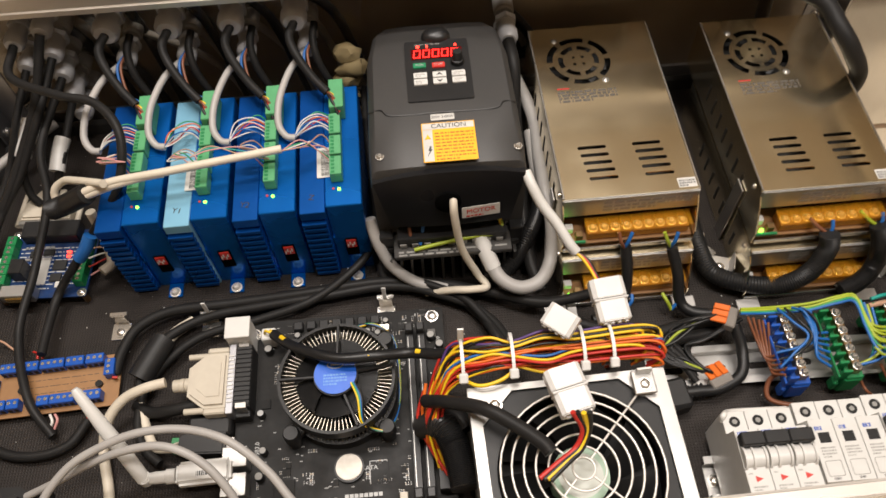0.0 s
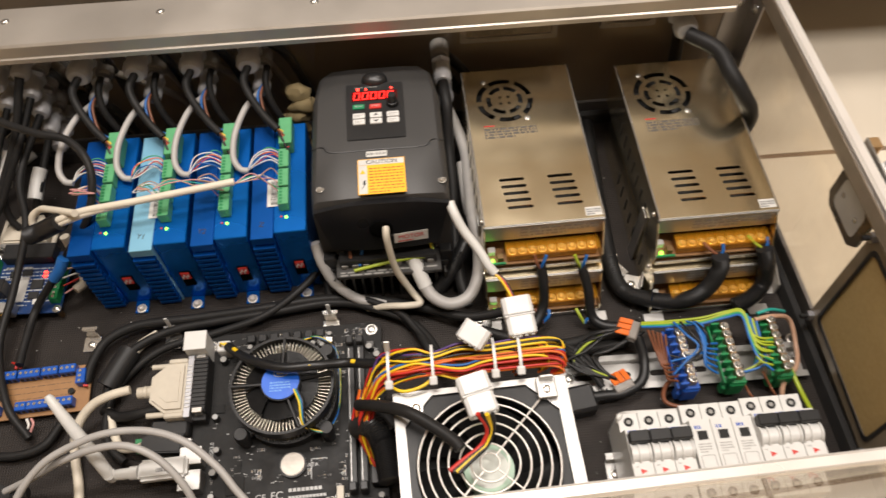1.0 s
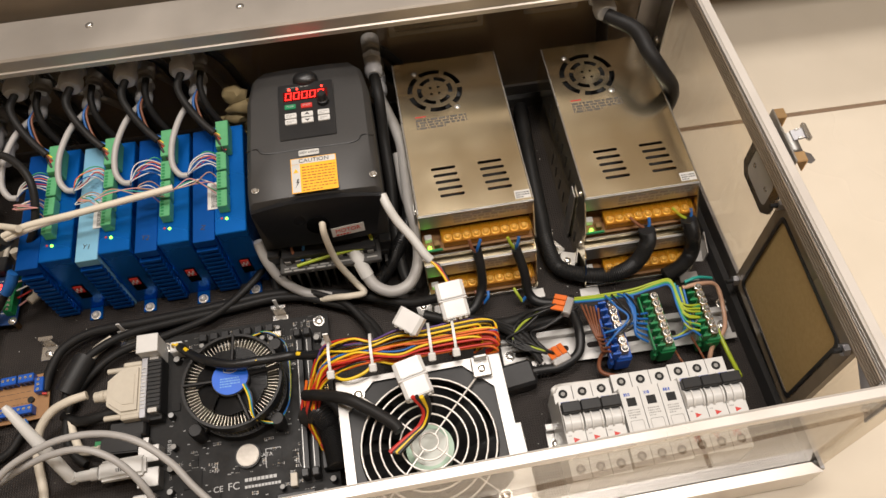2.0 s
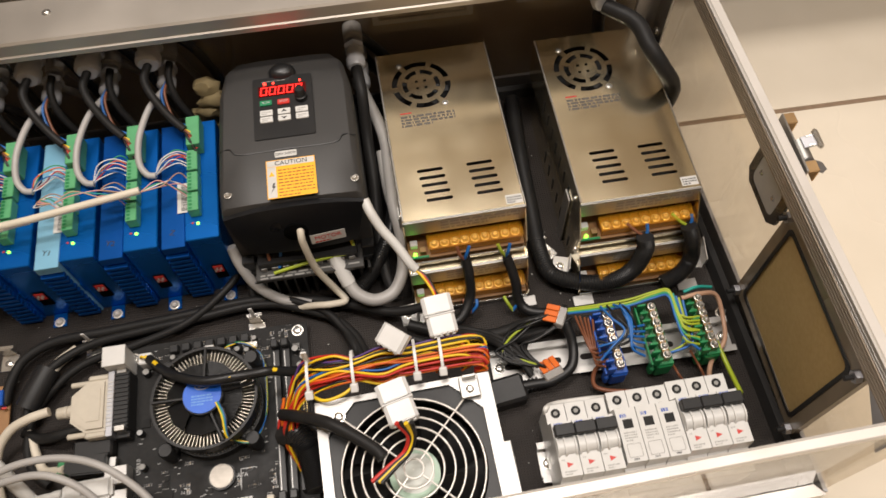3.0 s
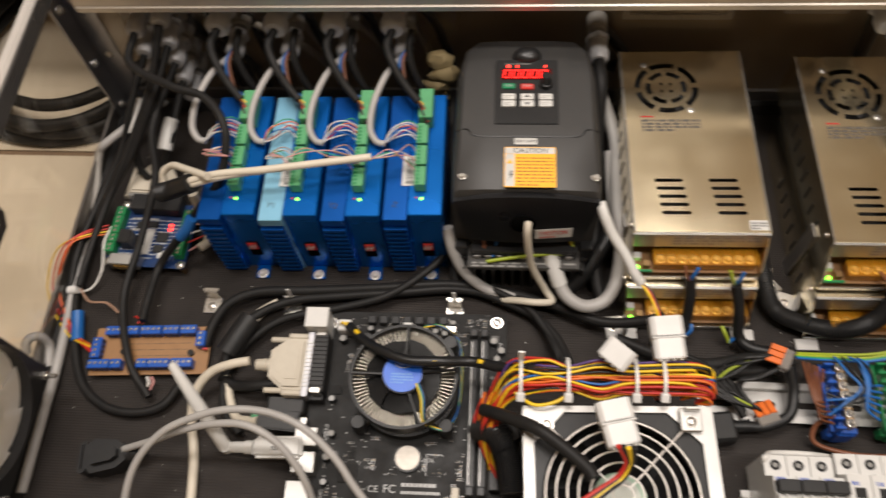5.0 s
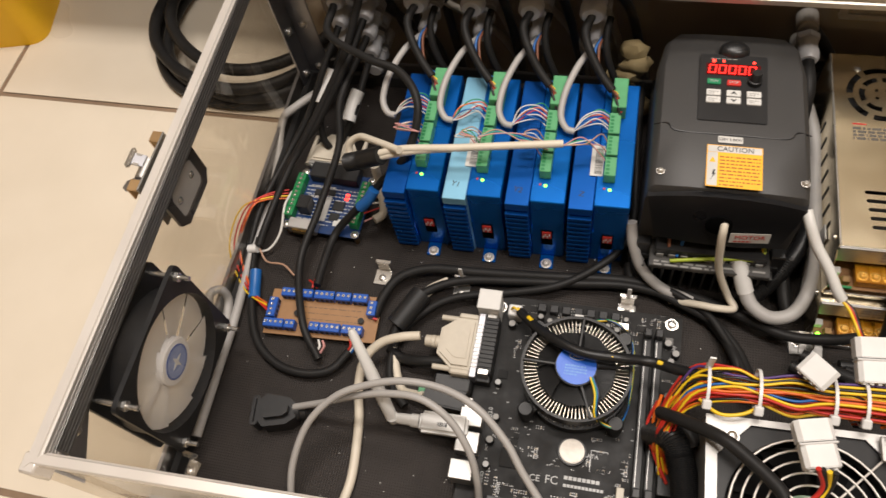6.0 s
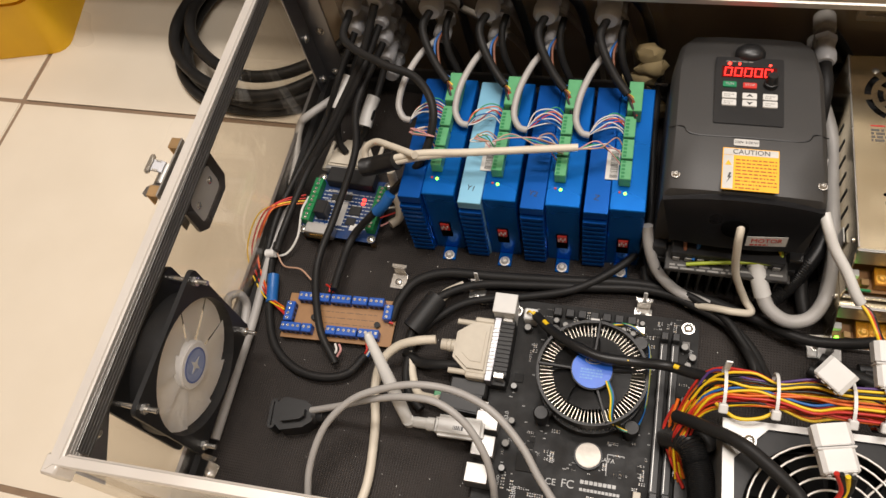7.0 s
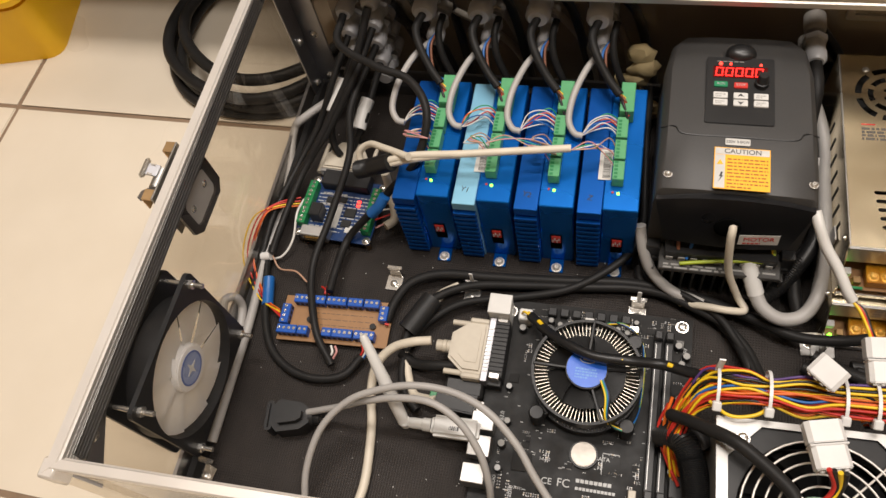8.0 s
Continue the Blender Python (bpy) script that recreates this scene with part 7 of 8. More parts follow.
cable([(0.365, 0.379, 0.045), (0.369, 0.373, 0.044), (0.379, 0.371, 0.04)], 0.00115, WIRE["lime"], "yellow earth wire end at the bar", group="earth wires")
cable([(0.276, 0.415, 0.04), (0.282, 0.398, 0.03), (0.286, 0.385, 0.028), (0.296, 0.382, 0.038)], 0.00115, WIRE["brown"], "brown wire to the blue terminal bar", group="line wires")
cable([(0.28, 0.414, 0.04), (0.284, 0.396, 0.03), (0.286, 0.382, 0.028), (0.295, 0.377, 0.038)], 0.00115, WIRE["brown"], "brown wire to the blue terminal bar", group="line wires")
cable([(0.284, 0.412, 0.04), (0.286, 0.394, 0.03), (0.287, 0.378, 0.028), (0.294, 0.373, 0.038)], 0.00115, WIRE["brown"], "brown wire to the blue terminal bar", group="line wires")
cable([(0.287, 0.411, 0.04), (0.288, 0.391, 0.03), (0.287, 0.374, 0.028), (0.293, 0.368, 0.038)], 0.00115, WIRE["brown"], "brown wire to the blue terminal bar", group="line wires")
cable([(0.291, 0.409, 0.04), (0.29, 0.389, 0.03), (0.287, 0.371, 0.028), (0.292, 0.364, 0.038)], 0.00115, WIRE["brown"], "brown wire to the blue terminal bar", group="line wires")
cable([(0.296, 0.37, 0.035), (0.286, 0.367, 0.02), (0.286, 0.354, 0.012), (0.315, 0.346, 0.012), (0.343, 0.343, 0.02), (0.344, 0.333, 0.04)], 0.002, WIRE["brown"], "brown wire to the breakers", group="line wires")
cable([(0.352, 0.366, 0.03), (0.36, 0.352, 0.02), (0.354, 0.333, 0.05)], 0.00115, WIRE["brown"], "brown wire to the breakers", group="line wires")
cable([(0.373, 0.37, 0.03), (0.381, 0.354, 0.02), (0.371, 0.332, 0.05)], 0.00115, WIRE["brown"], "brown wire to the breakers", group="line wires")
cable([(0.376, 0.417, 0.04), (0.395, 0.419, 0.04), (0.413, 0.419, 0.03), (0.416, 0.398, 0.02), (0.41, 0.377, 0.02), (0.394, 0.362, 0.02), (0.383, 0.346, 0.03), (0.375, 0.333, 0.05)], 0.0022, WIRE["tan"], "tan wire curving down to the breakers", group="line wires")
cable([(0.403, 0.378, 0.02), (0.406, 0.351, 0.02), (0.405, 0.325, 0.03)], 0.0022, WIRE["lime"], "yellow-green wire running to the front", group="earth wires")
cable([(0.38, 0.423, 0.04), (0.394, 0.426, 0.04), (0.411, 0.428, 0.03)], 0.0016, WIRE["teal"], "loose teal wire end by the bar", group="earth wires")
cable([(0.229, 0.327, 0.05), (0.23, 0.33, 0.055), (0.241, 0.337, 0.04), (0.27, 0.34, 0.03), (0.284, 0.336, 0.04)], 0.0022, WIRE["white"], "white wire at the breaker tops", group="line wires")
cable([(0.266, 0.42, 0.03), (0.254, 0.409, 0.03), (0.238, 0.405, 0.025), (0.227, 0.402, 0.02), (0.233, 0.386, 0.02), (0.241, 0.378, 0.022)], 0.0013, WIRE["black"], "thin black wire in the tangle by the rail", group="tangled black wires")
cable([(0.268, 0.419, 0.03), (0.251, 0.408, 0.03), (0.235, 0.403, 0.025), (0.228, 0.398, 0.02), (0.235, 0.384, 0.02), (0.241, 0.378, 0.022)], 0.0013, WIRE["black"], "thin black wire in the tangle by the rail", group="tangled black wires")
cable([(0.271, 0.419, 0.03), (0.247, 0.406, 0.03), (0.232, 0.402, 0.025), (0.229, 0.395, 0.02), (0.237, 0.382, 0.02), (0.241, 0.378, 0.022)], 0.0013, WIRE["black"], "thin black wire in the tangle by the rail", group="tangled black wires")
cable([(0.273, 0.419, 0.03), (0.244, 0.404, 0.03), (0.228, 0.401, 0.025), (0.23, 0.392, 0.02), (0.239, 0.38, 0.02), (0.241, 0.378, 0.022)], 0.0013, WIRE["black"], "thin black wire in the tangle by the rail", group="tangled black wires")
cable([(0.275, 0.418, 0.03), (0.24, 0.402, 0.03), (0.225, 0.4, 0.025), (0.231, 0.388, 0.02), (0.242, 0.378, 0.02), (0.241, 0.378, 0.022)], 0.0013, WIRE["black"], "thin black wire in the tangle by the rail", group="tangled black wires")
rng = random.Random(33)
for k in range(9):
    a, b, c = rng.uniform(-1, 1), rng.uniform(-1, 1), rng.uniform(-1, 1)
    cable([(0.262 + 0.004 * a, 0.4235 + 0.003 * b, 0.034), (0.240 + 0.010 * b, 0.4165 + 0.004 * c, 0.034 + 0.004 * a), (0.214 + 0.006 * c, 0.4080 + 0.008 * a, 0.026 + 0.005 * b), (0.206 + 0.012 * a, 0.3930 + 0.006 * c, 0.020), (0.222 + 0.008 * b, 0.3850 + 0.006 * a, 0.022), (0.238 + 0.004 * c, 0.3790, 0.018)], 0.0012, WIRE["black"] if k else WIRE["lime"], "thin wire in the tangle over the rail", group="tangled black wires")
for k in range(4):
    a = rng.uniform(-1, 1)
    cable([(0.300 + 0.006 * k, 0.4185, 0.044), (0.306 + 0.006 * k, 0.4060 + 0.004 * a, 0.050), (0.314 + 0.004 * k, 0.3900, 0.050 - 0.003 * k), (0.300 + 0.003 * k, 0.3800 + 0.003 * a, 0.046), (0.2900, 0.3700 + 0.006 * k, 0.040)], 0.0011, WIRE["black"] if k % 2 else WIRE["blue"], "thin wire looping over the terminal bars", group="tangled black wires")
for k in range(3):
    cable([(0.160, 0.4300 - 0.006 * k, 0.020), (0.185, 0.4200 - 0.005 * k, 0.026 + 0.004 * k), (0.205, 0.4120 - 0.004 * k, 0.022), (0.222, 0.4000 - 0.007 * k, 0.018), (0.2300, 0.3800 - 0.004 * k, 0.016)], 0.0030, RUBBER, "black lead in front of the power supplies", group="black cable run")
cable([(0.268, 0.414, 0.03), (0.272, 0.395, 0.02), (0.267, 0.376, 0.016), (0.248, 0.366, 0.014), (0.23, 0.365, 0.014), (0.207, 0.364, 0.014)], 0.0046, SLEEVE, "black sleeved lead beside the rail", wrap=0.04, per=24)
cable([(0.125, 0.437, 0.02), (0.159, 0.424, 0.02), (0.2, 0.416, 0.02), (0.237, 0.423, 0.018), (0.266, 0.424, 0.018)], 0.0058, RUBBER, "black cable in front of the power supplies", group="black cable run")
cable([(0.118, 0.429, 0.014), (0.153, 0.414, 0.014), (0.193, 0.408, 0.014), (0.225, 0.412, 0.014), (0.257, 0.416, 0.014)], 0.0052, RUBBER, "black cable in front of the power supplies", group="black cable run")
cable([(0.011, 0.356, 0.06), (0.029, 0.344, 0.085), (0.052, 0.331, 0.102), (0.071, 0.318, 0.104), (0.088, 0.304, 0.104), (0.093, 0.297, 0.104)], 0.005, RUBBER, "black lead lying across the fan grille")
cable([(0.008, 0.348, 0.03), (0.022, 0.34, 0.05), (0.03, 0.324, 0.05), (0.034, 0.308, 0.05), (0.036, 0.292, 0.05)], 0.0105, SLEEVE, "thick black spiral-wrapped loom by the board", wrap=0.08, per=24)
cable([(0.011, 0.357, 0.04), (0.022, 0.353, 0.045), (0.034, 0.345, 0.05), (0.04, 0.335, 0.05)], 0.0075, RUBBER, "black lead by the memory slots")
cable([(0.107, 0.314, 0.13), (0.114, 0.307, 0.115), (0.109, 0.298, 0.106), (0.096, 0.289, 0.106), (0.083, 0.28, 0.106)], 0.0018, WIRE["red"], "red wire of the white power plug", group="plug wires")
cable([(0.11, 0.314, 0.13), (0.116, 0.307, 0.115), (0.111, 0.298, 0.106), (0.098, 0.288, 0.106), (0.086, 0.279, 0.106)], 0.0018, WIRE["black"], "black wire of the white power plug", group="plug wires")
cable([(0.114, 0.313, 0.13), (0.117, 0.307, 0.115), (0.112, 0.297, 0.106), (0.1, 0.288, 0.106), (0.088, 0.279, 0.106)], 0.0018, WIRE["yellow"], "yellow wire of the white power plug", group="plug wires")
cable([(0.118, 0.313, 0.13), (0.119, 0.307, 0.115), (0.113, 0.297, 0.106), (0.102, 0.288, 0.106), (0.09, 0.278, 0.106)], 0.0018, WIRE["black"], "black wire of the white power plug", group="plug wires")

# ---- wiring of each driver ----
rng = random.Random(21)
for i, gx in enumerate(GX):

    cable([(gx, 0.684, 0.143), (gx - 0.004, 0.668, 0.140), (gx + 0.002, 0.652, 0.133), (gx + 0.014, 0.636, 0.122), (gx + 0.026, 0.624, 0.115)], 0.0039, RUBBER, "black motor cable from gland to driver plug", group="motor cables")
    for k, c in enumerate(("yellow", "brown", "red", "black")):
        cable([(gx + 0.025, 0.6245, 0.115), (gx + 0.0305, 0.621 - 0.003 * k, 0.1145 + 0.002 * (k % 2)), (gx + 0.0365 - (0.0005 if i else 0), 0.617 - 0.0055 * k, 0.108)], 0.0012, WIRE[c], c + " motor wire into the green plug", group="motor wires")
    cable([(gx + 0.006, 0.684, 0.109), (gx + 0.003, 0.668, 0.118), (gx - 0.006, 0.646, 0.122), (gx - 0.014, 0.618, 0.119), (gx - 0.016, 0.596, 0.111), (gx - 0.010, 0.585, 0.106), (gx - 0.002, 0.583, 0.105)], 0.0031, GREYC, "grey encoder cable bent towards the driver", group="encoder cables")
    for k, c in enumerate(("white", "blue", "white", "red", "white", "orange", "white", "green")):
        cable([(gx - 0.003, 0.583, 0.105), (gx + 0.006 + rng.uniform(-0.003, 0.003), 0.587 + 0.0014 * k + rng.uniform(-0.003, 0.003), 0.109 + rng.uniform(-0.003, 0.004)), (gx + 0.018 + rng.uniform(-0.003, 0.003), 0.590 + 0.0022 * k + rng.uniform(-0.003, 0.003), 0.110 + rng.uniform(-0.002, 0.003)), (gx + 0.0295, 0.586 + 0.0026 * k, 0.1035)], 0.00055, WIRE[c], "thin " + c + " encoder wire", group="encoder wires")
    cable([(gx + 0.016, 0.694, 0.132), (gx + 0.014, 0.678, 0.126), (gx + 0.018, 0.664, 0.110), (gx + 0.030, 0.655, 0.080), (gx + 0.036, 0.655, 0.040)], 0.0035, RUBBER, "black supply cable behind the driver", group="supply cables")
    for k, c in enumerate(("blue", "brown")):
        cable([(gx + 0.012, 0.680, 0.124), (gx + 0.006 + 0.003 * k, 0.664, 0.122), (gx + 0.010 + 0.003 * k, 0.646, 0.112), (gx + 0.022, 0.634, 0.112 - 0.003 * k), (gx + 0.034, 0.629 - 0.004 * k, 0.109)], 0.0013, WIRE[c], c + " supply wire to the driver plug", group="supply wires")
    for k, c in enumerate(("pink", "green", "pink", "white", "tan")):
        x0 = (-0.174, -0.165, -0.095, -0.088)[i]
        cable([(x0 - (0.045 if i == 0 else 0.004), 0.5535, 0.124), (gx + 0.010 + rng.uniform(-0.004, 0.004), 0.560 + rng.uniform(-0.004, 0.005), 0.119 + rng.uniform(-0.002, 0.006)), (gx + 0.020 + rng.uniform(-0.003, 0.003), 0.560 + 0.003 * k + rng.uniform(-0.003, 0.003), 0.114 + rng.uniform(-0.002, 0.003)), (gx + 0.0300, 0.553 + 0.0045 * k, 0.103)], 0.00055, WIRE[c], "thin " + c + " signal wire", group="signal wires")
for k, c in enumerate(("pink", "teal", "tan")):
    cable([(-0.166, 0.553, 0.125), (-0.150, 0.558 + 0.002 * k, 0.126), (-0.125, 0.562 - 0.004 * k, 0.122), (-0.105, 0.556, 0.112)], 0.0006, WIRE[c], "thin " + c + " signal wire", group="signal wires")

# ---- bundle of computer supply wires ----
wb = thing("wire_bundle", 0, 0, 0, "bundle of orange, yellow, red and black supply wires with cable ties", "wire bundle")
cols = (["orange", "yellow", "red", "black", "yellow", "orange", "red", "black"] * 6)[:46] + ["purple", "yellow", "blue", "orange"]
rng = random.Random(4)
for k, c in enumerate(cols):
    a, r = rng.uniform(0, 6.28), 0.0122 * math.sqrt(rng.uniform(0.05, 1))
    oy, oz = r * math.cos(a), 0.75 * r * math.sin(a)
    j = lambda s: rng.uniform(-s, s)
    end = rng.choice((0.150, 0.172, 0.184, 0.186))
    pts = [(0.020 + j(0.003), 0.318 + 0.03 * (k / len(cols)) + j(0.004), 0.022), (0.016 + j(0.006), 0.345 + 0.8 * oy, 0.048 + j(0.01)), (0.030 + j(0.003), 0.372 + oy * 1.2 + j(0.003), 0.078 + oz),
           (0.058, 0.375 + oy + j(0.004), 0.090 + oz + j(0.003)), (0.078, 0.374 + oy * 0.8, 0.093 + oz * 0.8), (0.100, 0.374 + oy * 1.2 + j(0.005), 0.094 + oz * 1.2 + j(0.003)), (0.122, 0.375 + oy, 0.094 + oz),
           (end - 0.012, 0.377 + oy * 1.1, 0.094 + oz * 1.1), (end, 0.374 + oy + j(0.004), 0.090 + oz), (end - 0.006 + j(0.004), 0.368 + oy * 0.5, 0.080 + oz * 0.6)]
    part("wire", bm_tube(pts, 0.00105, 10, 5), WIRE[c], wb, c + " wire")
for x, y, up in ((0.040, 0.372, 0.03), (0.0760, 0.373, 0.0), (0.127, 0.375, 0.0), (0.148, 0.376, 0.0)):
    tie = part("cable_tie", bm_frame([(0.0175 * math.cos(2 * math.pi * i / 26), 0.0135 * math.sin(2 * math.pi * i / 26)) for i in range(26)], [[(0.0163 * math.cos(2 * math.pi * i / 26), 0.0123 * math.sin(2 * math.pi * i / 26)) for i in range(26)]], -0.0012, 0.0012, m=Matrix.Translation((x, y, 0.0925)) @ Matrix(((0, 0, 1, 0), (1, 0, 0, 0), (0, 1, 0, 0), (0, 0, 0, 1)))), NYLON, wb, "white nylon cable tie", smooth=False)
    part("tie_head", merge(None, bm_box(-0.0032, -0.003, -0.0026, 0.0032, 0.004, 0.0026, 0.0008), pose(x, y - 0.0165, 0.0975, 35)), NYLON, tie, smooth=False)
    if up:
        part("tie_tail", bm_box(x - 0.0022, y + 0.012, 0.100, x + 0.0022, y + 0.0132, 0.118), NYLON, tie, smooth=False)
for k, (pts, c) in enumerate((([(0.036, 0.362, 0.088), (0.050, 0.352, 0.092), (0.066, 0.354, 0.094), (0.078, 0.362, 0.094)], "yellow"), ([(0.012, 0.372, 0.055), (0.008, 0.352, 0.045), (0.014, 0.335, 0.035), (0.024, 0.318, 0.024)], "orange"),
                         ([(0.010, 0.368, 0.050), (0.004, 0.350, 0.040), (0.012, 0.330, 0.030), (0.024, 0.310, 0.024)], "red"))):
    part("wire", bm_tube(pts, 0.0014, 10, 6), WIRE[c], wb, c + " wire")


def power_plug(x, y, z, rz, rx=0.0, two=False):
    """A white four-way peripheral plug."""
    pg = thing("power_plug", x, y, z, "white nylon four-way peripheral power plug" + (" coupled to a socket" if two else ""), "plug", "white power plugs", rz, rx=rx)
    own = bm_prism([(-0.0118, -0.005), (0.0118, -0.005), (0.0118, 0.0025), (0.009, 0.005), (-0.009, 0.005), (-0.0118, 0.0025)], 0, 0.017, bev=0.0008)
    part("shell", merge(None, own, pose(0, 0, 0, 90, 0, 0)), NYLON, pg, "white nylon shell", smooth=False)
    if two:
        own = bm_prism([(-0.0125, -0.0056), (0.0125, -0.0056), (0.0125, 0.003), (0.0095, 0.0058), (-0.0095, 0.0058), (-0.0125, 0.003)], 0.0, 0.015, bev=0.0006)
        part("socket", merge(None, own, pose(0, 0.0157, 0, 90, 0, 0)), NYLON, pg, smooth=False)
        part("ridge", bm_box(-0.0128, -0.0015, -0.0058, 0.0128, 0.0, 0.0060, 0.0006), NYLON, pg, smooth=False)
    for k in range(4):
        part("contact_tube", bm_cyl((-0.0078 + k * 0.0052, -0.0168, 0), 0.0017, 0.0015, axis=(0, -1, 0), n=12), NYLON, pg)
    return pg


power_plug(0.1090, 0.3335, 0.1190, 14, 0, True)
power_plug(0.1165, 0.3930, 0.1180, -40, 20)
power_plug(0.1515, 0.4055, 0.1060, 6, 10, True)

# ---- plugs at the board's ports ----
pp = thing("printer_plug", -0.1420, 0.3985, 0.0240, "beige printer plug with thumb screws on a cream cable", "plug", rz=0.5)
part("hood", bm_prism([(-0.006, -0.0235), (-0.006, 0.0235), (-0.024, 0.0235), (-0.038, 0.012), (-0.038, -0.012), (-0.024, -0.0235)], -0.0075, 0.0085, bev=0.0025), BEIGE, pp, "beige plastic hood")
part("hood_panel", bm_prism([(-0.011, -0.015), (-0.011, 0.015), (-0.022, 0.015), (-0.030, 0.008), (-0.030, -0.008), (-0.022, -0.015)], 0.0085, 0.0092, bev=0.0005), BEIGE, pp, smooth=False)
for yy in (-0.0235, 0.0235):
    part("thumb_screw", bm_cyl((-0.040, yy, 0.002), 0.0026, 0.036, axis="x", n=14), BEIGE, pp)
    part("shoulder", bm_box(-0.024, min(yy, yy * 1.22), -0.006, -0.006, max(yy, yy * 1.22), 0.007, 0.0012), BEIGE, pp, smooth=False)
fc = part("face_plate", bm_box(-0.006, -0.030, -0.006, 0.0, 0.030, 0.008, 0.0005), ALUD, pp, "zinc-plated plug face", smooth=False)
for k in range(12):
    part("dimple", bm_box(-0.0058, -0.021 + k * 0.0036, 0.008, -0.001, -0.0195 + k * 0.0036, 0.0086, 0.0002), STEELM, fc, smooth=False)
part("strain_relief", bm_lathe([(0.0058, 0), (0.0058, 0.003), (0.0050, 0.0035), (0.0058, 0.004), (0.0058, 0.007), (0.0050, 0.0075), (0.0054, 0.008), (0.0052, 0.013)], 16, m=Matrix.Translation((-0.038, 0, 0.0005)) @ pose(0, 0, 0, 0, -90, 0)), BEIGE, pp)
ub = thing("usb_terminal_plug", -0.1480, 0.3480, 0.0160, "black adapter with a small green screw terminal", "adapter", rz=-3)
part("shell", bm_prism([(-0.036, -0.005), (-0.030, -0.0085), (0, -0.0085), (0, 0.0085), (-0.030, 0.0085), (-0.036, 0.005)], -0.003, 0.010, bev=0.0012), BLACK, ub, "black plastic shell")
part("terminal", bm_box(-0.0425, -0.0055, -0.003, -0.0362, 0.0055, 0.007, 0.0005), GREEN, ub, "small green screw terminal", smooth=False)
part("metal_plug", bm_box(0.0002, -0.006, -0.001, 0.006, 0.006, 0.0035, 0.0003), STEELM, ub, smooth=False)
vp = thing("video_plug", -0.1450, 0.3640, 0.0090, "black video plug under the printer plug", "plug")
part("shell", bm_box(-0.034, -0.008, 0, 0.0, 0.008, 0.013, 0.002), BLACK, vp)
for yy in (-0.011, 0.011):
    part("thumb_screw", bm_cyl((-0.016, yy, 0.0065), 0.0024, 0.018, axis="x", n=12), BRASS, vp)
wf = thing("wireless_adapter", -0.1400, 0.3262, 0.0250, "white wireless adapter with a hinged white antenna", "adapter", rz=2)
body = part("body", bm_box(-0.042, -0.0092, -0.005, 0.0, 0.0092, 0.0055, 0.0028, 3), WHITE, wf, "white plastic body")
part("mark", bars(-0.026, -0.0035, -0.010, 0.0005, 0.0055, 1, rng, gap=0.1), INK, body, smooth=False)
part("collar", bm_lathe([(0.0058, 0), (0.0058, 0.007), (0.0048, 0.0075), (0.0048, 0.016), (0.0042, 0.0205)], 18, m=Matrix.Translation((-0.0425, 0, 0)) @ pose(0, 0, 0, 0, -90, 0)), WHITE, wf)
part("hinge", bm_cyl((-0.0660, 0, -0.005), 0.0052, 0.010, n=18, bev=0.001), WHITE, wf)
d0 = Vector((-0.0665, -0.0005, 0.001))
d1 = Vector((-0.1020, 0.0530, 0.060))
stick = bm_lathe([(0.0052, 0), (0.0056, 0.02), (0.0056, (d1 - d0).length * 0.5), (0.0038, (d1 - d0).length - 0.003), (0.0024, (d1 - d0).length)], 18)
part("antenna", merge(None, stick, Matrix.Translation(d0) @ (d1 - d0).to_track_quat("Z", "Y").to_matrix().to_4x4()), WHITE, wf, "tapered white antenna")
mp_ = thing("mains_plug", -0.3105, 0.3135, 0.0, "black moulded mains plug lying on the base board", "plug", rz=8)
part("body", bm_prism([(-0.019, -0.009), (-0.013, -0.015), (0.008, -0.012), (0.016, -0.006), (0.016, 0.006), (0.008, 0.012), (-0.013, 0.015), (-0.019, 0.009)], 0.001, 0.027, bev=0.006), BLACK, mp_)
part("flange", bm_prism(rrect(-0.0255, -0.0135, -0.0185, 0.0135, 0.003), 0.001, 0.023, bev=0.003), BLACK, mp_)
part("boot", bm_lathe([(0.0068, 0), (0.0068, 0.004), (0.0056, 0.005), (0.0062, 0.006), (0.0058, 0.010), (0.0046, 0.011), (0.0050, 0.012), (0.0042, 0.017)], 16, m=Matrix.Translation((0.0145, 0, 0.015)) @ pose(0, 0, 0, 0, 90, 0)), BLACK, mp_)
bp = thing("lead_plug", 0.2120, 0.3630, 0.0, "black moulded lead plug beside the power supply", "plug", rz=8)
part("body", bm_box(-0.024, -0.013, 0.001, 0.010, 0.013, 0.020, 0.003), BLACK, bp)
for k in range(4):
    part("relief_rib", bm_box(0.0102 + k * 0.0036, -0.0055, 0.006, 0.0124 + k * 0.0036, 0.0055, 0.016, 0.0008), BLACK, bp, smooth=False)


def clip(x, y, rz):
    """A bent steel cable clip screwed to the base board."""
    c = thing("cable_clip", x, y, 0.0, "small bent steel clip screwed to the base board", "clip", "steel clips", rz)
    part("foot", bm_box(-0.008, -0.008, 0.0004, 0.008, 0.008, 0.0016, 0.0003), CHROME, c, smooth=False)
    part("upright", bm_box(-0.006, 0.008, 0.0004, 0.006, 0.0092, 0.0140, 0.0003), CHROME, c, smooth=False)
    part("bend", bm_box(-0.0075, 0.0094, 0.0125, 0.0075, 0.0130, 0.0137, 0.0003), CHROME, c, smooth=False)
    part("screw", screw_bm((0, -0.001, 0.0016), 0.0036, 0.0026), CHROME, c)


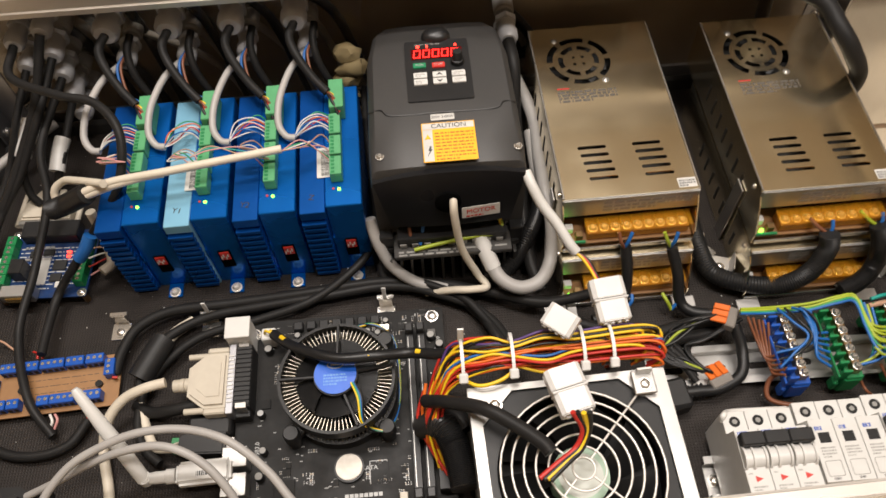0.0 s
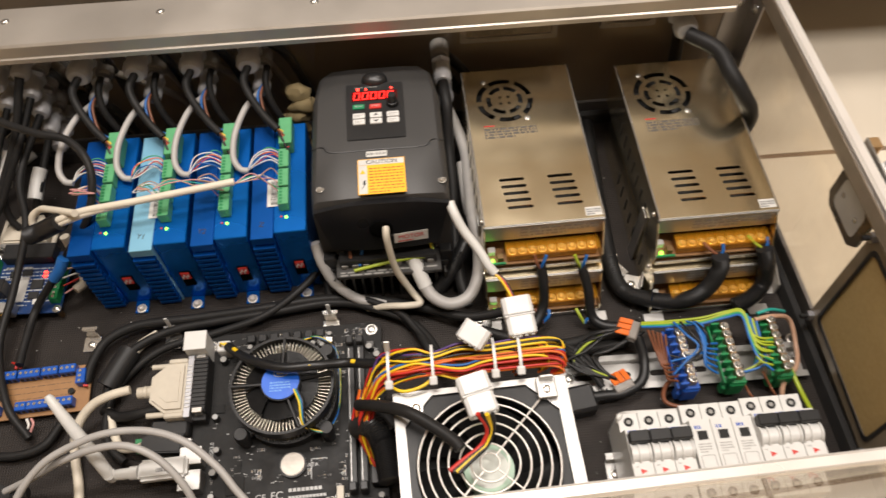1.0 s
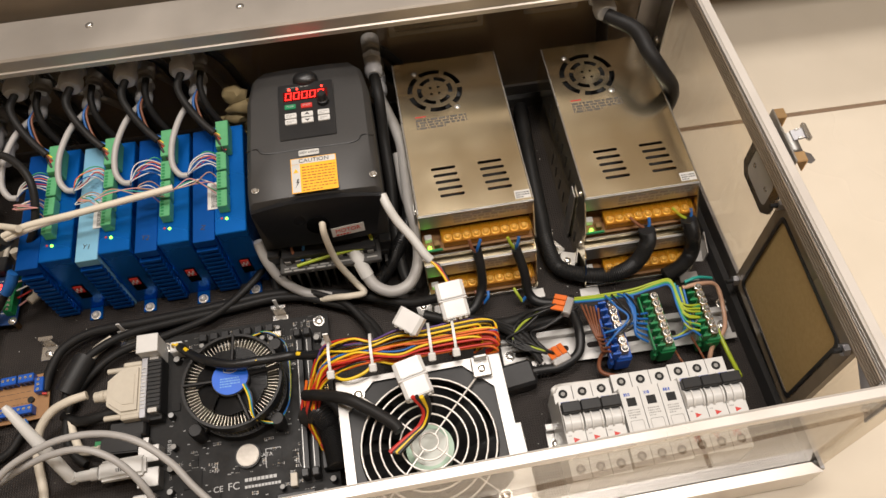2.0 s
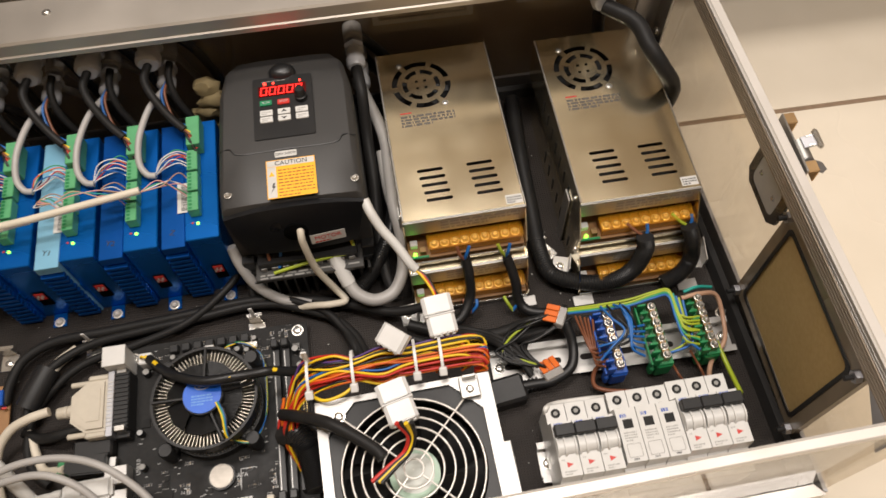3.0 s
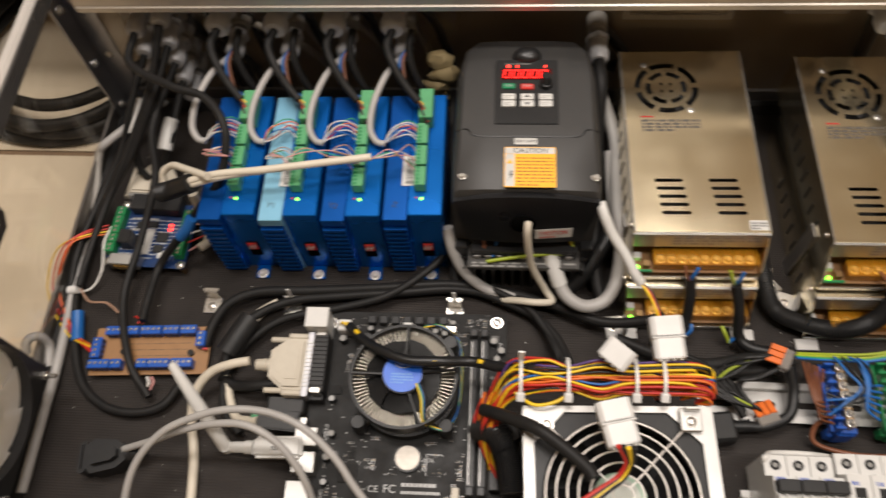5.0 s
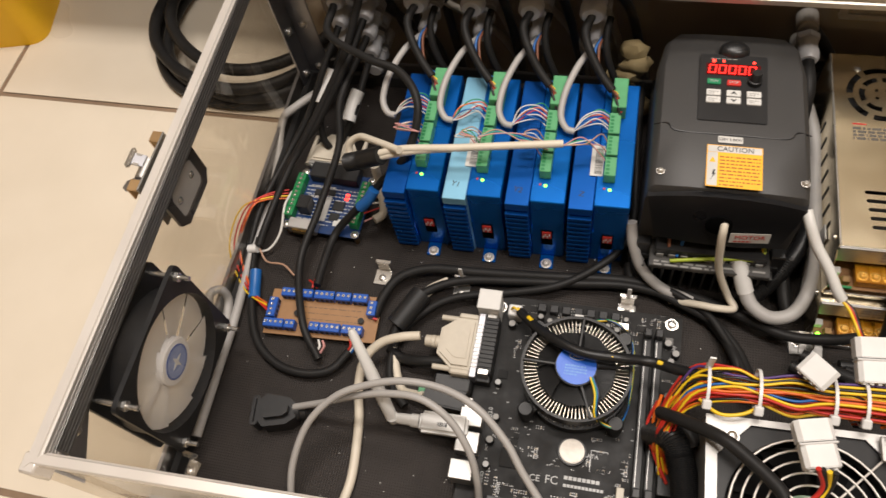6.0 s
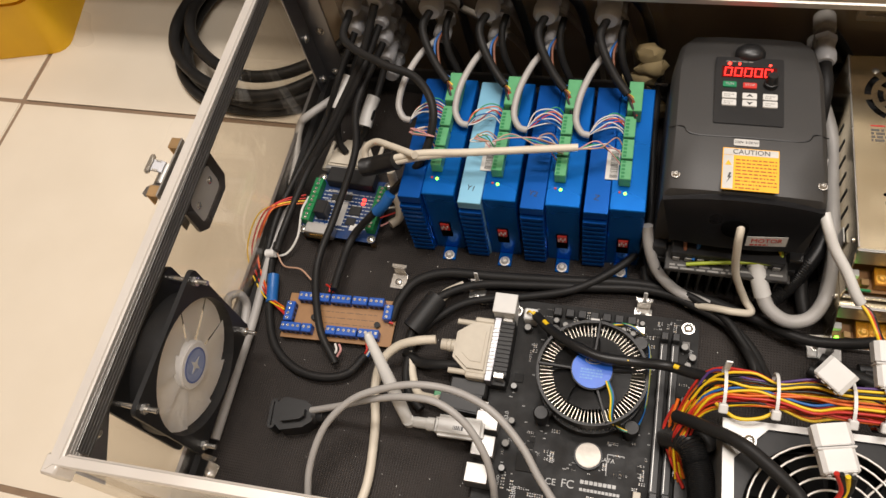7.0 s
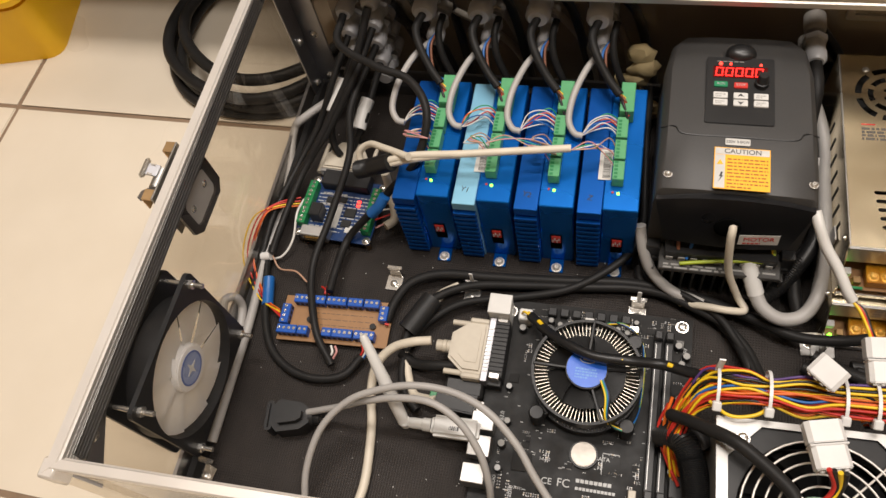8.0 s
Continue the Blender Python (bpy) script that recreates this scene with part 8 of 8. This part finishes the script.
clip(-0.2548, 0.4640, 0)
clip(-0.1752, 0.4600, 0)
clip(-0.0205, 0.4620, 0)
clip(-0.3830, 0.2520, -8)
clip(0.2720, 0.5020, 35)
for x, y in ((-0.1752, 0.470), (-0.0205, 0.472)):
    solid("cable_tie", bm_box(x - 0.0018, y - 0.0012, 0.014, x + 0.0018, y, 0.032, 0.0004), NYLON, "white cable tie tail standing on a clip", "cable tie", "clip ties")
for x, y, z, rz in ((0.2610, 0.4190, 0.0300, 62), (0.2480, 0.3745, 0.0110, 20)):
    wg = thing("lever_connector", x, y, z, "clear lever connector with orange levers", "connector", "lever connectors", rz)
    part("shell", bm_box(-0.0095, -0.0080, 0, 0.0095, 0.0010, 0.0085, 0.001), surf("clear smoky plastic", (0.55, 0.50, 0.45), rough=0.2, trans=0.6), wg, "clear plastic shell", smooth=False)
    for k in range(3):
        part("lever", merge(None, bm_box(-0.0088 + k * 0.006, 0.0, -0.001, -0.0034 + k * 0.006, 0.0125, 0.0012, 0.0005), pose(0, -0.0005, 0.0088, -14)), WIRE["orange"], wg, "orange lever", smooth=False)
solid("rail_bolt", screw_bm((0.4245, 0.4120, 0.0), 0.0045, 0.006), CHROME, "plated screw in the base board beside the rail", "screw")

# ---- zinc tabs between and before the power supplies ----
for x, y, z, rz, rx, ln in ((0.2830, 0.4850, 0.0, -18, 0, 0.022), (0.4160, 0.4760, 0.0, -8, 0, 0.026), (0.1270, 0.4560, 0.0, 6, 0, 0.022)):
    tab = thing("mounting_tab", x, y, z, "zinc steel mounting tab screwed to the base board", "bracket", "mounting tabs", rz)
    part("foot", bm_box(-0.0085, -ln / 2, 0.0004, 0.0085, ln / 2, 0.0020, 0.0004), STEELM, tab, smooth=False)
    part("upturn", bm_box(0.0068, -ln / 2, 0.0021, 0.0084, ln / 2, 0.0190, 0.0004), STEELM, tab, smooth=False)
    part("screw", screw_bm((-0.001, 0.0, 0.0020), 0.0032, 0.0026), CHROME, tab)

# ---- cables outside the back panel, dust ----
for i, (x, z, r) in enumerate([(g, 0.143, 0.0048) for g in GX] + [(g + 0.006, 0.109, 0.0037) for g in GX] + [(0.108, 0.105, 0.0056), (0.110, 0.075, 0.0056), (-0.303, 0.150, 0.0048), (-0.307, 0.097, 0.0046), (-0.332, 0.138, 0.0046), (0.352, 0.150, 0.0070)]):
    k = rng.uniform(0.01, 0.05)
    cable([(x, 0.724, z), (x + 0.004, 0.732, z - 0.006), (x + k, 0.7335, z - 0.035), (x + k * 1.6, 0.7335, 0.04), (x + k * 2.0, 0.7335, FLOOR + 0.010)], r, GREYC if r == 0.0037 else RUBBER, "cable hanging down outside the back panel", group="outside cables")
dust = bmesh.new()
for k in range(260):
    x, y = rng.uniform(-0.37, 0.42), rng.uniform(0.235, 0.70)
    s_ = rng.uniform(0.0003, 0.0008)
    bm_box(x, y, 0.0002, x + s_, y + s_ * rng.uniform(0.6, 2), 0.0002 + s_ * 0.6, bm=dust)
solid("dust", dust, LABELW, "pale specks of dust on the base board", "dust", kind="stuff", smooth=False)

# ---- tile floor pieces ----
TX, TY, J = 0.60, 0.458, 0.0045
tile_mesh = data_of("tile", bm_box(-TX / 2 + J / 2, -TY / 2 + J / 2, -0.0075, TX / 2 - J / 2, TY / 2 - J / 2, 0.0, 0.0012, 2), TILE, False)
floor_ob = bpy.data.objects["floor"]
for i in range(-4, 7):
    for j in range(-7, 6):
        tx, ty = -0.826 + TX / 2 + i * TX, 0.660 + TY / 2 + j * TY
        x0, x1 = max(-3.0, tx - TX / 2 + J / 2) - tx, min(3.0, tx + TX / 2 - J / 2) - tx
        y0, y1 = max(-2.2, ty - TY / 2 + J / 2) - ty, min(3.0, ty + TY / 2 - J / 2) - ty
        if x1 - x0 < 0.02 or y1 - y0 < 0.02:
            continue
        cut = x1 - x0 < TX - J - 0.001 or y1 - y0 < TY - J - 0.001
        ob = new("tile", data_of("tile", bm_box(x0, y0, -0.0075, x1, y1, 0.0, 0.0012, 2), TILE, False) if cut else tile_mesh)
        ob.parent = floor_ob
        ob.location = (tx, ty, FLOOR + 0.0005 * math.sin(i * 2.1 + j * 1.3) * 0.4)
